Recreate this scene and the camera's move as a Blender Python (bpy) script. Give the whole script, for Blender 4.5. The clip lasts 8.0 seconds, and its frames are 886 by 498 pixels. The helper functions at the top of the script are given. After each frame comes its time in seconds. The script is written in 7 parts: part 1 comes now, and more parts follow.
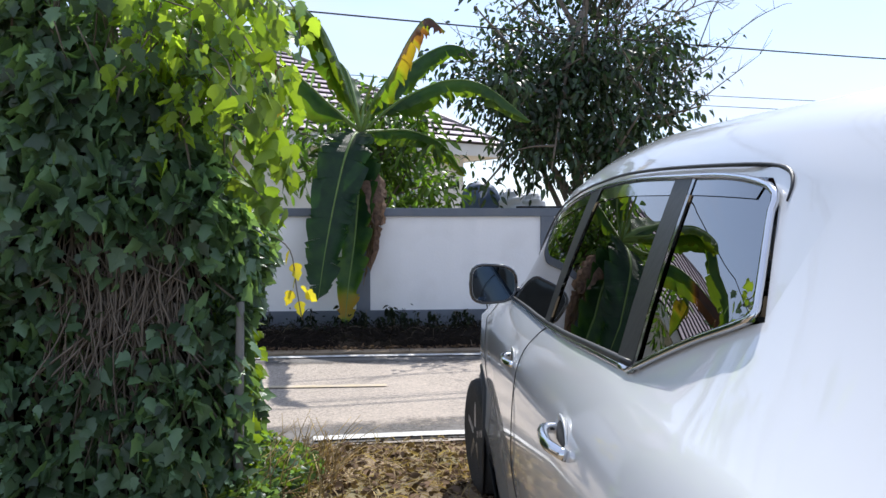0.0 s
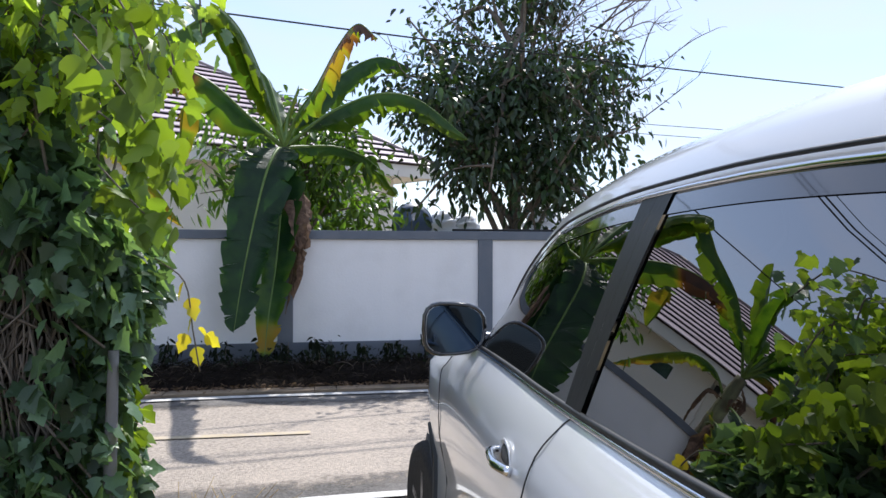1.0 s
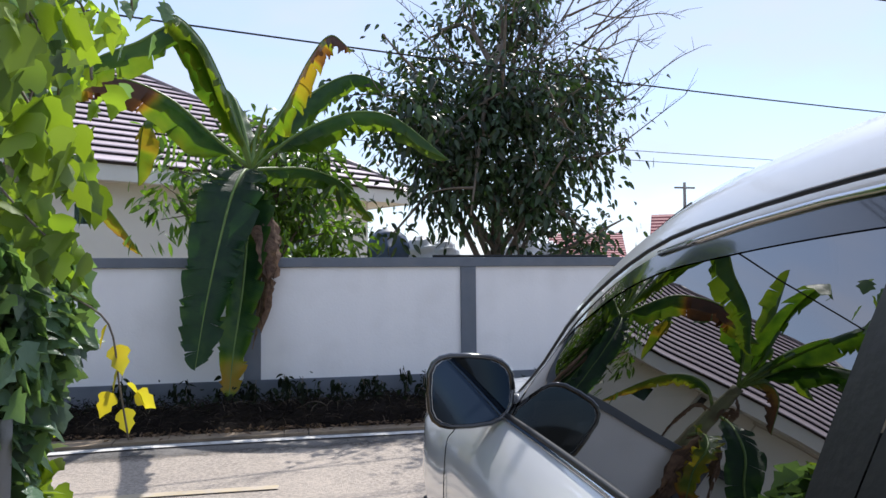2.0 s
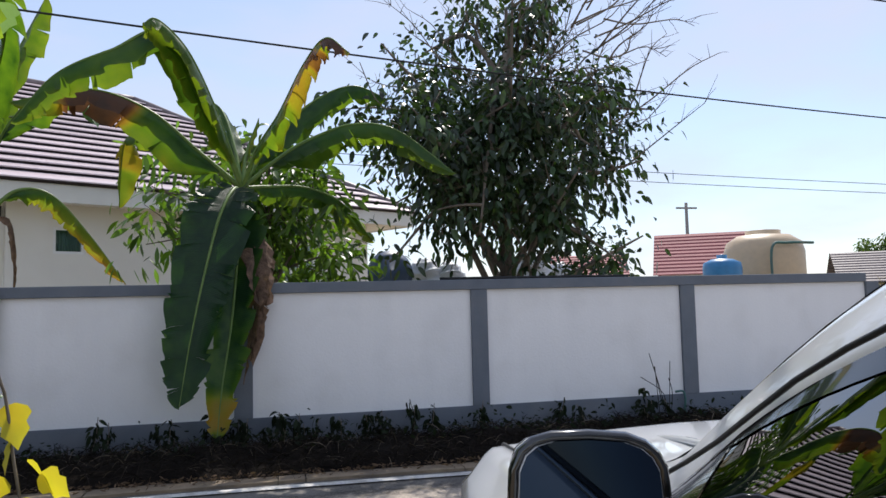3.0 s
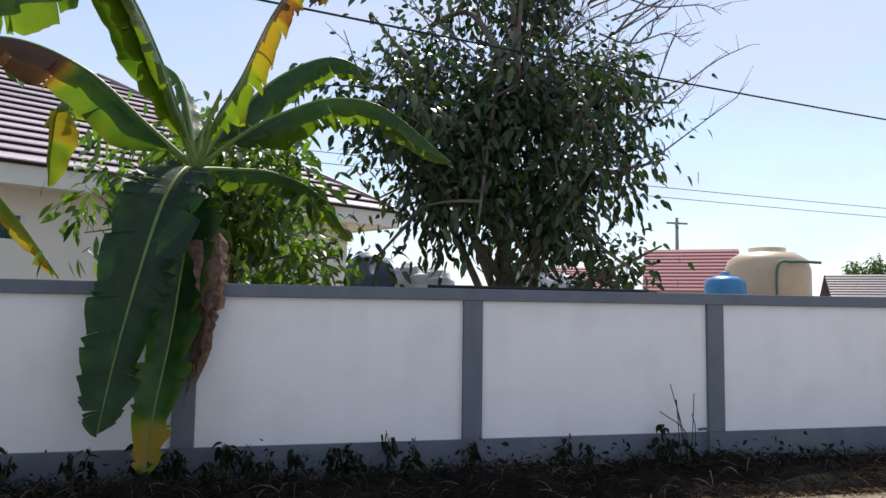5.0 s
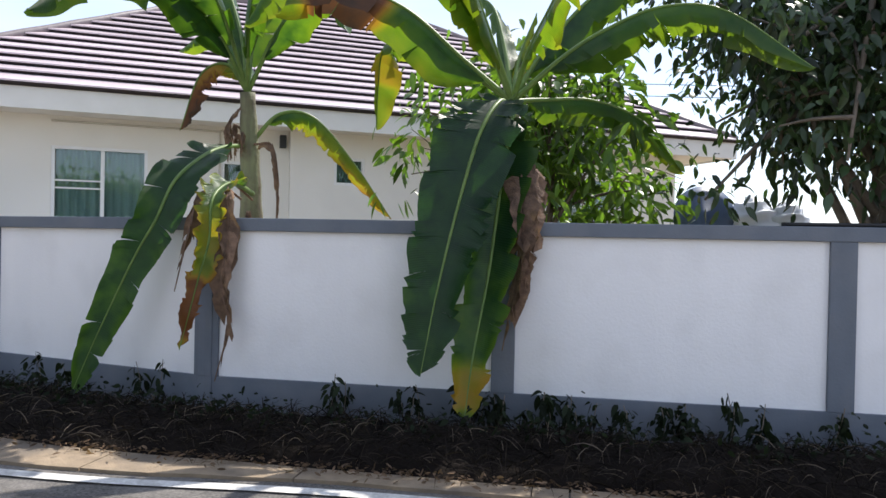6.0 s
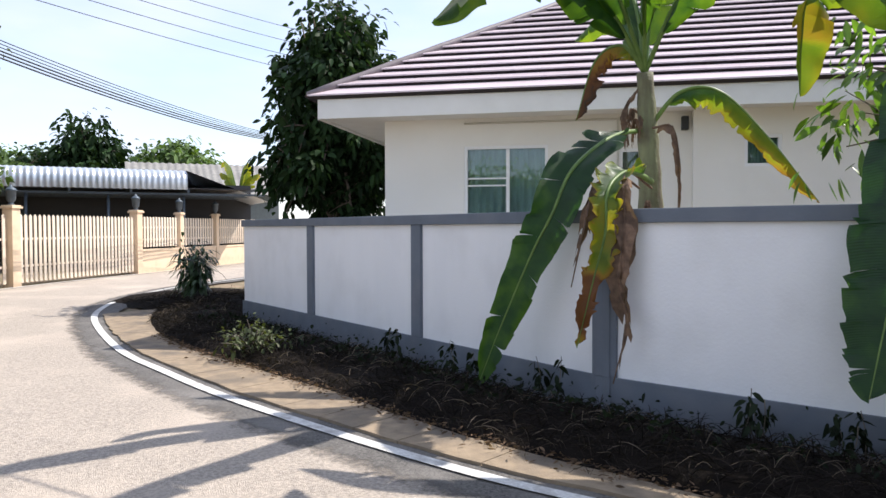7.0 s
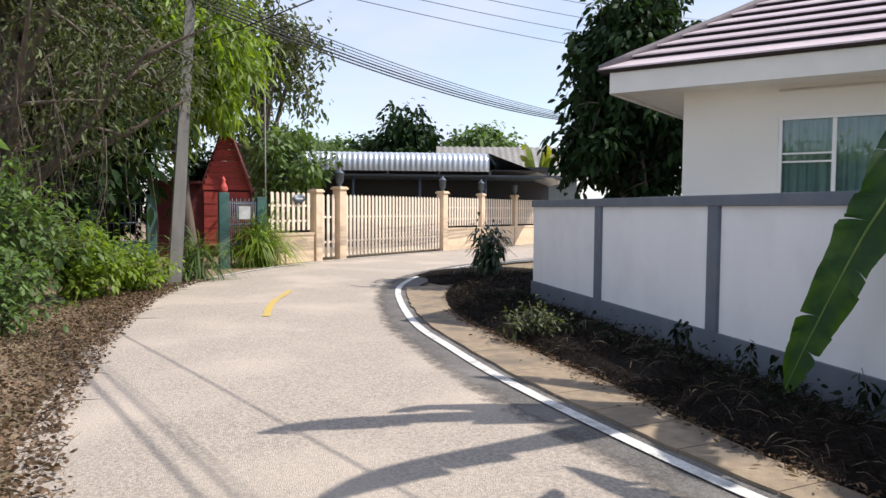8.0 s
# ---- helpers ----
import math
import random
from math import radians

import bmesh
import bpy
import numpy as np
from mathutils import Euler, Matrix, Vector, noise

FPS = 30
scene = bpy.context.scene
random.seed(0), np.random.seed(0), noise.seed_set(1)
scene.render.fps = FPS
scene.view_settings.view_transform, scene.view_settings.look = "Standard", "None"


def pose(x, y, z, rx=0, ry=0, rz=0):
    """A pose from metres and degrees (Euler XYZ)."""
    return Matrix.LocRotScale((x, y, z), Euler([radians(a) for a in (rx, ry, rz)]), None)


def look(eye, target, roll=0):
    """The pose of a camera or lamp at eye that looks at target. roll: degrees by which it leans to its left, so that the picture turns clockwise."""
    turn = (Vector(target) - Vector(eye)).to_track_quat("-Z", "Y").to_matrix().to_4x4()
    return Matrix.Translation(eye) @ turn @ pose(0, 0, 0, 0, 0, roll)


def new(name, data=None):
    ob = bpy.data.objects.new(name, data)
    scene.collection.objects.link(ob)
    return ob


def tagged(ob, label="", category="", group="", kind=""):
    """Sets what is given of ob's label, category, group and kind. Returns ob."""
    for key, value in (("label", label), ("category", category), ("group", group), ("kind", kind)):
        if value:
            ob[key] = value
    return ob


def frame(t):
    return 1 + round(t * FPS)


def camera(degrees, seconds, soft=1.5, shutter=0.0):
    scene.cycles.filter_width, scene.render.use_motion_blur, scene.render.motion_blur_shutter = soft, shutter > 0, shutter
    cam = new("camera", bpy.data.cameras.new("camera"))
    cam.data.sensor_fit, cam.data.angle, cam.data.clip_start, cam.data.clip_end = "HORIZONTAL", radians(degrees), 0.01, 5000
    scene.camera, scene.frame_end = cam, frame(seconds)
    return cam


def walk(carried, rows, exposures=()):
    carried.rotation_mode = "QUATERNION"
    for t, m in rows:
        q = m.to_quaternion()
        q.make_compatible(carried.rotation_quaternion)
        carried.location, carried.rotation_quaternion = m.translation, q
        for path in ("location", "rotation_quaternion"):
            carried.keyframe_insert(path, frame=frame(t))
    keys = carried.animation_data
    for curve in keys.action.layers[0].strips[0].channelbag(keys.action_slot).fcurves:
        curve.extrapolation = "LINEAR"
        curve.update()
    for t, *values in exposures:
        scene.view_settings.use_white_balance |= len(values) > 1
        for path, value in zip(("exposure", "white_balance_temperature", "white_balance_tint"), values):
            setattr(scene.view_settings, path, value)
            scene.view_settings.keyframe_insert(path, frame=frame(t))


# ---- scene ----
cam = camera(62.5, 8.0)
PATH = [
    (0, (-2.352, -10.595, 1.579), (-2.182, -8.603, 1.517), -0.1),
    (0.5, (-2.416, -10.306, 1.567), (-2.141, -8.325, 1.535), 0.2),
    (1, (-2.34, -9.807, 1.585), (-1.971, -7.841, 1.588), 0.1),
    (1.5, (-2.328, -9.491, 1.6), (-1.896, -7.538, 1.642), 0.1),
    (3, (-2.247, -8.379, 1.58), (-1.801, -6.435, 1.726), -1.4),
    (3.5, (-2.244, -8.021, 1.622), (-1.758, -6.091, 1.813), -1.7),
    (4, (-2.11, -7.601, 1.684), (-1.511, -5.708, 1.924), -0.6),
    (4.2, (-2.075, -7.479, 1.709), (-1.444, -5.597, 1.951), -0.2),
    (5.5, (-1.977, -6.648, 1.597), (-1.81, -4.655, 1.647), 1.3),
    (5.7, (-1.973, -6.483, 1.63), (-2.004, -4.483, 1.635), 1.2),
    (6, (-1.972, -6.299, 1.647), (-2.34, -4.333, 1.632), 1.2),
    (6.5, (-2.053, -6.06, 1.649), (-2.959, -4.277, 1.615), 0.4),
    (7, (-2.193, -5.767, 1.684), (-3.516, -4.268, 1.627), -0.2),
    (7.5, (-2.311, -5.585, 1.694), (-3.931, -4.414, 1.615), -0.2),
    (8, (-2.42, -5.359, 1.668), (-4.225, -4.504, 1.56), 0.4),
]
walk(cam, [(t, look(eye, target, roll)) for t, eye, target, roll in PATH], [
    (0.0, 0.64, 6200, 11), (0.5, 0.6, 6200, 11), (1.5, 0.52, 6150, 12), (3.0, 0.28, 6500, 11), (4.2, 0.16, 6600, 11), (5.5, 0.55, 6500, 11),
    (6.0, 0.82, 6500, 11), (6.5, 0.95, 6500, 11), (7.2, 0.68, 6500, 12), (8.0, 0.52, 6600, 12)])

# ---- light ----
SUN = Vector((0.36, 0.68, 1.0)).normalized()  # towards the sun
world = bpy.data.worlds.new("sky")
scene.world = world
world.use_nodes = True
wn = world.node_tree
wn.nodes.clear()
w_out = wn.nodes.new("ShaderNodeOutputWorld")
w_bg = wn.nodes.new("ShaderNodeBackground")
w_sky = wn.nodes.new("ShaderNodeTexSky")
w_sky.sky_type = "NISHITA"
w_sky.sun_disc = False
w_sky.sun_elevation = math.asin(SUN.z)
w_sky.sun_rotation = math.atan2(SUN.x, SUN.y)
w_sky.air_density, w_sky.dust_density, w_sky.ozone_density = 1.0, 0.12, 1.5
w_bg.inputs["Strength"].default_value = 0.15
# thin white cloud low over the horizon
w_tc = wn.nodes.new("ShaderNodeTexCoord")
w_map = wn.nodes.new("ShaderNodeMapping")
w_map.inputs["Scale"].default_value = (2.2, 2.2, 7.0)
w_cl = wn.nodes.new("ShaderNodeTexNoise")
w_cl.inputs["Scale"].default_value, w_cl.inputs["Detail"].default_value = 1.6, 6.0
w_rp = wn.nodes.new("ShaderNodeValToRGB")
w_rp.color_ramp.elements[0].position, w_rp.color_ramp.elements[1].position = 0.42, 0.7
w_rp.color_ramp.elements[0].color, w_rp.color_ramp.elements[1].color = (0.44, 0.44, 0.44, 1), (0.82, 0.82, 0.82, 1)
w_mx = wn.nodes.new("ShaderNodeMix")
w_mx.data_type = "RGBA"
w_mx.inputs["B"].default_value = (3.9, 4.15, 5.0, 1)
wn.links.new(w_tc.outputs["Generated"], w_map.inputs["Vector"])
wn.links.new(w_map.outputs[0], w_cl.inputs["Vector"])
wn.links.new(w_cl.outputs["Fac"], w_rp.inputs[0])
wn.links.new(w_rp.outputs[0], w_mx.inputs["Factor"])
wn.links.new(w_sky.outputs[0], w_mx.inputs["A"])
wn.links.new(w_mx.outputs["Result"], w_bg.inputs["Color"])
wn.links.new(w_bg.outputs[0], w_out.inputs[0])
sun_data = bpy.data.lights.new("sun", "SUN")
sun_data.energy, sun_data.angle, sun_data.color = 3.9, radians(0.53), (1.0, 0.95, 0.87)
sun_ob = new("sun", sun_data)
sun_ob.matrix_world = look(SUN * 60, (0, 0, 0))


# ---- materials ----
def mat(name, colour, colour2=None, rough=0.7, metal=0.0, scale=6.0, bump=0.15, bump_scale=60.0, island=0.0, per_object=0.0,
        translucent=0.0, spec=0.5, coat=0.0, stain=None, stain_scale=0.7, stain_amount=0.5, streak=False, contrast=0.25):
    """A grained, two-scale surface between two colours; island/per_object vary the value from piece to piece."""
    m = bpy.data.materials.new(name)
    m.use_nodes = True
    nt = m.node_tree
    b = nt.nodes["Principled BSDF"]
    out = nt.nodes["Material Output"]
    colour2 = colour2 or tuple(c * 0.8 for c in colour)
    tc = nt.nodes.new("ShaderNodeTexCoord")
    src = tc.outputs["Object"]
    if streak:
        mp = nt.nodes.new("ShaderNodeMapping")
        mp.inputs["Scale"].default_value = (1, 1, 0.12)
        nt.links.new(src, mp.inputs["Vector"])
        src = mp.outputs[0]
    n1 = nt.nodes.new("ShaderNodeTexNoise")
    n1.inputs["Scale"].default_value, n1.inputs["Detail"].default_value = scale, 6.0
    nt.links.new(src, n1.inputs["Vector"])
    r1 = nt.nodes.new("ShaderNodeValToRGB")
    r1.color_ramp.elements[0].position, r1.color_ramp.elements[1].position = 0.5 - contrast, 0.5 + contrast
    r1.color_ramp.elements[0].color, r1.color_ramp.elements[1].color = (*colour2, 1), (*colour, 1)
    nt.links.new(n1.outputs["Fac"], r1.inputs[0])
    col = r1.outputs[0]
    if stain:
        n2 = nt.nodes.new("ShaderNodeTexNoise")
        n2.inputs["Scale"].default_value, n2.inputs["Detail"].default_value = stain_scale, 8.0
        nt.links.new(tc.outputs["Object"], n2.inputs["Vector"])
        r2 = nt.nodes.new("ShaderNodeValToRGB")
        r2.color_ramp.elements[0].position, r2.color_ramp.elements[1].position = 0.48, 0.68
        r2.color_ramp.elements[1].color = (stain_amount,) * 3 + (1,)
        nt.links.new(n2.outputs["Fac"], r2.inputs[0])
        mx = nt.nodes.new("ShaderNodeMix")
        mx.data_type = "RGBA"
        mx.inputs["B"].default_value = (*stain, 1)
        nt.links.new(r2.outputs[0], mx.inputs["Factor"])
        nt.links.new(col, mx.inputs["A"])
        col = mx.outputs["Result"]
    if island or per_object:
        info = nt.nodes.new("ShaderNodeNewGeometry" if island else "ShaderNodeObjectInfo")
        hsv = nt.nodes.new("ShaderNodeHueSaturation")
        mr = nt.nodes.new("ShaderNodeMapRange")
        k = island or per_object
        mr.inputs["To Min"].default_value, mr.inputs["To Max"].default_value = 1 - k, 1 + k
        nt.links.new(info.outputs["Random Per Island" if island else "Random"], mr.inputs["Value"])
        nt.links.new(mr.outputs[0], hsv.inputs["Value"])
        nt.links.new(col, hsv.inputs["Color"])
        col = hsv.outputs[0]
    nt.links.new(col, b.inputs["Base Color"])
    b.inputs["Roughness"].default_value, b.inputs["Metallic"].default_value = rough, metal
    b.inputs["Specular IOR Level"].default_value = spec
    b.inputs["Coat Weight"].default_value = coat
    b.inputs["Coat Roughness"].default_value = 0.04
    if bump:
        nb = nt.nodes.new("ShaderNodeTexNoise")
        nb.inputs["Scale"].default_value, nb.inputs["Detail"].default_value = bump_scale, 4.0
        nt.links.new(tc.outputs["Object"], nb.inputs["Vector"])
        bp = nt.nodes.new("ShaderNodeBump")
        bp.inputs["Strength"].default_value, bp.inputs["Distance"].default_value = bump, 0.02
        nt.links.new(nb.outputs["Fac"], bp.inputs["Height"])
        nt.links.new(bp.outputs[0], b.inputs["Normal"])
    if translucent:
        tr = nt.nodes.new("ShaderNodeBsdfTranslucent")
        mul = nt.nodes.new("ShaderNodeMix")
        mul.data_type, mul.blend_type = "RGBA", "MULTIPLY"
        mul.inputs["Factor"].default_value = 1.0
        mul.inputs["B"].default_value = (2.3, 2.3, 0.8, 1)
        nt.links.new(col, mul.inputs["A"])
        nt.links.new(mul.outputs["Result"], tr.inputs["Color"])
        ms = nt.nodes.new("ShaderNodeMixShader")
        ms.inputs[0].default_value = translucent
        nt.links.new(b.outputs[0], ms.inputs[1])
        nt.links.new(tr.outputs[0], ms.inputs[2])
        nt.links.new(ms.outputs[0], out.inputs["Surface"])
    return m


def banana_mat(name):
    """Leaf blade: green, through yellow to dry brown by the 'tone' stored along the blade; fine veins across."""
    m = bpy.data.materials.new(name)
    m.use_nodes = True
    nt = m.node_tree
    b = nt.nodes["Principled BSDF"]
    at = nt.nodes.new("ShaderNodeAttribute")
    at.attribute_name = "tone"
    tc = nt.nodes.new("ShaderNodeTexCoord")
    n1 = nt.nodes.new("ShaderNodeTexNoise")
    n1.inputs["Scale"].default_value, n1.inputs["Detail"].default_value = 5.0, 5.0
    nt.links.new(tc.outputs["Object"], n1.inputs["Vector"])
    add = nt.nodes.new("ShaderNodeMath")
    add.operation = "MULTIPLY_ADD"
    add.inputs[1].default_value = 0.3
    nt.links.new(n1.outputs["Fac"], add.inputs[0])
    nt.links.new(at.outputs["Fac"], add.inputs[2])
    rp = nt.nodes.new("ShaderNodeValToRGB")
    els = rp.color_ramp.elements
    els[0].position, els[0].color = 0.0, (0.012, 0.042, 0.02, 1)
    els[1].position, els[1].color = 0.3, (0.026, 0.082, 0.02, 1)
    for p, c in ((0.46, (0.15, 0.22, 0.02, 1)), (0.62, (0.42, 0.25, 0.03, 1)), (0.78, (0.23, 0.09, 0.03, 1)), (1.0, (0.11, 0.065, 0.04, 1))):
        e = els.new(p)
        e.color = c
    nt.links.new(add.outputs[0], rp.inputs[0])
    nt.links.new(rp.outputs[0], b.inputs["Base Color"])
    b.inputs["Roughness"].default_value = 0.36
    uv = nt.nodes.new("ShaderNodeAttribute")
    uv.attribute_name = "along"
    wv = nt.nodes.new("ShaderNodeMath")
    wv.operation = "SINE"
    ml = nt.nodes.new("ShaderNodeMath")
    ml.operation = "MULTIPLY"
    ml.inputs[1].default_value = 420.0
    nt.links.new(uv.outputs["Fac"], ml.inputs[0])
    nt.links.new(ml.outputs[0], wv.inputs[0])
    bp = nt.nodes.new("ShaderNodeBump")
    bp.inputs["Strength"].default_value, bp.inputs["Distance"].default_value = 0.25, 0.01
    nt.links.new(wv.outputs[0], bp.inputs["Height"])
    nt.links.new(bp.outputs[0], b.inputs["Normal"])
    tr = nt.nodes.new("ShaderNodeBsdfTranslucent")
    through_rp = nt.nodes.new("ShaderNodeValToRGB")
    els = through_rp.color_ramp.elements
    els[0].position, els[0].color = 0.0, (0.01, 0.04, 0.006, 1)
    els[1].position, els[1].color = 1.0, (0.05, 0.03, 0.02, 1)
    for p, c in ((0.11, (0.035, 0.11, 0.01, 1)), (0.2, (0.13, 0.26, 0.012, 1)), (0.3, (0.24, 0.36, 0.014, 1)), (0.46, (0.42, 0.40, 0.018, 1)), (0.62, (0.46, 0.26, 0.02, 1)), (0.78, (0.2, 0.08, 0.022, 1))):
        e = els.new(p)
        e.color = c
    nt.links.new(add.outputs[0], through_rp.inputs[0])
    nt.links.new(through_rp.outputs[0], tr.inputs["Color"])
    ms = nt.nodes.new("ShaderNodeMixShader")
    ms.inputs[0].default_value = 0.5
    nt.links.new(b.outputs[0], ms.inputs[1])
    nt.links.new(tr.outputs[0], ms.inputs[2])
    nt.links.new(ms.outputs[0], nt.nodes["Material Output"].inputs["Surface"])
    return m


def glass_mat(name, tint, rough=0.0, mixed=1.5, sheen=(1, 1, 1)):
    """Tinted glass: a clear coat over see-through tint."""
    m = bpy.data.materials.new(name)
    m.use_nodes = True
    nt = m.node_tree
    nt.nodes.remove(nt.nodes["Principled BSDF"])
    tp = nt.nodes.new("ShaderNodeBsdfTransparent")
    tp.inputs[0].default_value = (*tint, 1)
    gl = nt.nodes.new("ShaderNodeBsdfGlossy")
    gl.inputs["Roughness"].default_value = rough
    gl.inputs["Color"].default_value = (*sheen, 1)
    fr = nt.nodes.new("ShaderNodeFresnel")
    fr.inputs["IOR"].default_value = mixed
    ms = nt.nodes.new("ShaderNodeMixShader")
    nt.links.new(fr.outputs[0], ms.inputs[0])
    nt.links.new(tp.outputs[0], ms.inputs[1])
    nt.links.new(gl.outputs[0], ms.inputs[2])
    nt.links.new(ms.outputs[0], nt.nodes["Material Output"].inputs["Surface"])
    return m


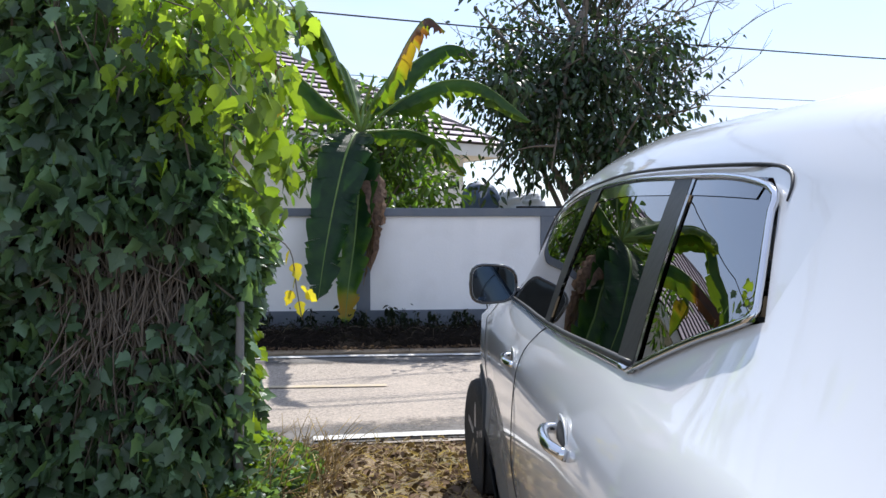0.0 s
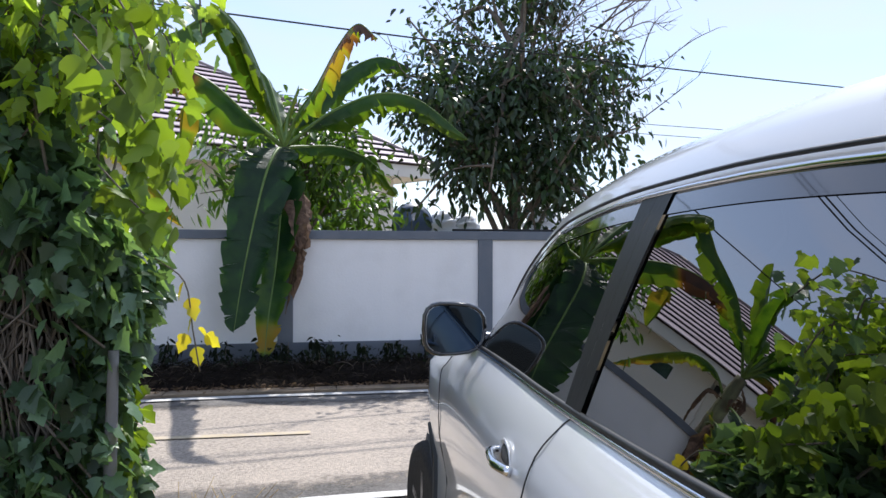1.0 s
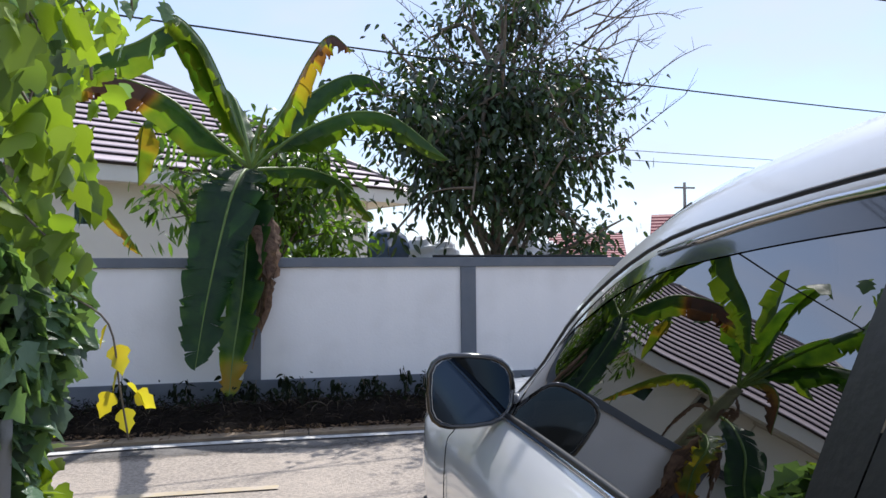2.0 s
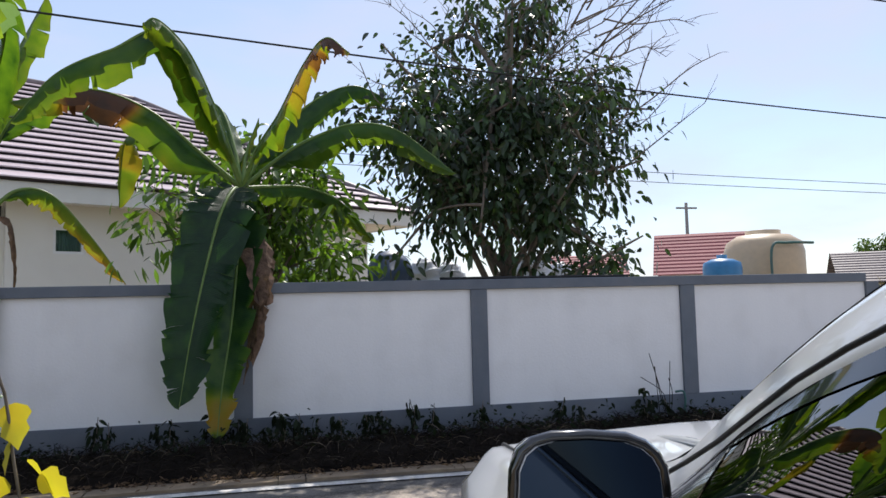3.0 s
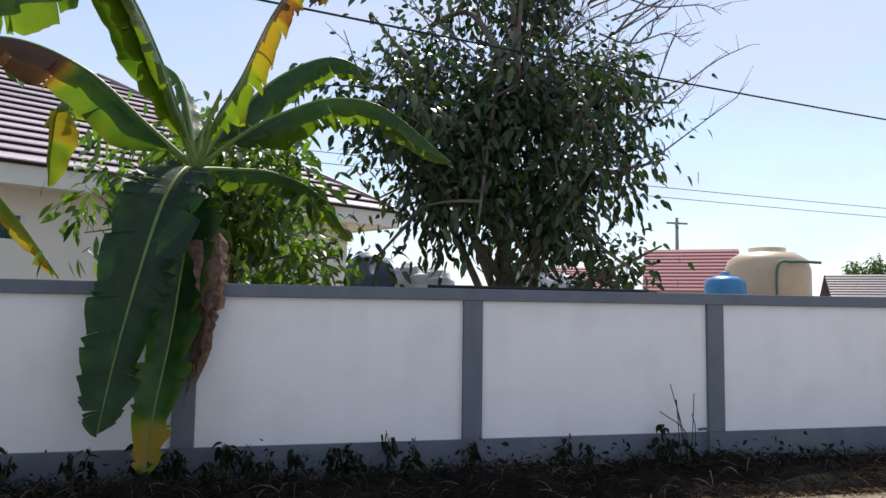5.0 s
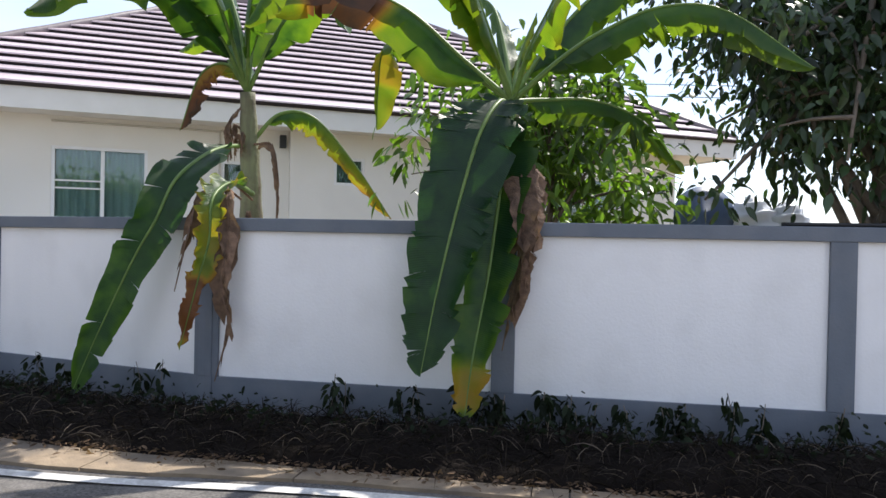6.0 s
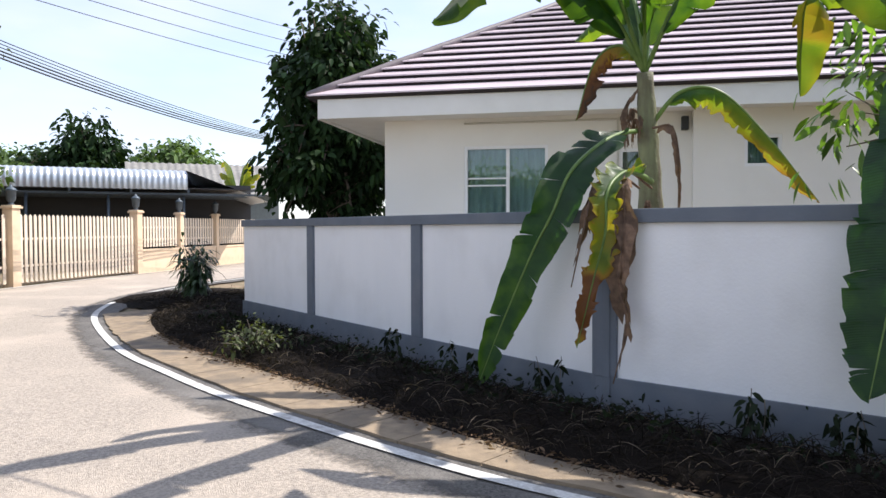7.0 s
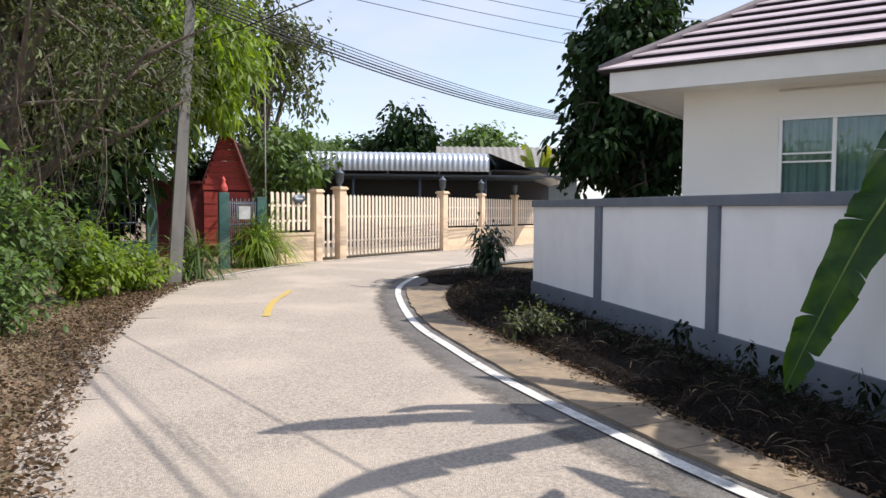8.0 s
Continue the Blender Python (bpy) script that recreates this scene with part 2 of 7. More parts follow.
M = {
    "earth": mat("earth", (0.30, 0.22, 0.14), (0.17, 0.125, 0.08), 0.95, scale=3.0, bump=0.6, bump_scale=25, stain=(0.12, 0.13, 0.05), stain_scale=1.1, stain_amount=0.6),
    # near black: deep shade of verge and hedge core is put into the colour
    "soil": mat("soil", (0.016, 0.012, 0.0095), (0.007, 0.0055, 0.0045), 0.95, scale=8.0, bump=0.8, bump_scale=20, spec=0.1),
    "asphalt": mat("asphalt", (0.55, 0.47, 0.39), (0.28, 0.242, 0.208), 0.88, scale=42.0, bump=0.8, bump_scale=110, stain=(0.59, 0.50, 0.415), stain_scale=0.6, stain_amount=0.6, contrast=0.2),
    "asphalt_dark": mat("asphalt_dark", (0.19, 0.175, 0.16), (0.06, 0.057, 0.054), 0.88, scale=60.0, bump=0.6, bump_scale=130, stain=(0.27, 0.25, 0.23), stain_scale=1.3, stain_amount=0.5, contrast=0.18),
    "slab": mat("slab", (0.34, 0.26, 0.175), (0.21, 0.16, 0.11), 0.9, scale=9.0, bump=0.35, bump_scale=70, stain=(0.14, 0.115, 0.09), stain_scale=1.9, stain_amount=0.85),
    "paint_line": mat("paint_line", (0.78, 0.77, 0.74), (0.5, 0.48, 0.455), 0.75, scale=40, bump=0.3, bump_scale=120, stain=(0.36, 0.34, 0.32), stain_scale=7, stain_amount=0.8),
    "yellow_line": mat("yellow_line", (0.62, 0.42, 0.06), (0.46, 0.33, 0.1), 0.8, scale=30, bump=0.3, stain=(0.36, 0.33, 0.29), stain_scale=7, stain_amount=0.8),
    "yellow_faded": mat("yellow_faded", (0.52, 0.42, 0.26), (0.48, 0.41, 0.32), 0.85, scale=30, bump=0.3, stain=(0.48, 0.42, 0.36), stain_scale=7, stain_amount=0.9),
    "wall_white": mat("wall_white", (0.86, 0.85, 0.85), (0.81, 0.805, 0.81), 0.85, scale=3.0, bump=0.12, bump_scale=45, stain=(0.66, 0.645, 0.63), stain_scale=1.6, stain_amount=0.3, streak=True),
    "wall_grey": mat("wall_grey", (0.150, 0.172, 0.205), (0.120, 0.138, 0.168), 0.8, scale=4.0, bump=0.12, bump_scale=45, stain=(0.2, 0.2, 0.21), stain_scale=2.2, stain_amount=0.35),
    "house_white": mat("house_white", (0.84, 0.82, 0.77), (0.79, 0.77, 0.72), 0.85, scale=2.0, bump=0.1, bump_scale=40, stain=(0.7, 0.67, 0.6), stain_scale=1.0, stain_amount=0.35),
    "fascia": mat("fascia", (0.82, 0.81, 0.77), (0.75, 0.74, 0.7), 0.7, scale=3.0, bump=0.06),
    "roof_tile": mat("roof_tile", (0.74, 0.62, 0.64), (0.64, 0.53, 0.55), 0.3, scale=12, bump=0.12, bump_scale=60, per_object=0.12, spec=0.6, stain=(0.56, 0.46, 0.47), stain_scale=1.5, stain_amount=0.4),
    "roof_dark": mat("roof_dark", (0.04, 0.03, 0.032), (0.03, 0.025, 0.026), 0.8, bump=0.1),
    "roof_ridge": mat("roof_ridge", (0.22, 0.185, 0.19), (0.15, 0.125, 0.13), 0.5, scale=9, bump=0.15, bump_scale=50),
    "frame_white": mat("frame_white", (0.85, 0.85, 0.84), (0.8, 0.8, 0.8), 0.4, bump=0.03),
    "curtain": mat("curtain", (0.40, 0.51, 0.49), (0.28, 0.38, 0.37), 0.9, scale=9, bump=0.1, streak=True),
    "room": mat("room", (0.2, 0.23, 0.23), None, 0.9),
    "pipe": mat("pipe", (0.62, 0.59, 0.52), None, 0.6, bump=0.03),
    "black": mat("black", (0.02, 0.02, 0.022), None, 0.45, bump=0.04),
    "banana": banana_mat("banana_leaf"),
    "banana_rib": mat("banana_rib", (0.18, 0.27, 0.07), (0.11, 0.19, 0.045), 0.45, scale=9, bump=0.1, translucent=0.2),
    "banana_stem": mat("banana_stem", (0.25, 0.27, 0.14), (0.09, 0.075, 0.05), 0.75, scale=11, bump=0.7, bump_scale=22, streak=True, stain=(0.09, 0.06, 0.04), stain_scale=3.0, stain_amount=0.7),
    "dry_leaf": mat("dry_leaf", (0.24, 0.15, 0.10), (0.075, 0.047, 0.034), 0.9, scale=14, bump=0.6, bump_scale=40, island=0.3, translucent=0.12),
    "bark": mat("bark", (0.17, 0.135, 0.105), (0.09, 0.07, 0.055), 0.9, scale=16, bump=0.8, bump_scale=45, streak=True),
    "twig": mat("twig", (0.20, 0.165, 0.13), (0.12, 0.1, 0.08), 0.9, scale=16, bump=0.3),
    "leaf_tree": mat("leaf_tree", (0.034, 0.066, 0.024), (0.016, 0.034, 0.014), 0.33, scale=3, bump=0, island=0.65, translucent=0.22),
    "leaf_mango": mat("leaf_mango", (0.11, 0.19, 0.03), (0.04, 0.095, 0.02), 0.3, scale=3, bump=0, island=0.6, translucent=0.42),
    "leaf_dark": mat("leaf_dark", (0.026, 0.054, 0.018), (0.012, 0.026, 0.010), 0.55, scale=2, bump=0, island=0.5, translucent=0.15, spec=0.1),
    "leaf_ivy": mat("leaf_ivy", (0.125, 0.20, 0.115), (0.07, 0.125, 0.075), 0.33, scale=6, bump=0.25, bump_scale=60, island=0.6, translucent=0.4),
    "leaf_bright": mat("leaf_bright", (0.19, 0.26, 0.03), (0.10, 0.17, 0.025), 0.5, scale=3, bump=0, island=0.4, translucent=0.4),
    # sunlit copy of the ivy leaf: the light is in its colour
    "leaf_ivy_lit": mat("leaf_ivy_lit", (0.27, 0.36, 0.05), (0.16, 0.25, 0.04), 0.38, scale=4, bump=0.1, bump_scale=60, island=0.4, translucent=0.55),
    "leaf_yellow": mat("leaf_yellow", (0.55, 0.42, 0.03), (0.35, 0.33, 0.04), 0.5, scale=8, bump=0.1, island=0.25, translucent=0.5),
    "leaf_grey": mat("leaf_grey", (0.095, 0.115, 0.032), (0.04, 0.055, 0.018), 0.6, scale=3, bump=0, island=0.4, translucent=0.2),
    "leaf_far": mat("leaf_far", (0.10, 0.165, 0.035), (0.055, 0.10, 0.028), 0.6, scale=2, bump=0, island=0.45, translucent=0.25),
    # weed and straw colours also carry the wall's shade
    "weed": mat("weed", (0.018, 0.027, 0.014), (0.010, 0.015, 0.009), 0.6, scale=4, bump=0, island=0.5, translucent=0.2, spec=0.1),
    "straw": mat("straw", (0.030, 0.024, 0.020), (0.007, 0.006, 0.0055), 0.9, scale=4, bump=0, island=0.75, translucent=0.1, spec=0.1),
    "pale_straw": mat("pale_straw", (0.17, 0.135, 0.10), (0.07, 0.056, 0.045), 0.8, scale=4, bump=0, island=0.6, translucent=0.1, spec=0.2),
    "cream": mat("cream", (0.78, 0.60, 0.42), (0.70, 0.53, 0.36), 0.8, scale=5, bump=0.1, stain=(0.5, 0.38, 0.27), stain_scale=1.5, stain_amount=0.4),
    "picket": mat("picket", (0.80, 0.68, 0.54), (0.72, 0.6, 0.47), 0.65, scale=6, bump=0.08, per_object=0.08),
    "red_wood": mat("red_wood", (0.50, 0.075, 0.06), (0.38, 0.055, 0.045), 0.7, scale=10, bump=0.25, per_object=0.18),
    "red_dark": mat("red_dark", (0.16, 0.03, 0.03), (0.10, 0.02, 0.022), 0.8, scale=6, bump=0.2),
    "red_tile": mat("red_tile", (0.36, 0.10, 0.11), (0.26, 0.075, 0.085), 0.7, scale=8, bump=0.2, per_object=0.1),
    "teal": mat("teal", (0.06, 0.16, 0.14), (0.04, 0.11, 0.1), 0.7, scale=6, bump=0.2, stain=(0.2, 0.2, 0.18), stain_scale=2, stain_amount=0.4),
    "zinc": mat("zinc", (0.62, 0.66, 0.70), (0.52, 0.56, 0.60), 0.35, metal=0.55, scale=4, bump=0.05, stain=(0.42, 0.42, 0.42), stain_scale=1.0, stain_amount=0.4),
    "steel": mat("steel", (0.10, 0.13, 0.16), (0.07, 0.09, 0.11), 0.5, metal=0.3, bump=0.05),
    "concrete": mat("concrete", (0.29, 0.28, 0.26), (0.19, 0.183, 0.172), 0.9, scale=6, bump=0.3, bump_scale=40, streak=True, stain=(0.16, 0.15, 0.14), stain_scale=1.3, stain_amount=0.5),
    "cable": mat("cable", (0.012, 0.012, 0.013), None, 0.6, bump=0),
    "blue_tank": mat("blue_tank", (0.03, 0.20, 0.42), (0.025, 0.16, 0.34), 0.4, bump=0.03),
    "beige_tank": mat("beige_tank", (0.55, 0.42, 0.27), (0.47, 0.36, 0.24), 0.45, bump=0.04),
    "dish": mat("dish", (0.075, 0.115, 0.2), (0.05, 0.08, 0.15), 0.5, scale=6, bump=0.1),
    "tarp": mat("tarp", (0.82, 0.84, 0.88), (0.55, 0.57, 0.62), 0.45, scale=3, bump=0.1),
    "car_white": mat("car_white", (0.70, 0.71, 0.72), (0.69, 0.70, 0.71), 0.28, scale=2.0, bump=0.0, spec=0.6, coat=1.0),
    "rubber": mat("rubber", (0.018, 0.018, 0.019), (0.03, 0.028, 0.026), 0.85, scale=12, bump=0.4, bump_scale=70),
    "cladding": mat("cladding", (0.035, 0.036, 0.038), None, 0.65, bump=0.15, bump_scale=150),
    "chrome": mat("chrome", (0.75, 0.76, 0.78), None, 0.12, metal=1.0, bump=0.0),
    "gloss_black": mat("gloss_black", (0.012, 0.012, 0.013), None, 0.12, bump=0.0, coat=1.0),
    "alloy": mat("alloy", (0.5, 0.5, 0.52), None, 0.3, metal=0.8, bump=0.0),
    "lamp_glass": mat("lamp_glass", (0.8, 0.82, 0.85), (0.5, 0.52, 0.55), 0.08, bump=0.0, coat=1.0),
    "seat": mat("seat", (0.03, 0.03, 0.032), None, 0.8, bump=0.1),
    "car_glass": glass_mat("car_glass", (0.02, 0.024, 0.028), 0.0, 3.1, (1.0, 1.0, 1.0)),
    "window_glass": glass_mat("window_glass", (0.8, 0.86, 0.86), 0.0, 1.6),
    "mirror_glass": mat("mirror_glass", (0.035, 0.05, 0.075), None, 0.03, metal=1.0, bump=0.0),
    "sign": mat("sign", (0.7, 0.7, 0.66), (0.5, 0.5, 0.5), 0.7),
    "dry_straw": mat("dry_straw", (0.46, 0.36, 0.19), (0.24, 0.17, 0.09), 0.85, scale=4, bump=0, island=0.5, translucent=0.2),
    "litter": mat("litter", (0.19, 0.125, 0.082), (0.08, 0.056, 0.04), 0.9, scale=5, bump=0, island=0.5, translucent=0.1, spec=0.1),
}


def feather(m, scale):
    """Let a surface wear through to what lies under it, by its 'fade' attribute and a coarse grain."""
    nt = m.node_tree
    out = nt.nodes["Material Output"]
    old = out.inputs["Surface"].links[0].from_socket
    at = nt.nodes.new("ShaderNodeAttribute")
    at.attribute_name = "fade"
    tc = nt.nodes.new("ShaderNodeTexCoord")
    n = nt.nodes.new("ShaderNodeTexNoise")
    n.inputs["Scale"].default_value, n.inputs["Detail"].default_value, n.inputs["Roughness"].default_value = scale, 8.0, 0.75
    nt.links.new(tc.outputs["Object"], n.inputs["Vector"])
    add = nt.nodes.new("ShaderNodeMath")
    add.operation = "ADD"
    nt.links.new(at.outputs["Fac"], add.inputs[0])
    nt.links.new(n.outputs["Fac"], add.inputs[1])
    mr = nt.nodes.new("ShaderNodeMapRange")
    mr.inputs["From Min"].default_value, mr.inputs["From Max"].default_value = 0.75, 1.1
    nt.links.new(add.outputs[0], mr.inputs["Value"])
    tp = nt.nodes.new("ShaderNodeBsdfTransparent")
    ms = nt.nodes.new("ShaderNodeMixShader")
    nt.links.new(mr.outputs[0], ms.inputs[0])
    nt.links.new(tp.outputs[0], ms.inputs[1])
    nt.links.new(old, ms.inputs[2])
    nt.links.new(ms.outputs[0], out.inputs["Surface"])


feather(M["asphalt_dark"], 5.0)

# ---- building helpers ----
def mesh_object(name, verts, faces, material, parent=None, label="", smooth=False):
    me = bpy.data.meshes.new(name)
    me.from_pydata([tuple(v) for v in verts], [], [tuple(f) for f in faces])
    me.materials.append(material)
    if smooth:
        me.polygons.foreach_set("use_smooth", [True] * len(me.polygons))
    me.update()
    ob = new(name, me)
    if parent is not None:
        ob.parent = parent
    if label:
        ob["label"] = label
    return ob


def part(name, bm, material, parent, label="", smooth=False):
    """Links a bmesh as one mesh object under a thing or a part."""
    me = bpy.data.meshes.new(name)
    bmesh.ops.recalc_face_normals(bm, faces=bm.faces)
    bm.to_mesh(me)
    bm.free()
    me.materials.append(material)
    if smooth:
        me.polygons.foreach_set("use_smooth", [True] * len(me.polygons))
    ob = new(name, me)
    if parent is not None:
        ob.parent = parent
    if label:
        ob["label"] = label
    return ob


def thing(name, label, category, place=(0, 0, 0), turn=0.0, group="", kind=""):
    ob = new(name)
    ob.matrix_world = pose(*place, 0, 0, turn)
    return tagged(ob, label, category, group, kind)


def add_box(bm, lo, hi, m=None, bevel=0.0):
    c = [(a + b) / 2 for a, b in zip(lo, hi)]
    s = [b - a for a, b in zip(lo, hi)]
    made = bmesh.ops.create_cube(bm, size=1.0)["verts"]
    bmesh.ops.transform(bm, matrix=Matrix.Translation(c) @ Matrix.Diagonal((*s, 1)), verts=made)
    if bevel:
        edges = list({e for v in made for e in v.link_edges})
        made = bmesh.ops.bevel(bm, geom=edges, offset=bevel, segments=2, affect="EDGES", profile=0.5)["verts"] + [v for v in made if v.is_valid]
    if m is not None:
        bmesh.ops.transform(bm, matrix=m, verts=list({v for v in made if v.is_valid}))
    return made


def box(name, lo, hi, material, parent=None, label="", bevel=0.0, m=None):
    bm = bmesh.new()
    add_box(bm, lo, hi, m, bevel)
    return part(name, bm, material, parent, label)


def smooth_path(points, n):
    """n + 1 points on a Catmull-Rom curve through the given ones."""
    p = [Vector(q) for q in points]
    p = [p[0] * 2 - p[1]] + p + [p[-1] * 2 - p[-2]]
    out = []
    spans = len(p) - 3
    for i in range(n + 1):
        f = min(i / n * spans, spans - 1e-6)
        k = int(f)
        t = f - k
        a, b, c, d = p[k:k + 4]
        out.append(0.5 * ((2 * b) + (c - a) * t + (2 * a - 5 * b + 4 * c - d) * t * t + (3 * b - a - 3 * c + d) * t ** 3))
    return out


def tube_data(path, radii, sides=6):
    """Verts and faces of a tube round a path."""
    verts, faces = [], []
    side = None
    n = len(path)
    for i, q in enumerate(path):
        t = (path[min(i + 1, n - 1)] - path[max(i - 1, 0)])
        t = t.normalized() if t.length > 1e-9 else Vector((0, 0, 1))
        ref = side if side is not None else (Vector((1, 0, 0)) if abs(t.x) < 0.8 else Vector((0, 1, 0)))
        u = (ref - t * ref.dot(t)).normalized()
        side = u
        v = t.cross(u)
        r = radii[i] if not isinstance(radii, (int, float)) else radii
        for k in range(sides):
            a = 2 * math.pi * k / sides
            verts.append(q + (u * math.cos(a) + v * math.sin(a)) * r)
    for i in range(n - 1):
        for k in range(sides):
            a, b = i * sides + k, i * sides + (k + 1) % sides
            faces.append((a, b, b + sides, a + sides))
    faces.append(tuple(range(sides - 1, -1, -1)))
    faces.append(tuple(range((n - 1) * sides, n * sides)))
    return verts, faces


def tube(name, path, radii, material, parent=None, label="", sides=6):
    v, f = tube_data([Vector(q) for q in path], radii, sides)
    return mesh_object(name, v, f, material, parent, label, smooth=True)


def join_data(parts):
    verts, faces = [], []
    for v, f in parts:
        o = len(verts)
        verts.extend(v)
        faces.extend(tuple(i + o for i in q) for q in f)
    return verts, faces


def lathe(name, profile, material, parent=None, label="", sides=20, m=None):
    """A turned shape: profile of (radius, height)."""
    verts, faces = [], []
    for r, z in profile:
        for k in range(sides):
            a = 2 * math.pi * k / sides
            v = Vector((r * math.cos(a), r * math.sin(a), z))
            verts.append(m @ v if m is not None else v)
    for i in range(len(profile) - 1):
        for k in range(sides):
            a, b = i * sides + k, i * sides + (k + 1) % sides
            faces.append((a, b, b + sides, a + sides))
    faces.append(tuple(range(sides - 1, -1, -1)))
    faces.append(tuple(range((len(profile) - 1) * sides, len(profile) * sides)))
    return mesh_object(name, verts, faces, material, parent, label, smooth=True)


LEAF_SHAPES = {
    # outline half-widths at steps along the leaf, and fold
    "lance": ((0.0, 0.10, 0.14, 0.11, 0.0), 0.25),
    "oval": ((0.0, 0.22, 0.27, 0.19, 0.0), 0.25),
    "heart": ((0.14, 0.40, 0.47, 0.30, 0.36, 0.15, 0.0), 0.2),
    "mango": ((0.02, 0.10, 0.165, 0.17, 0.12, 0.0), 0.3),
    "ivy": ((0.10, 0.44, 0.30, 0.47, 0.24, 0.15, 0.0), 0.22),
    "straw": ((0.009, 0.010, 0.009, 0.006, 0.0), 0.2),
    "blade": ((0.02, 0.022, 0.02, 0.012, 0.0), 0.2),
}


def leaf_cloud(name, places, ways, sizes, shape, material, parent=None, label="", droop=0.3, seed=1):
    """Many small leaves in one mesh: place, way the tip points, length."""
    rng = np.random.default_rng(seed)
    half, fold = LEAF_SHAPES[shape]
    n = len(places)
    P, W, S = np.asarray(places, float), np.asarray(ways, float), np.asarray(sizes, float)[:, None]
    W /= np.linalg.norm(W, axis=1, keepdims=True) + 1e-9
    R = rng.normal(size=(n, 3))
    side = np.cross(W, R)
    side /= np.linalg.norm(side, axis=1, keepdims=True) + 1e-9
    up = np.cross(side, W)
    k = len(half)
    rows = []
    for i, h in enumerate(half):
        f = i / (k - 1)
        mid = P + W * S * f - np.array([0, 0, 1.0]) * S * droop * f * f
        rows.append((mid + side * S * h + up * S * h * fold, mid, mid - side * S * h + up * S * h * fold))
    verts = np.stack([v for r in rows for v in r], 1).reshape(-1, 3)
    per = 3 * k
    base = (np.arange(n) * per)[:, None, None]
    quads = []
    for i in range(k - 1):
        a = 3 * i
        quads += [(a, a + 1, a + 4, a + 3), (a + 1, a + 2, a + 5, a + 4)]
    faces = (base + np.array(quads)[None]).reshape(-1, 4)
    me = bpy.data.meshes.new(name)
    me.vertices.add(len(verts))
    me.vertices.foreach_set("co", verts.ravel())
    me.loops.add(faces.size)
    me.loops.foreach_set("vertex_index", faces.ravel().astype(np.int32))
    me.polygons.add(len(faces))
    me.polygons.foreach_set("loop_start", np.arange(0, faces.size, 4, dtype=np.int32))
    me.polygons.foreach_set("use_smooth", np.ones(len(faces), dtype=bool))
    me.update(calc_edges=True)
    me.validate()
    me.materials.append(material)
    ob = new(name, me)
    if parent is not None:
        ob.parent = parent
    if label:
        ob["label"] = label
    return ob


def ribbon(name, centre, width, z, material, kind="structure", label="", category="", thickness=0.0, offset=0.0):
    """A flat strip along a line on the ground."""
    verts, faces = [], []
    n = len(centre)
    for i, q in enumerate(centre):
        t = (centre[min(i + 1, n - 1)] - centre[max(i - 1, 0)]).normalized()
        s = Vector((-t.y, t.x, 0))
        c = Vector((q.x, q.y, z)) + s * offset
        verts += [c + s * width / 2, c - s * width / 2]
    for i in range(n - 1):
        faces.append((2 * i, 2 * i + 1, 2 * i + 3, 2 * i + 2))
    if thickness:
        o = len(verts)
        verts += [v - Vector((0, 0, thickness)) for v in verts]
        for i in range(n - 1):
            faces.append((2 * i, 2 * i + 2, o + 2 * i + 2, o + 2 * i))
            faces.append((2 * i + 1, o + 2 * i + 1, o + 2 * i + 3, 2 * i + 3))
    return tagged(mesh_object(name, verts, faces, material), label, category, kind=kind)


# ---- ground and road ----
ground_v, ground_f = [], []
rings = [0.0, 6.0, 12.0, 20.0, 32.0, 50.0, 90.0, 200.0, 700.0]
for r in rings:
    for k in range(40):
        a = 2 * math.pi * k / 40
        ground_v.append((-8 + r * math.cos(a), r * math.sin(a), -0.04))
for i in range(len(rings) - 1):
    for k in range(40):
        a, b = i * 40 + k, i * 40 + (k + 1) % 40
        ground_f.append((a, a + 40, b + 40, b) if i else (a, a + 40, b + 40))
tagged(mesh_object("ground", ground_v, ground_f, M["earth"]), "dry brown earth with patches of thin grass", "ground", kind="structure")

INNER = [(40, -2.6), (12, -2.05), (2, -1.85), (-3, -1.78), (-5.44, -1.95), (-8.17, -1.83), (-10.14, -1.57), (-12.34, -1.15), (-15.8, 0.0),
         (-17.81, 1.02), (-19.64, 2.41), (-21.79, 4.87), (-23.18, 7.52), (-25.4, 12.5), (-29, 22)]
OUTER = [(40, -6.0), (12, -5.35), (2, -5.15), (-2, -5.15), (-4.5, -5.42), (-7.27, -5.74), (-10.02, -5.62), (-14.5, -4.95), (-18.4, -3.9),
         (-21.77, -1.9), (-24.6, 0.9), (-27.2, 4.6), (-29.4, 8.4), (-32.6, 14), (-37, 23)]
inner = smooth_path([(x, y, 0) for x, y in INNER], 420)
outer = smooth_path([(x, y, 0) for x, y in OUTER], 420)


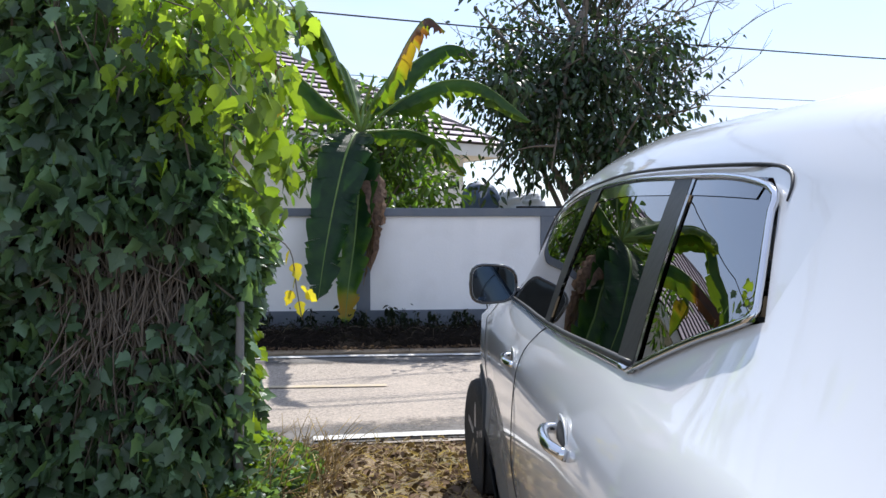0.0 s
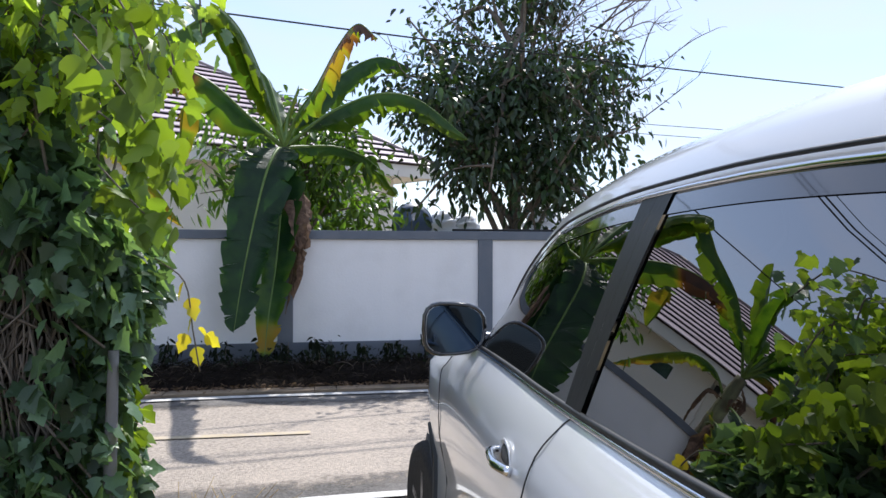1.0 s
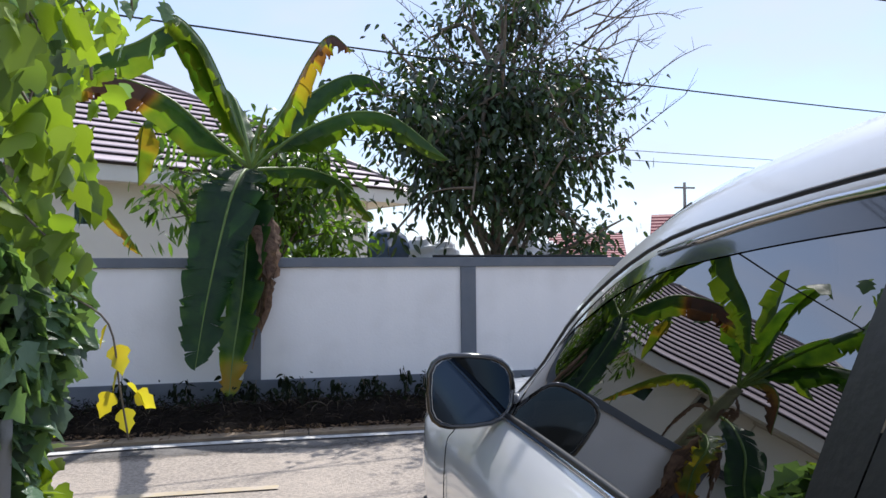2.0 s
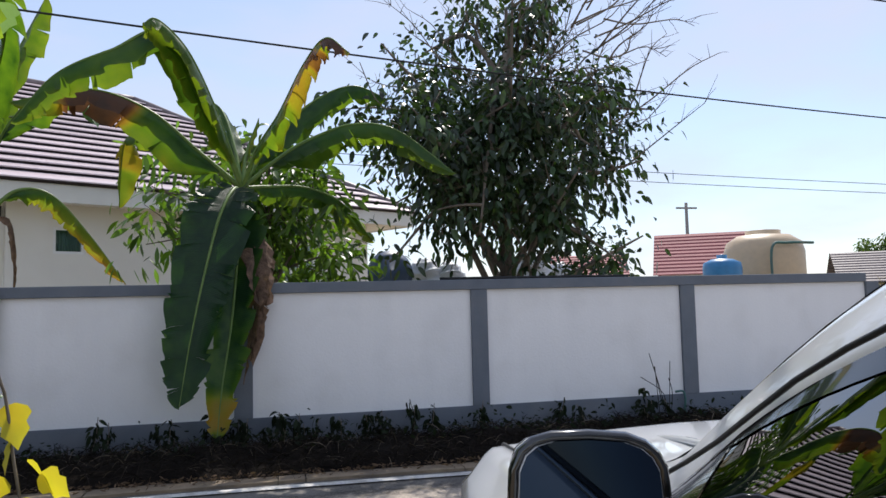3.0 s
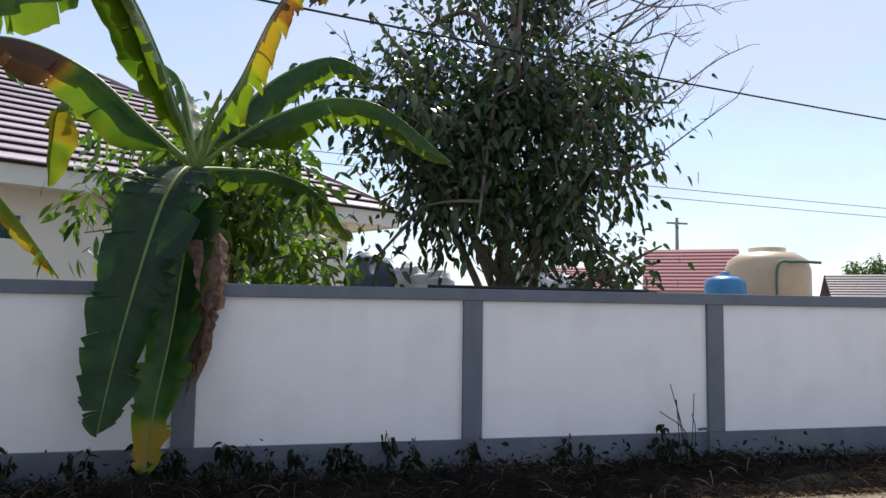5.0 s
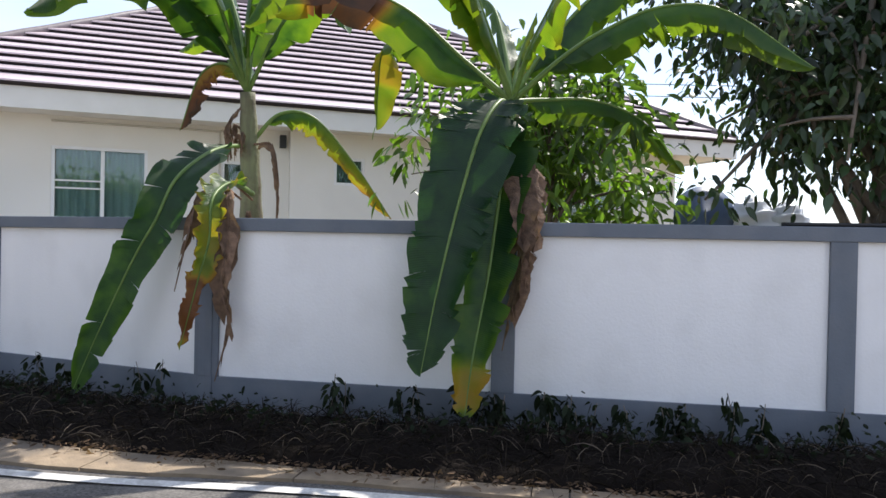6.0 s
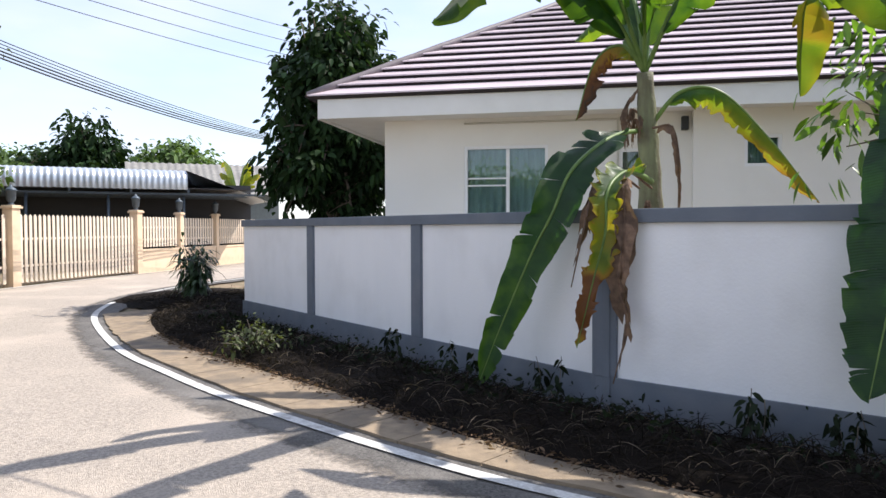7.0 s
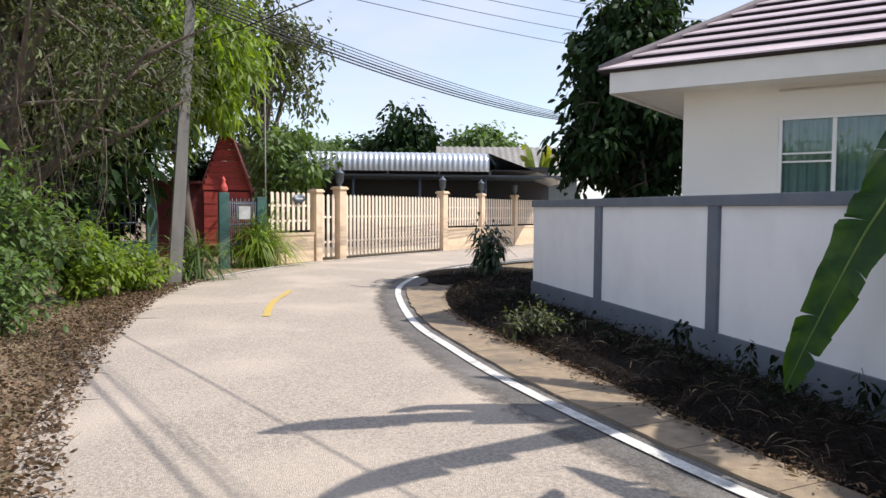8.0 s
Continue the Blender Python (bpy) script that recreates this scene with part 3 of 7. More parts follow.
def strip(name, a, b, z, material, label, category, thickness=0.0, ragged=0.0, across=1, crown=0.0):
    """A ground strip between two lines, with worn edges."""
    verts, faces = [], []
    for i, (p, q) in enumerate(zip(a, b)):
        for k in range(across + 1):
            f = k / across
            c = p.lerp(q, f)
            w = (q - p).normalized()
            edge = ragged * (noise.noise(Vector((i * 0.12, k * 3.1, 1.7))) + 0.3 * noise.noise(Vector((i * 0.5, k, 4.0)))) if k in (0, across) else 0
            verts.append(Vector((c.x, c.y, z + crown * math.sin(math.pi * f))) + w * edge)
    n = across + 1
    for i in range(len(a) - 1):
        for k in range(across):
            faces.append((i * n + k, i * n + k + 1, (i + 1) * n + k + 1, (i + 1) * n + k))
    if thickness:
        o = len(verts)
        verts += [v - Vector((0, 0, thickness)) for v in verts]
        for i in range(len(a) - 1):
            faces.append((i * n, (i + 1) * n, o + (i + 1) * n, o + i * n))
            faces.append((i * n + across, o + i * n + across, o + (i + 1) * n + across, (i + 1) * n + across))
    return tagged(mesh_object(name, verts, faces, material), label, category, kind="structure")


def beside(path, d):
    """The path moved sideways by d (to its left)."""
    out = []
    for i, q in enumerate(path):
        t = (path[min(i + 1, len(path) - 1)] - path[max(i - 1, 0)]).normalized()
        out.append(q + Vector((-t.y, t.x, 0)) * d)
    return out


strip("road", beside(inner, -0.16), beside(outer, 0.12), 0.0, M["asphalt"], "pale worn asphalt village road, sunlit", "road", ragged=0.05, across=8, crown=0.012)
road_edge = strip("road_edge", beside(inner, -0.42), beside(inner, 0.62), 0.009, M["asphalt_dark"], "dark coarse asphalt strip along the road's edge", "road", ragged=0.1, across=6)
fade = road_edge.data.attributes.new("fade", "FLOAT", "POINT")
fade.data.foreach_set("value", [(0.55, 1.0, 1.0, 0.8, 0.55, 0.3, 0.0)[k % 7] for k in range(len(road_edge.data.vertices))])
mouth = [q for q in outer if -4.5 < q.x < 12]
drive_edge = strip("road_edge", beside(mouth, 0.1), beside(mouth, -0.75), 0.009, M["asphalt_dark"], "coarse grey asphalt strip beside the driveway", "road", ragged=0.08, across=6)
fade = drive_edge.data.attributes.new("fade", "FLOAT", "POINT")
fade.data.foreach_set("value", [(0.6, 0.75, 0.6, 0.45, 0.3, 0.15, 0.0)[k % 7] for k in range(len(drive_edge.data.vertices))])
line_a = [q for q in inner if q.x > -27]
ribbon("edge_line", line_a, 0.115, 0.0225, M["paint_line"], label="worn white painted edge line on the road", category="road line")
ribbon("edge_line", [q for q in outer if q.x > -2.9], 0.11, 0.0225, M["paint_line"], label="worn white painted edge line beside the driveway", category="road line")
ribbon("edge_line", [q for q in outer if q.x < -18.2], 0.11, 0.0225, M["paint_line"], label="white painted edge line along the bend", category="road line")
ribbon("centre_line", smooth_path([(-13.6, -3.05, 0), (-15.2, -2.6, 0), (-17.0, -1.85, 0)], 10), 0.12, 0.0225, M["yellow_line"], label="short yellow painted centre dash", category="road line")
ribbon("centre_line", smooth_path([(-3.6, -3.42, 0), (-2.3, -3.44, 0)], 4), 0.1, 0.0225, M["yellow_faded"], label="faded yellow centre dash", category="road line")

# concrete slab strip between road and verge, cast in lengths
VERGE = [(14, -1.45), (2, -1.42), (-2, -1.4), (-5.36, -1.36), (-6.73, -1.22), (-7.81, -1.02), (-9.8, -0.77), (-11.78, -0.5), (-13.54, 0.03), (-15.2, 0.75), (-16.6, 1.6)]
verge = smooth_path([(x, y, 0) for x, y in VERGE], 100)
slab_root = tagged(new("pavement"), "tan concrete slab strip with dusty worn edges", "pavement", kind="structure")


def inner_at(x):
    best = min(range(len(inner) - 1), key=lambda i: abs(inner[i].x - x))
    return inner[best]


slab_near = [Vector((q.x, inner_at(q.x).y + 0.17, 0)) for q in verge]
for s0 in range(0, 100, 5):
    seg_a, seg_b = slab_near[s0:s0 + 6], verge[s0:s0 + 6]
    v, f = [], []
    for i, (p, q) in enumerate(zip(seg_a, seg_b)):
        k = 0.006 * (1 if i == 0 else -1 if i == len(seg_a) - 1 else 0)
        for c, e in ((p, 0.015), (q, -0.02)):
            jit = 0.03 * noise.noise(Vector((c.x * 2.1, c.y * 2.3, 0.3)))
            v.append((c.x - k, c.y + jit, 0.035))
    n = len(v)
    v += [(x, y, -0.06) for x, y, z in v]
    for i in range(len(seg_a) - 1):
        f += [(2 * i, 2 * i + 1, 2 * i + 3, 2 * i + 2), (2 * i, 2 * i + 2, n + 2 * i + 2, n + 2 * i), (2 * i + 1, n + 2 * i + 1, n + 2 * i + 3, 2 * i + 3)]
    f += [(0, n, n + 1, 1), (n - 2, n - 1, 2 * n - 1, 2 * n - 2)]
    mesh_object("slab", v, f, M["slab"], slab_root)


# ---- boundary wall ----
P3 = (-5.47, 0.0)
TURN = math.radians(180 - 12.6)
Z_BASE, Z_LOW, Z_HIGH, Z_TOP = -0.06, 0.363, 1.725, 1.845


def wall_run(root, origin, angle, pillars, end, first):
    """One straight run: pillar positions measured along it; local x along the run, y into the plot."""
    m = Matrix.Translation((*origin, 0)) @ Matrix.Rotation(angle, 4, "Z")
    sgn = 1 if first else -1  # which side faces the plot
    y = lambda a, b: (min(a * sgn, b * sgn), max(a * sgn, b * sgn))
    stops = pillars + ([end] if end is not None else [])
    a, b = pillars[0], stops[-1]
    ya, yb = y(0.0, 0.2)
    box("base_beam", (a, ya, Z_BASE), (b, yb, Z_LOW), M["wall_grey"], root, "grey-blue painted plinth", m=m)
    ya, yb = y(-0.012, 0.212)
    box("coping", (a, ya, Z_HIGH), (b, yb, Z_TOP), M["wall_grey"], root, "grey-blue painted coping", bevel=0.008, m=m)
    for p in pillars:
        ya, yb = y(-0.006, 0.206)
        box("pillar", (p, ya, Z_LOW), (p + 0.2, yb, Z_HIGH), M["wall_grey"], root, "grey-blue painted pillar", bevel=0.005, m=m)
    for i in range(len(stops) - 1):
        ya, yb = y(0.035, 0.165)
        hi = stops[i + 1] + (0 if stops[i + 1] in pillars else -0.01)
        box("panel", (stops[i] + 0.2, ya, Z_LOW), (hi, yb, Z_HIGH), M["wall_white"], root, m=m)


wall = thing("boundary_wall", "white rendered boundary wall with grey-blue pillars and coping", "wall", kind="structure")
wall_run(wall, P3, 0.0, [0.0, 2.765, 5.47, 8.22, 11.01], None, True)
wall_run(wall, (P3[0] + 0.05, P3[1] + 0.005), TURN, [0.0 - 0.1, 2.85, 5.77], 8.72, False)
# the return at the far end
ret = Matrix.Translation((P3[0] + 8.67 * math.cos(TURN), 8.67 * math.sin(TURN), 0)) @ Matrix.Rotation(math.radians(120), 4, "Z")
box("return_wall", (0.21, -0.17, Z_BASE), (11, -0.02, Z_HIGH), M["wall_white"], wall, m=ret)
box("return_coping", (0.21, -0.19, Z_HIGH), (11, 0.0, Z_TOP), M["wall_grey"], wall, m=ret)
# a bit of blue pipe and a tap at the foot of a pillar
pipe_v = tube_data(smooth_path([(2.6, -0.03, 0.40), (2.7, -0.04, 0.40), (2.72, -0.05, 0.3), (2.72, -0.05, 0.14), (2.9, -0.05, 0.12), (3.2, -0.05, 0.12)], 24), 0.014)
tagged(mesh_object("water_pipe", *pipe_v, M["teal"], smooth=True), "thin blue water pipe on the wall's plinth", "pipe")

hose = tube_data(smooth_path([(-0.35, 0.1, Z_TOP + 0.018), (0.3, 0.06, Z_TOP + 0.018), (0.9, 0.12, Z_TOP + 0.018), (1.5, 0.07, Z_TOP + 0.018), (2.1, 0.12, Z_TOP + 0.018)], 30), 0.018)
tagged(mesh_object("hose", *hose, M["cable"], smooth=True), "black rubber hose lying along the wall's coping", "hose")

# ---- house ----
H = Matrix.Translation((-10.59, 2.36, 0)) @ Matrix.Rotation(radians(30.0), 4, "Z")
HW, HD, HZ = 11.9, 8.0, 3.38
house = thing("house", "single-storey cream-white house with a brown tiled hip roof", "house")
house.matrix_world = H


def pierced_wall(name, parent, x0, x1, z0, z1, y0, y1, holes, material):
    """A wall with openings right through it; holes are (x0, x1, z0, z1)."""
    bm = bmesh.new()
    xs = sorted({x0, x1, *[h[0] for h in holes], *[h[1] for h in holes]})
    for a, b in zip(xs, xs[1:]):
        cuts = sorted((h[2], h[3]) for h in holes if h[0] <= a + 1e-6 and h[1] >= b - 1e-6)
        z = z0
        for lo, hi in cuts:
            if lo > z:
                add_box(bm, (a, y0, z), (b, y1, lo))
            z = hi
        if z < z1:
            add_box(bm, (a, y0, z), (b, y1, z1))
    bmesh.ops.remove_doubles(bm, verts=bm.verts, dist=0.0005)
    return part(name, bm, material, parent)


holes_left = [(1.28, 2.57, 1.75, 2.95), (3.63, 3.98, 2.45, 2.86)]
holes_right = [(5.36, 5.86, 2.55, 3.0), (9.3, 10.5, 1.6, 2.9)]
pierced_wall("wall", house, 0.0, 4.66, -0.05, HZ, 0.0, 0.18, holes_left, M["house_white"])
pierced_wall("wall", house, 4.66, HW, -0.05, HZ, -0.14, 0.06, holes_right, M["house_white"])
box("wall", (0, 0.18, -0.05), (0.18, HD, HZ), M["house_white"], house)
box("wall", (HW - 0.18, 0.06, -0.05), (HW, HD, HZ), M["house_white"], house)
box("wall", (0.18, HD - 0.18, -0.05), (HW - 0.18, HD, HZ), M["house_white"], house)
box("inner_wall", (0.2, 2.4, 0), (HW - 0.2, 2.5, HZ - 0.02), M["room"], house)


def window(x0, x1, z0, z1, y, sliding=True, curtain=True):
    root = new("window")
    root.parent = house
    root["label"] = "white aluminium sliding window with green curtains" if curtain else "small white-framed window"
    t = 0.045
    for n, lo, hi in (("frame", (x0, y - 0.015, z1 - t), (x1, y + 0.06, z1)), ("frame", (x0, y - 0.015, z0), (x1, y + 0.06, z0 + t)),
                      ("frame", (x0, y - 0.015, z0 + t), (x0 + t, y + 0.06, z1 - t)), ("frame", (x1 - t, y - 0.015, z0 + t), (x1, y + 0.06, z1 - t))):
        box(n, lo, hi, M["frame_white"], root)
    if sliding:
        xm = (x0 + x1) / 2 + 0.03
        box("mullion", (xm - 0.025, y - 0.005, z0 + t), (xm + 0.025, y + 0.05, z1 - t), M["frame_white"], root)
        for zz in (z0 + 0.46 * (z1 - z0) + 0.03, z0 + 0.46 * (z1 - z0) + 0.14):
            box("glazing_bar", (x0 + t, y + 0.0, zz), (xm - 0.025, y + 0.03, zz + 0.022), M["frame_white"], root)
    pane = box("pane", (x0 + t, y + 0.034, z0 + t), (x1 - t, y + 0.04, z1 - t), M["window_glass"], root)
    pane.visible_shadow = False
    if curtain:
        verts, faces = [], []
        n = 60
        for i in range(n + 1):
            x = x0 + (x1 - x0) * i / n
            d = 0.035 * math.sin(i * 1.15) + 0.012 * math.sin(i * 3.7)
            verts += [(x, y + 0.1 + d, z0 + 0.02), (x, y + 0.1 + d, z1 - 0.02)]
        faces = [(2 * i, 2 * i + 2, 2 * i + 3, 2 * i + 1) for i in range(n)]
        mesh_object("curtain", verts, faces, M["curtain"], root, "pleated grey-green curtain", smooth=True)


window(1.28, 2.57, 1.75, 2.95, 0.03)
window(3.63, 3.98, 2.45, 2.86, 0.03, False)
window(5.36, 5.86, 2.55, 3.0, -0.11, False)
window(9.3, 10.5, 1.6, 2.9, -0.11)
wl = new("wall_lamp")
wl.parent = house
box("lamp_body", (4.5, -0.13, 3.1), (4.6, -0.03, 3.3), M["black"], wl, "black metal up-down wall lamp", bevel=0.01)
box("lamp_bracket", (4.52, -0.03, 3.16), (4.58, 0.0, 3.24), M["black"], wl)
tube("conduit", smooth_path([(1.28, -0.02, 3.3), (2.4, -0.02, 3.3), (3.55, -0.02, 3.3), (3.6, -0.02, 3.26), (3.6, -0.02, 2.6), (3.6, -0.02, 1.6)], 40), 0.016, M["pipe"], house, "cream plastic conduit")

# roof: eaves, fascia, tile courses on four slopes
EX0, EX1, EY0, EY1, EZ, RZ = -1.0, 12.85, -0.7, 8.7, 3.66, 6.55
roof = new("roof")
roof.parent = house
box("soffit", (EX0 + 0.17, EY0 + 0.08, 3.38), (EX1 - 0.05, EY1 - 0.05, 3.41), M["fascia"], roof)
for lo, hi in (((EX0 + 0.14, EY0 + 0.02, 3.35), (EX1, EY0 + 0.09, 3.67)), ((EX0 + 0.11, EY0 + 0.09, 3.35), (EX0 + 0.18, EY1, 3.67)), ((EX1 - 0.04, EY0 + 0.04, 3.35), (EX1 + 0.03, EY1, 3.67)), ((EX0, EY1, 3.35), (EX1, EY1 + 0.05, 3.67))):
    box("fascia", lo, hi, M["fascia"], roof)
HALF = (EY1 - EY0) / 2
COURSES = 17


def slope(a, b, inward, name):
    """Tile courses over one roof slope, from the eave a-b inward and up; each course laps the one below."""
    a, b, inward = Vector(a), Vector(b), Vector(inward)
    along = (b - a).normalized()
    length = (b - a).length
    rise = (RZ - EZ) / HALF
    for c in range(COURSES):
        d0, d1 = HALF * c / COURSES - (0.06 if c == 0 else 0), HALF * (c + 1) / COURSES + 0.02
        lift = 0.085
        quad = []
        for d, up in ((d0, lift), (d1, 0.012)):
            s, e = max(d, 0) if length / 2 > d else length / 2, length - max(d, 0)
            e = max(e, s + 0.01)
            quad.append([a + along * s + inward * d + Vector((0, 0, d * rise + up)), a + along * e + inward * d + Vector((0, 0, d * rise + up))])
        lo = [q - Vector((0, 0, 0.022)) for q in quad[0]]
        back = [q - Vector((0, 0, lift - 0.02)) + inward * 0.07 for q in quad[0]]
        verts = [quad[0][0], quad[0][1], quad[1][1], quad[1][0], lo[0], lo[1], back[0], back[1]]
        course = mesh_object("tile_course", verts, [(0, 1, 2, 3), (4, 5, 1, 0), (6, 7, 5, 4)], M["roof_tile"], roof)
        # the recess under each lip is coloured dark, painting its shadow line
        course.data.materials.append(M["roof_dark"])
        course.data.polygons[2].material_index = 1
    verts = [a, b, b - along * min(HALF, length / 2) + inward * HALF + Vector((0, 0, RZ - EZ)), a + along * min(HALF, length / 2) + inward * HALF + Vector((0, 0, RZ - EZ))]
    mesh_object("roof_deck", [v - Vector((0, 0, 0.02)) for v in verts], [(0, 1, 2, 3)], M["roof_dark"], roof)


slope((EX0, EY0, EZ), (EX1, EY0, EZ), (0, 1, 0), "front")
slope((EX1, EY1, EZ), (EX0, EY1, EZ), (0, -1, 0), "back")
slope((EX0, EY1, EZ), (EX0, EY0, EZ), (1, 0, 0), "left")
slope((EX1, EY0, EZ), (EX1, EY1, EZ), (-1, 0, 0), "right")
for p, q in (((EX0, EY0, EZ), (EX0 + HALF, EY0 + HALF, RZ)), ((EX1, EY0, EZ), (EX1 - HALF, EY0 + HALF, RZ)), ((EX0, EY1, EZ), (EX0 + HALF, EY0 + HALF, RZ)),
             ((EX1, EY1, EZ), (EX1 - HALF, EY0 + HALF, RZ)), ((EX0 + HALF, EY0 + HALF, RZ), (EX1 - HALF, EY0 + HALF, RZ))):
    p, q = Vector(p) + Vector((0, 0, 0.05)), Vector(q) + Vector((0, 0, 0.05))
    n = 14
    tube("ridge_cap", [p.lerp(q, i / n) for i in range(n + 1)], [0.062 + 0.008 * (i % 2) for i in range(n + 1)], M["roof_ridge"], roof, "dark brown ridge tiles", sides=8)


# ---- banana plants ----
def banana_leaf(plant, path, width, tone=(0.0, 0.0), side=None, fold=0.55, tears=6, seed=0, edge=0.15, patches=(), ragged=0.0, comb=0.12):
    """One leaf: midrib along the path, blade folded down on both sides, torn between the veins.
    tone: 0 green to 1 dry at base and tip; patches: (from, to, tone) along the leaf; edge: how much drier the margin is."""
    rng = random.Random(seed)
    width *= 1.3
    if side is None:
        fold *= 1.2
        width *= 1.12
    n = 110
    mid = smooth_path(path, n)
    length = sum((mid[i + 1] - mid[i]).length for i in range(n))
    last = Vector(side).normalized() if side is not None else None
    frames = []
    for i in range(n + 1):
        t = (mid[min(i + 1, n)] - mid[max(i - 1, 0)]).normalized()
        if last is None:
            s = t.cross(Vector((0, 0, 1)))
            s = s.normalized() if s.length > 0.2 else Vector((1, 0, 0))
        else:
            ref = last if side is None else Vector(side)
            s = (ref - t * ref.dot(t)).normalized()
        if side is None and last is not None:
            h = t.cross(Vector((0, 0, 1)))
            if h.length > 0.3 and h.normalized().dot(s) > 0:
                s = (s * 0.7 + h.normalized() * 0.3).normalized()
        last = s
        frames.append((t, s, s.cross(t).normalized()))
    verts, faces, tones, alongs = [], [], [], []
    cols = 4
    for sign in (1, -1):
        cuts = sorted(rng.uniform(0.15, 0.98) for _ in range(tears))
        strip_of = lambda f: sum(1 for c in cuts if f > c)
        offs = [(rng.uniform(-0.25, 0.25), rng.uniform(0.82, 1.06) if side is None else rng.uniform(0.93, 1.03), rng.uniform(-0.03, 0.03)) for _ in range(tears + 1)]
        start = 0.13
        prev = None
        rows = []
        for i in range(n + 1):
            f = i / n
            if f < start:
                continue
            k = strip_of(f)
            if rows and rows[-1][1] != k:
                rows.append((i, rows[-1][1], True))
                rows.append((i, k, False))
            else:
                rows.append((i, k, True))
        for i, k, joined in rows:
            f = i / n
            g = (f - start) / (1 - start)
            near = 0.66 if side is None and (frames[i][1] * sign).y < -0.2 else 1.0
            w = near * width * min(1.0, (g / 0.16) ** 0.6) * (1 - g ** 5) ** 0.6 * (1 - 0.22 * g)
            dfold, scale, shift = offs[k]
            ends = [start] + cuts + [1.0]
            into = (f - ends[k]) / max(0.004, ends[k + 1] - ends[k])
            scale *= 1 - comb * max(0.0, min(1.0, into)) ** 2  # torn strips taper towards the tip side
            t, s, nrm = frames[i]
            cells = []
            for c in range(cols + 1):
                q = c / cols
                bend = min(1.5, (fold + dfold * q * q) * (0.55 + 0.6 * q) + (0.4 if near < 1 else 0.0))
                d = s * sign * math.cos(bend) - nrm * math.sin(bend)
                reach = w * q * (1 + (scale - 1) * q)
                wave = 0.012 * math.sin(f * 46 + sign) * q + (0.05 * ragged * noise.noise(Vector((f * 23, seed, sign))) * q * q)
                v = mid[i] + d * (reach + (0.06 * ragged * min(0.25, noise.noise(Vector((f * 17, sign * 3.0, seed))) + 0.4 * noise.noise(Vector((f * 60, sign, seed)))) * q)) + nrm * wave + t * (shift * q * q * q + (0.16 * q + 0.1 * q * q) * w)
                cells.append(len(verts))
                verts.append(v)
                tn = tone[0] + (tone[1] - tone[0]) * g + edge * max(0.0, q - 0.55) * 1.2
                for p0, p1, tv in patches:
                    if p0 <= f <= p1:
                        tn = max(tn, tv * min(1.0, 4.0 * min(f - p0, p1 - f) / (p1 - p0) + 0.2))
                tones.append(tn)
                alongs.append(f * length)
            if prev is not None and joined:
                pc = prev
                for c in range(cols):
                    faces.append((pc[c], pc[c + 1], cells[c + 1], cells[c]) if sign > 0 else (pc[c + 1], pc[c], cells[c], cells[c + 1]))
            prev = cells
    leaf = mesh_object("leaf", verts, faces, M["banana"], plant, smooth=True)
    a = leaf.data.attributes.new("tone", "FLOAT", "POINT")
    a.data.foreach_set("value", tones)
    a = leaf.data.attributes.new("along", "FLOAT", "POINT")
    a.data.foreach_set("value", alongs)
    tube("midrib", mid, [0.03 * (1 - 0.88 * i / n) for i in range(n + 1)], M["banana_rib"], leaf, sides=6)
    return leaf


def dead_leaf(plant, path, width, seed=0):
    """A withered leaf: a crumpled brown rag round its rib."""
    rng = random.Random(seed)
    mid = smooth_path(path, 30)
    parts = [tube_data(mid, [0.014 * (1 - 0.6 * i / 30) for i in range(31)], 5)]
    for k in range(5):
        a0 = rng.uniform(0, 6.28)
        lo, hi = rng.uniform(0.05, 0.45), rng.uniform(0.6, 1.0)
        verts, faces = [], []
        for i, q in enumerate(mid):
            f = i / 30
            w = width * 0.7 * (0.3 + 0.9 * math.sin(math.pi * min(1, f * 1.05)) ** 0.7) * rng.uniform(0.7, 1.15)
            a = a0 + 1.3 * math.sin(f * 5 + k) + rng.uniform(-0.25, 0.25)
            d = Vector((math.cos(a), math.sin(a) * 0.6, 0))
            verts += [q, q + d * w * 0.5 + Vector((0, 0, rng.uniform(-0.02, 0.02))), q + d * w + Vector((0, 0, -0.05 - rng.uniform(0, 0.05)))]
        for i in range(30):
            if rng.random() < 0.15 or not lo < i / 30 < hi:
                continue
            faces += [(3 * i, 3 * i + 1, 3 * i + 4, 3 * i + 3), (3 * i + 1, 3 * i + 2, 3 * i + 5, 3 * i + 4)]
        parts.append((verts, faces))
    return mesh_object("withered_leaf", *join_data(parts), M["dry_leaf"], plant, "withered brown leaf", smooth=True)


def banana_stem(plant, path, r0, r1):
    mid = smooth_path(path, 24)
    radii = [(r0 + (r1 - r0) * i / 24) * (1 + 0.05 * math.sin(i * 1.9)) for i in range(25)]
    tube("stem", mid, radii, M["banana_stem"], plant, "pale green-brown sheathed stem", sides=14)
    rng = random.Random(5)
    for k in range(5):
        i = rng.randint(6, 20)
        a = rng.uniform(0, 6.28)
        d = Vector((math.cos(a), math.sin(a), 0))
        q = mid[i] + d * radii[i]
        dead_leaf(plant, [q, q + d * 0.07 + Vector((0, 0, 0.03)), q + d * 0.1 - Vector((0, 0, 0.2))], 0.05, seed=k)


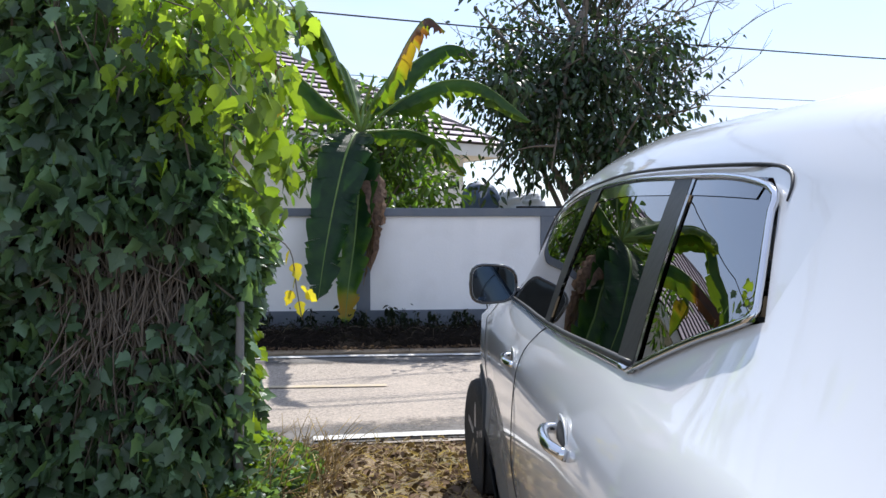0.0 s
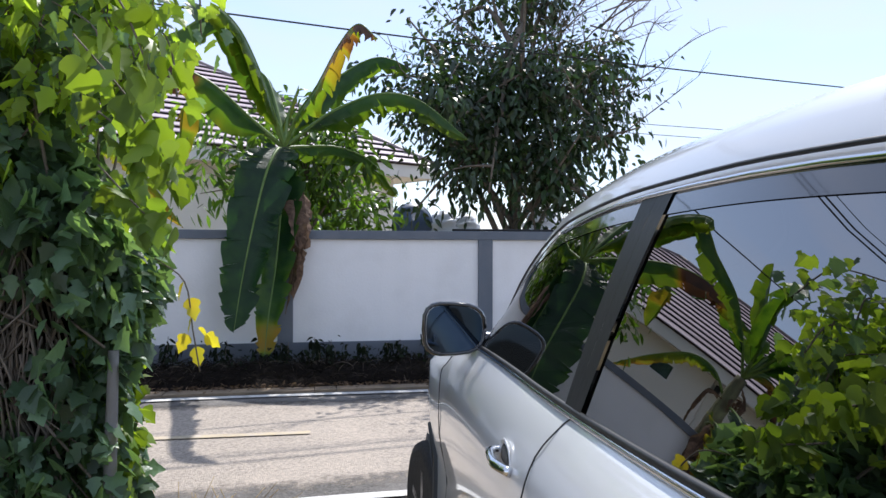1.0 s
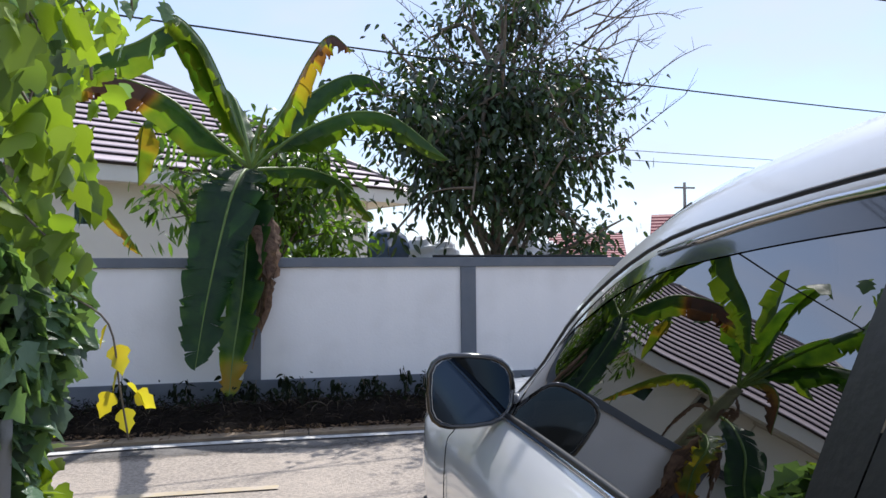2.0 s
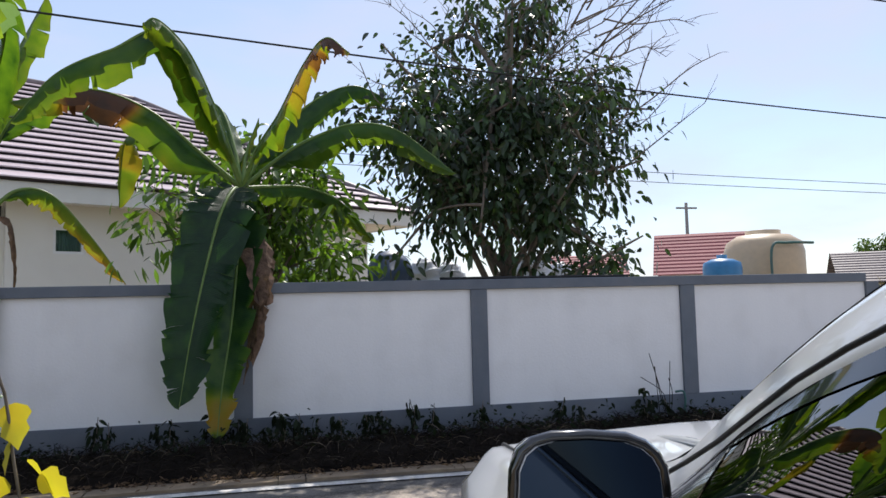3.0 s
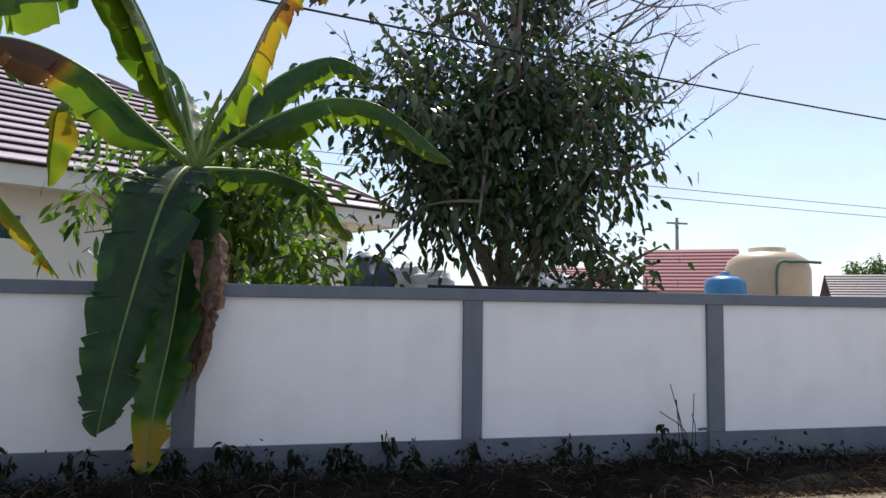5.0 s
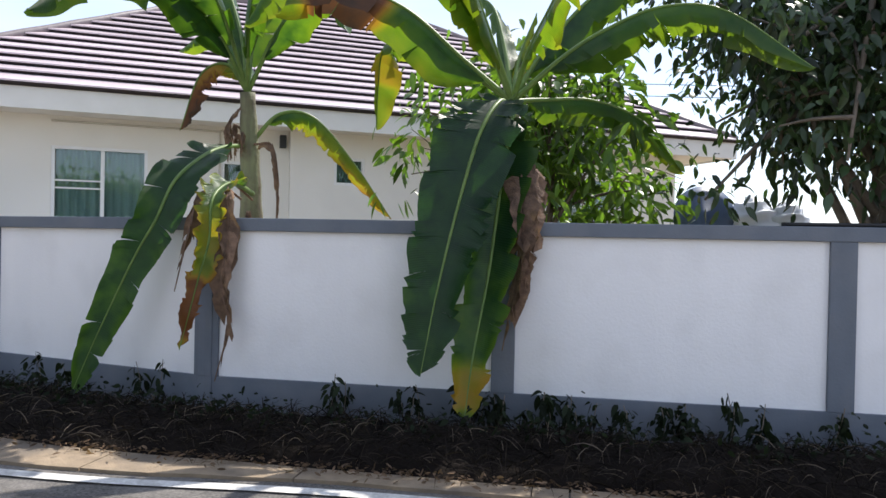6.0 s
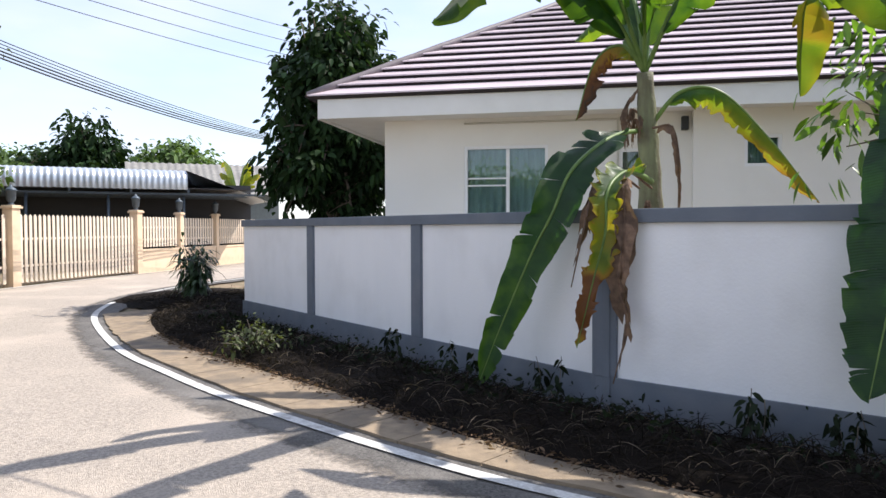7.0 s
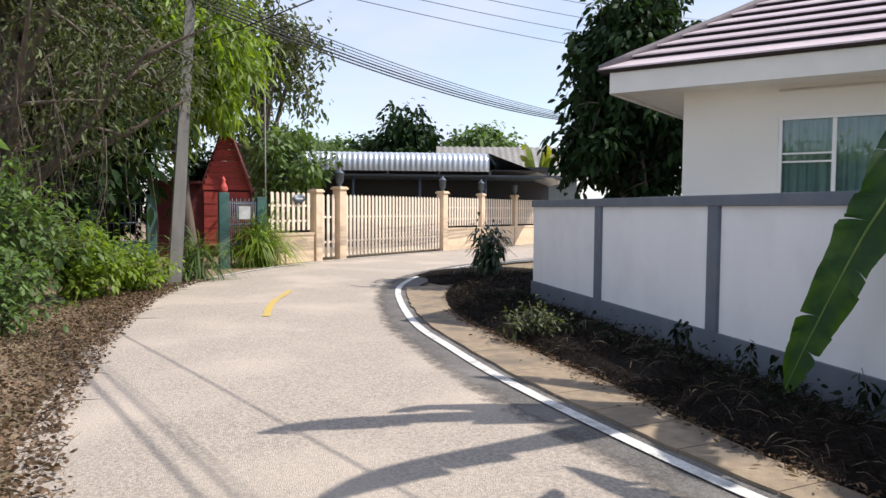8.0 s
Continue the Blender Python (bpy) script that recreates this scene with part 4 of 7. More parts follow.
b2 = thing("banana_plant", "tall banana plant with drooping torn leaves and dry rags", "banana plant", group="banana plants by the wall")
C2 = (-2.64, 0.7, 3.02)
banana_stem(b2, [(-2.75, 0.85, -0.04), (-2.7, 0.78, 1.2), (-2.66, 0.72, 2.3), C2], 0.14, 0.075)
G = lambda *ps: [C2, *ps]
banana_leaf(b2, G((-2.15, 0.62, 3.42), (-1.75, 0.52, 3.64), (-1.3, 0.38, 3.77), (-0.8, 0.2, 3.66), (-0.16, 0.0, 3.12)), 0.27, (0.03, 0.1), fold=0.75, seed=1, tears=14)
banana_leaf(b2, G((-2.35, 0.85, 3.55), (-1.85, 1.05, 4.15), (-1.25, 1.3, 4.52), (-0.71, 1.5, 4.42)), 0.27, (0.0, 0.08), fold=0.8, seed=2, tears=12)
banana_leaf(b2, G((-2.45, 0.35, 3.43), (-2.2, -0.25, 3.7), (-1.95, -0.9, 4.06), (-1.75, -1.25, 4.22), (-1.55, -1.5, 4.0)), 0.2, (0.08, 0.22), fold=0.75, seed=3, tears=16, edge=0.3, patches=((0.42, 0.62, 0.4), (0.58, 0.72, 0.62), (0.72, 1.0, 0.8)), ragged=1.3, comb=0.25)
banana_leaf(b2, G((-2.78, 0.4, 3.45), (-2.95, -0.1, 3.92), (-3.15, -0.5, 4.3), (-3.38, -0.85, 4.46), (-3.5, -0.98, 4.36)), 0.24, (0.14, 0.16), fold=0.75, seed=4, tears=12, ragged=0.8)
banana_leaf(b2, G((-2.95, 0.2, 3.75), (-3.32, -0.5, 4.45), (-3.83, -0.75, 4.16), (-4.35, -0.7, 3.9), (-4.75, -0.6, 3.45)), 0.28, (0.0, 0.1), fold=0.75, seed=5, tears=14, edge=0.2, patches=((0.5, 0.72, 0.12),), ragged=0.6)
banana_leaf(b2, G((-3.1, 0.55, 3.4), (-3.65, 0.35, 3.85), (-4.25, 0.1, 4.0), (-4.95, -0.1, 3.77)), 0.3, (0.0, 0.15), fold=0.75, seed=6, tears=8, edge=0.25, patches=((0.5, 0.88, 0.8),))
banana_leaf(b2, G((-3.1, 0.8, 3.35), (-3.6, 0.95, 3.7), (-4.0, 1.05, 3.68), (-4.1, 1.15, 3.3), (-4.13, 1.24, 2.85)), 0.24, (0.0, 0.2), fold=0.3, seed=7, tears=7, edge=0.2, patches=((0.6, 0.82, 0.4),))
banana_leaf(b2, G((-2.35, 0.95, 3.08), (-1.85, 1.25, 3.12), (-1.35, 1.55, 2.95), (-0.91, 1.8, 2.45)), 0.2, (0.02, 0.15), fold=0.85, seed=8, tears=8)
banana_leaf(b2, G((-2.75, 1.0, 3.6), (-2.9, 1.3, 4.1), (-3.1, 1.6, 4.35)), 0.15, (0.05, 0.1), seed=9, tears=4)
banana_leaf(b2, G((-2.6, 0.95, 3.5), (-2.45, 1.15, 4.0)), 0.08, (0.2, 0.2), seed=10, tears=1)
banana_leaf(b2, [(-2.66, 0.7, 2.95), (-2.72, 0.35, 2.95), (-2.85, 0.0, 2.6), (-3.0, -0.25, 1.9), (-3.12, -0.45, 1.2), (-3.2, -0.6, 0.6)], 0.31, (-0.15, -0.06), side=(1, 0, 0), fold=0.25, seed=11, tears=26, edge=0.1, ragged=0.35, comb=0.14)
banana_leaf(b2, [(-2.62, 0.7, 2.9), (-2.62, 0.4, 2.75), (-2.66, 0.1, 2.2), (-2.72, -0.2, 1.4), (-2.8, -0.45, 0.75), (-2.84, -0.6, 0.26)], 0.25, (-0.1, 0.08), side=(1, 0.1, 0), fold=0.5, seed=12, tears=20, edge=0.16, patches=((0.8, 1.0, 0.42),), ragged=0.6, comb=0.25)
dead_leaf(b2, [(-2.58, 0.6, 2.7), (-2.5, 0.2, 2.45), (-2.47, -0.06, 1.95), (-2.5, -0.1, 1.4), (-2.6, -0.12, 0.75)], 0.2, 21)
dead_leaf(b2, [(-2.55, 0.6, 2.6), (-2.42, 0.25, 2.3), (-2.38, -0.05, 1.8), (-2.42, -0.12, 1.3)], 0.17, 22)
dead_leaf(b2, [(-2.56, 0.6, 2.6), (-2.48, 0.2, 2.35), (-2.44, -0.05, 1.9), (-2.47, -0.11, 1.45), (-2.52, -0.12, 1.0)], 0.18, 23)

b1 = thing("banana_plant", "banana plant with a yellowed and a withered leaf over the wall", "banana plant", group="banana plants by the wall")
C1 = (-5.8, 1.62, 3.35)
banana_stem(b1, [(-5.78, 1.8, -0.04), (-5.77, 1.74, 1.5), (-5.78, 1.68, 2.5), C1], 0.17, 0.085)
G = lambda *ps: [C1, *ps]
banana_leaf(b1, G((-5.95, 1.1, 3.95), (-6.2, 0.5, 4.3), (-6.45, -0.2, 4.2), (-6.64, -0.85, 3.55)), 0.3, (-0.06, 0.05), fold=0.8, seed=31, tears=12)
banana_leaf(b1, [(-5.83, 1.6, 2.73), (-5.81, 1.15, 2.66), (-5.76, 0.6, 2.5), (-5.79, 0.1, 2.2), (-5.87, -0.1, 1.8), (-6.03, -0.18, 1.45), (-6.3, -0.3, 0.76), (-6.48, -0.4, 0.23)], 0.2, (-0.15, 0.02), side=(0.86, 0.5, 0.1), fold=0.2, seed=32, tears=16, edge=0.1, ragged=0.4, comb=0.07)
banana_leaf(b1, [(-5.66, 1.5, 2.17), (-5.46, 0.8, 2.2), (-5.36, 0.3, 2.18), (-5.31, -0.08, 2.0), (-5.3, -0.14, 1.64), (-5.38, -0.18, 1.27), (-5.53, -0.22, 0.63)], 0.15, (0.0, 0.36), side=(0.86, 0.5, 0), fold=0.45, seed=33, tears=14, edge=0.5, patches=((0.5, 0.8, 0.33), (0.8, 1.0, 0.65)), ragged=1.8, comb=0.4)
dead_leaf(b1, [(-5.66, 1.5, 2.1), (-5.4, 0.5, 2.2), (-5.2, 0.0, 2.05), (-5.14, -0.1, 1.64), (-5.19, -0.12, 1.23), (-5.11, -0.12, 0.86), (-5.21, -0.16, 0.35)], 0.13, 34)
dead_leaf(b1, [(-5.75, 1.4, 2.1), (-5.55, 0.5, 2.2), (-5.5, 0.0, 2.0), (-5.58, -0.08, 1.53), (-5.66, -0.1, 1.15)], 0.1, 35)
dead_leaf(b1, [(-5.7, 1.6, 2.75), (-5.48, 1.62, 2.72), (-5.42, 1.62, 2.2), (-5.42, 1.62, 1.86)], 0.05, 36)
banana_leaf(b1, [(-5.75, 1.68, 2.8), (-5.45, 1.75, 3.12), (-5.1, 1.95, 3.1), (-4.7, 2.25, 2.6), (-4.29, 2.5, 1.95)], 0.18, (0.0, 0.35), fold=0.8, seed=37, tears=8, edge=0.35, ragged=1)
banana_leaf(b1, G((-6.0, 1.5, 3.65), (-6.25, 1.35, 3.5), (-6.4, 1.2, 2.85)), 0.16, (0.2, 0.75), fold=0.9, seed=38, tears=6, edge=0.35, ragged=1)
banana_leaf(b1, G((-5.75, 1.7, 4.1), (-5.45, 1.7, 4.9), (-5.1, 1.6, 5.6)), 0.25, (0.05, 0.1), fold=0.5, seed=39, tears=6)
banana_leaf(b1, G((-5.6, 1.2, 4.0), (-5.2, 0.5, 4.7), (-4.95, -0.4, 4.95), (-4.78, -1.2, 4.55)), 0.26, (0.0, 0.1), fold=0.7, seed=40, tears=10)
banana_leaf(b1, G((-5.85, 1.0, 4.2), (-5.95, 0.2, 4.9), (-6.0, -0.5, 5.2), (-6.12, -1.15, 4.7)), 0.26, (0.0, 0.1), fold=0.7, seed=45, tears=10)
banana_leaf(b1, G((-5.95, 1.7, 4.1), (-6.3, 1.8, 4.9), (-6.8, 1.7, 5.5)), 0.25, (0.0, 0.1), fold=0.5, seed=41, tears=6)
banana_leaf(b1, G((-5.4, 1.5, 4.0), (-4.95, 1.2, 4.3), (-4.5, 0.8, 4.15), (-4.25, 0.5, 3.7)), 0.26, (0.0, 0.1), fold=0.6, seed=42, tears=6)
banana_leaf(b1, G((-6.0, 1.9, 3.8), (-6.6, 2.3, 4.3), (-7.2, 2.5, 4.1)), 0.22, (0.0, 0.1), fold=0.6, seed=43, tears=6)
dead_leaf(b1, [(-5.85, 1.6, 3.2), (-5.95, 1.5, 2.95), (-5.93, 1.48, 2.55)], 0.09, 44)


# ---- trees and shrubs ----
def tree(name, label, base, height, spread, crown_lo, leaf_mat, shape, leaf_len, count, seed, trunk_r=0.1, limbs=9, lean=(0, 0), twigs=0, outer=0.55, droop=0.5, category="tree", squash=1.0, clump=0.35, skirt=0.0):
    """A tapered trunk, forking limbs and a crown of single leaves in clumps along the branches."""
    rng = random.Random(seed)
    nrg = np.random.default_rng(seed)
    root = thing(name, label, category)
    b = Vector(base)
    top = b + Vector((lean[0], lean[1], height * 0.86))
    trunk = smooth_path([b - Vector((0, 0, 0.06)), b.lerp(top, 0.35) + Vector((rng.uniform(-1, 1), rng.uniform(-1, 1), 0)) * trunk_r * 1.5, b.lerp(top, 0.7), top], 16)
    tube("trunk", trunk, [trunk_r * (1 - 0.85 * i / 16) + 0.006 for i in range(17)], M["bark"], root, sides=9)
    centre = b + Vector((lean[0] * 0.7, lean[1] * 0.7, (crown_lo + height) / 2))
    half = (height - crown_lo) / 2
    tips, limb_parts = [], []
    for k in range(limbs):
        f = rng.uniform(0.22, 0.95)
        p = trunk[int(f * 16)]
        a = 2.4 * k + rng.uniform(-0.5, 0.5)
        zt = rng.uniform(-0.75, 0.95)
        ring = math.sqrt(max(0.05, 1 - zt * zt)) * rng.uniform(0.75, 1.05)
        ring = max(ring, skirt) if zt < 0.1 else ring
        tip = centre + Vector((math.cos(a) * spread * ring, math.sin(a) * spread * ring * squash, zt * half))
        mid = p.lerp(tip, 0.5) + Vector((0, 0, 0.12 * height * rng.uniform(-0.2, 0.6)))
        path = smooth_path([p, mid, tip], 10)
        limb_parts.append(tube_data(path, [trunk_r * 0.42 * (1 - 0.85 * i / 10) + 0.004 for i in range(11)], 5))
        tips.append(path)
        for j in range(4):
            q = path[rng.randint(3, 9)]
            d = Vector((rng.uniform(-1, 1), rng.uniform(-1, 1) * squash, rng.uniform(-0.5, 0.9))).normalized() * spread * rng.uniform(0.25, 0.5)
            sub = smooth_path([q, q + d * 0.5 + Vector((0, 0, 0.03)), q + d], 6)
            limb_parts.append(tube_data(sub, [trunk_r * 0.15 * (1 - 0.8 * i / 6) + 0.003 for i in range(7)], 4))
            tips.append(sub)
    for k in range(twigs):
        way = rng.choice((1, 1, 1, -1, 0.3))
        a = rng.uniform(-0.5, 1.1)
        q = centre + Vector((way * math.cos(a) * spread * rng.uniform(0.1, 0.85), rng.uniform(-0.4, 0.4) * spread, half * rng.uniform(-0.25, 0.75)))
        d = Vector((way * math.cos(a) * rng.uniform(0.2, 1.2), rng.uniform(-0.5, 0.5), rng.uniform(0.05, 1.3))) * spread * (rng.uniform(0.5, 1.05) if way == 1 else rng.uniform(0.4, 0.8))
        bow = Vector((rng.uniform(-0.12, 0.12), rng.uniform(-0.1, 0.1), rng.uniform(-0.12, 0.16)))
        sub = smooth_path([q, q + d * 0.35 - bow * 0.6, q + d * 0.7 + bow, q + d], 10)
        limb_parts.append(tube_data(sub, [0.013 * (1 - 0.8 * i / 10) + 0.003 for i in range(11)], 4))
        for j in range(9):
            s = sub[rng.randint(3, 10)]
            out = d.normalized() * 0.7 + Vector((rng.uniform(-1, 1), rng.uniform(-1, 1), rng.uniform(-0.5, 0.9)))
            e = s + out * rng.uniform(0.1, 0.36)
            limb_parts.append(tube_data([s, s.lerp(e, 0.5) + Vector((0, 0, rng.uniform(-0.02, 0.03))), e], [0.005, 0.004, 0.0025], 4))
    mesh_object("branchwork", *join_data(limb_parts), M["bark"] if not twigs else M["twig"], root, smooth=True)
    pts, ways = [], []
    while len(pts) < count:
        path = tips[rng.randrange(len(tips))]
        q = path[rng.randint(int(len(path) * outer), len(path) - 1)]
        for _ in range(rng.randint(5, 11)):
            o = Vector(np.clip(nrg.normal(size=3), -1.5, 1.5)) * clump * spread * 0.45
            pts.append(q + o)
            ways.append(o.normalized() * 0.8 + Vector((rng.uniform(-1, 1), rng.uniform(-1, 1), rng.uniform(-1.1, 0.5))))
    leaf_cloud("crown", [tuple(p) for p in pts], [tuple(w) for w in ways], nrg.uniform(0.65, 1.15, len(pts)) * leaf_len, shape, leaf_mat, root, droop=droop, seed=seed)
    return root


tree("tree", "dark-leaved garden tree with bare twigs behind the wall", (1.2, 1.95, 0), 7.0, 2.1, 1.25, M["leaf_tree"], "oval", 0.135, 11500, 3, trunk_r=0.14, limbs=26, twigs=95, squash=0.8, clump=0.26, outer=0.35, skirt=0.95)
tree("mango_shrub", "young mango tree with long drooping leaves behind the wall", (-2.3, 2.3, 0), 4.0, 1.75, 1.3, M["leaf_mango"], "mango", 0.22, 2300, 8, trunk_r=0.05, limbs=14, droop=0.35, squash=0.55, clump=0.3)
tree("tree", "dense dark evergreen tree beside the house", (-15.15, 5.2, 0), 7.2, 1.4, 0.4, M["leaf_dark"], "oval", 0.22, 17000, 12, trunk_r=0.14, limbs=60, clump=0.3, outer=0.3, skirt=0.95)


# ---- driveway ----
def drive_z(x, y):
    f = min(1.0, max(0.0, (-5.25 - y) / 1.6)) * min(1.0, max(0.0, (x + 8.0) / 3.0)) * min(1.0, max(0.0, (7.5 - x) / 3.0))
    return -0.012 + 0.14 * f * f * (3 - 2 * f) + 0.02 * noise.noise(Vector((x * 1.3, y * 1.3, 2.0)))


gv, gf = [], []
NX, NY = 64, 56
for j in range(NY + 1):
    for i in range(NX + 1):
        x, y = -8.4 + 16.4 * i / NX, -5.22 - 13.0 * j / NY
        gv.append((x, y, drive_z(x, y)))
for j in range(NY):
    for i in range(NX):
        a = j * (NX + 1) + i
        gf.append((a, a + NX + 1, a + NX + 2, a + 1))
tagged(mesh_object("driveway", gv, gf, M["earth"], smooth=True), "bare earth driveway with dry grass and leaf litter", "ground", kind="structure")

# ---- the parked car ----
CAR = Matrix.Translation((-1.09, -8.3, 0.12)) @ Matrix.Rotation(radians(-5.4), 4, "Z")
car = thing("car", "white sport utility car with dark tinted windows, parked", "car")
car.matrix_world = CAR
STATIONS = [  # y, half-width, belt height, top height, roof half-width
    (2.50, 0.50, 0.66, 0.69, 0.40), (2.45, 0.62, 0.80, 0.83, 0.48), (2.32, 0.73, 0.93, 0.96, 0.56), (2.05, 0.82, 1.02, 1.05, 0.62), (1.6, 0.875, 1.07, 1.10, 0.66),
    (1.25, 0.875, 1.10, 1.125, 0.66), (1.05, 0.87, 1.125, 1.16, 0.65), (0.58, 0.87, 1.15, 1.48, 0.62), (0.16, 0.87, 1.165, 1.638, 0.605), (-0.3, 0.87, 1.175, 1.682, 0.60),
    (-0.8, 0.875, 1.205, 1.69, 0.60), (-1.35, 0.88, 1.25, 1.662, 0.60), (-1.75, 0.88, 1.27, 1.625, 0.59), (-2.2, 0.86, 1.24, 1.52, 0.56), (-2.45, 0.79, 1.05, 1.15, 0.5), (-2.55, 0.68, 0.85, 0.9, 0.45)]
S_Y = [s[0] for s in STATIONS][::-1]
SOFT = np.linspace(-0.16, 0.16, 9)  # rounds the body between stations


def section(y):
    """Half of the car's outline at a station: (half-width, height) from sill to roof centre."""
    w, belt, top, wr = (float(np.mean(np.interp(y + SOFT, S_Y, [s[k] for s in STATIONS][::-1]))) for k in (1, 2, 3, 4))
    green = max(0.0, min(1.0, (top - belt) / 0.12))
    flare = 0.02 * (math.exp(-((y - 1.6) / 0.3) ** 2) + 0.3 * math.exp(-((y + 2.0) / 0.3) ** 2))
    low = min(0.24, belt * 0.5)
    return [(w - 0.12, low), (w - 0.05 + flare, low + 0.06), (w - 0.015 + flare, min(0.45, belt * 0.66)), (w - 0.03 + flare * 0.5, min(0.62, belt * 0.75)),
            (w + flare * 0.3, min(0.80, belt * 0.84)), (w - 0.005, belt - 0.17 * (0.4 + 0.6 * green)), (w - 0.03, belt - 0.07), (w - 0.075, belt - 0.015), (w - 0.10, belt + 0.004),
            (wr + 0.045, max(belt + 0.01, top - 0.13 * green)), (wr + 0.025, top - 0.075 * green), (wr - 0.028, top - 0.035 * green), (wr * 0.62, top + 0.008), (wr * 0.25, top + 0.02), (0.0, top + 0.022)]


BAND = 8  # the glass band lies between points 8 and 9 of a section
GLASS = (0.98, 2.50 - 5.05 * 99 / 120)  # side glass from the windscreen pillar to the rear pillar
ys = [2.50 - 5.05 * i / 120 for i in range(121)]
bv, bf = [], []
per = len(section(0))
rise = lambda y: max(0.0, min(1.0, (-1.37 - y) / 0.29)) * 0.40  # lower edge of the quarter window
sweep = lambda y: 1.0 - 0.6 * max(0.0, min(1.0, (-1.52 - y) / 0.145))  # its rear edge
for sx in (-1, 1):
    for y in ys:
        bv += [(sx * w, y, z) for w, z in section(y)]
for sx in (-1, 1):
    o = 0 if sx < 0 else len(ys) * per
    for i in range(len(ys) - 1):
        ym = (ys[i] + ys[i + 1]) / 2
        for k in range(per - 1):
            if k == BAND and GLASS[1] < ym < GLASS[0]:
                if ym > -1.33:
                    continue
                a, b = o + i * per + k, o + (i + 1) * per + k
                rim = []
                for q, y in ((a, ys[i]), (b, ys[i + 1])):
                    lo, hi = Vector(bv[q]), Vector(bv[q + 1])
                    rim.append([len(bv), len(bv) + 1])
                    bv += [tuple(lo.lerp(hi, rise(y))), tuple(lo.lerp(hi, max(rise(y), sweep(y))))]
                for q in ((a, rim[0][0], rim[1][0], b), (rim[0][1], a + 1, b + 1, rim[1][1])):
                    bf.append(q if sx > 0 else q[::-1])
                continue
            if k >= 11 and 0.17 < ym < 1.03:
                continue
            a = o + i * per + k
            q = (a, a + 1, a + per + 1, a + per)
            bf.append(q if sx > 0 else q[::-1])
    bf.append(tuple(o + k for k in range(per)))
    bf.append(tuple(o + (len(ys) - 1) * per + k for k in range(per)))
bm = bmesh.new()
bm_verts = [bm.verts.new(q) for q in bv]
for q in bf:
    bm.faces.new([bm_verts[i] for i in q])
bmesh.ops.remove_doubles(bm, verts=bm.verts, dist=0.0003)
body = part("body", bm, M["car_white"], car, smooth=True)


def side_patch(name, y0, y1, material, lo=0.0, hi=1.0, out=0.004, both=True, label="", steps=14, skew0=0.0, skew1=0.0, crop=None, cap=None, bulge=0.006):
    """A patch over the glass band between two stations; skew leans its ends; crop lifts its lower edge."""
    for sx in (-1, 1) if both else (-1,):
        v, f = [], []
        for i in range(steps + 1):
            for j in range(7):
                g = lo + (hi - lo) * j / 6
                y = (y0 + skew0 * g) + ((y1 + skew1 * g) - (y0 + skew0 * g)) * i / steps
                s = section(y)
                g0 = lo if crop is None else max(lo, crop(y))
                g1 = hi if cap is None else min(hi, cap(y))
                gg = g0 + (g1 - g0) * j / 6
                a, b = s[BAND], s[BAND + 1]
                bow = bulge * math.sin(math.pi * gg)
                v.append((sx * (a[0] + (b[0] - a[0]) * gg + out + bow), y, a[1] + (b[1] - a[1]) * gg))
        for i in range(steps):
            for j in range(6):
                a = i * 7 + j
                q = (a, a + 1, a + 8, a + 7)
                f.append(q if sx > 0 else q[::-1])
        mesh_object(name, v, f, material, car, label, smooth=True)


side_patch("front_window", 0.66, -0.37, M["car_glass"], 0.03, 0.95, label="dark tinted front side window", skew0=0.0, skew1=-0.05, steps=30)
side_patch("rear_window", -0.47, -1.29, M["car_glass"], 0.03, 0.95, label="dark tinted rear side window", skew0=-0.08, skew1=0.14)
side_patch("quarter_window", -1.40, -1.664, M["car_glass"], 0.0, 0.97, label="dark tinted quarter window", skew0=0.15, crop=rise, cap=sweep)
side_patch("pillar", -0.37, -0.42, M["black"], 0.0, 1.0, out=0.008, skew0=-0.05, skew1=-0.065, label="black door pillar")
side_patch("pillar", -0.423, -0.47, M["black"], 0.0, 1.0, out=0.009, skew0=-0.066, skew1=-0.08, label="black door pillar")
side_patch("pillar", -1.29, -1.385, M["black"], 0.0, 1.0, out=0.008, skew0=0.14, skew1=0.15, label="black door pillar")
side_patch("pillar", -1.388, -1.40, M["gloss_black"], 0.0, 1.0, out=0.008, skew0=0.15, skew1=0.15, label="black door edge")
side_patch("window_surround", 0.93, -1.5, M["gloss_black"], 0.9, 1.0, out=0.006, label="black window surround", steps=60)
side_patch("mirror_base", 0.96, 0.66, M["gloss_black"], 0.0, 0.96, out=0.006, label="black mirror base panel")


def rail(name, pts, r, material, label="", sides=6):
    for sx in (-1, 1):
        tube(name, smooth_path([(sx * x, y, z) for x, y, z in pts], 40), r, material, car, label, sides=sides)


def along_belt(y0, y1, dz, out):
    return [(section(y)[BAND][0] + out, y, section(y)[BAND][1] + dz) for y in np.linspace(y0, y1, 9)]


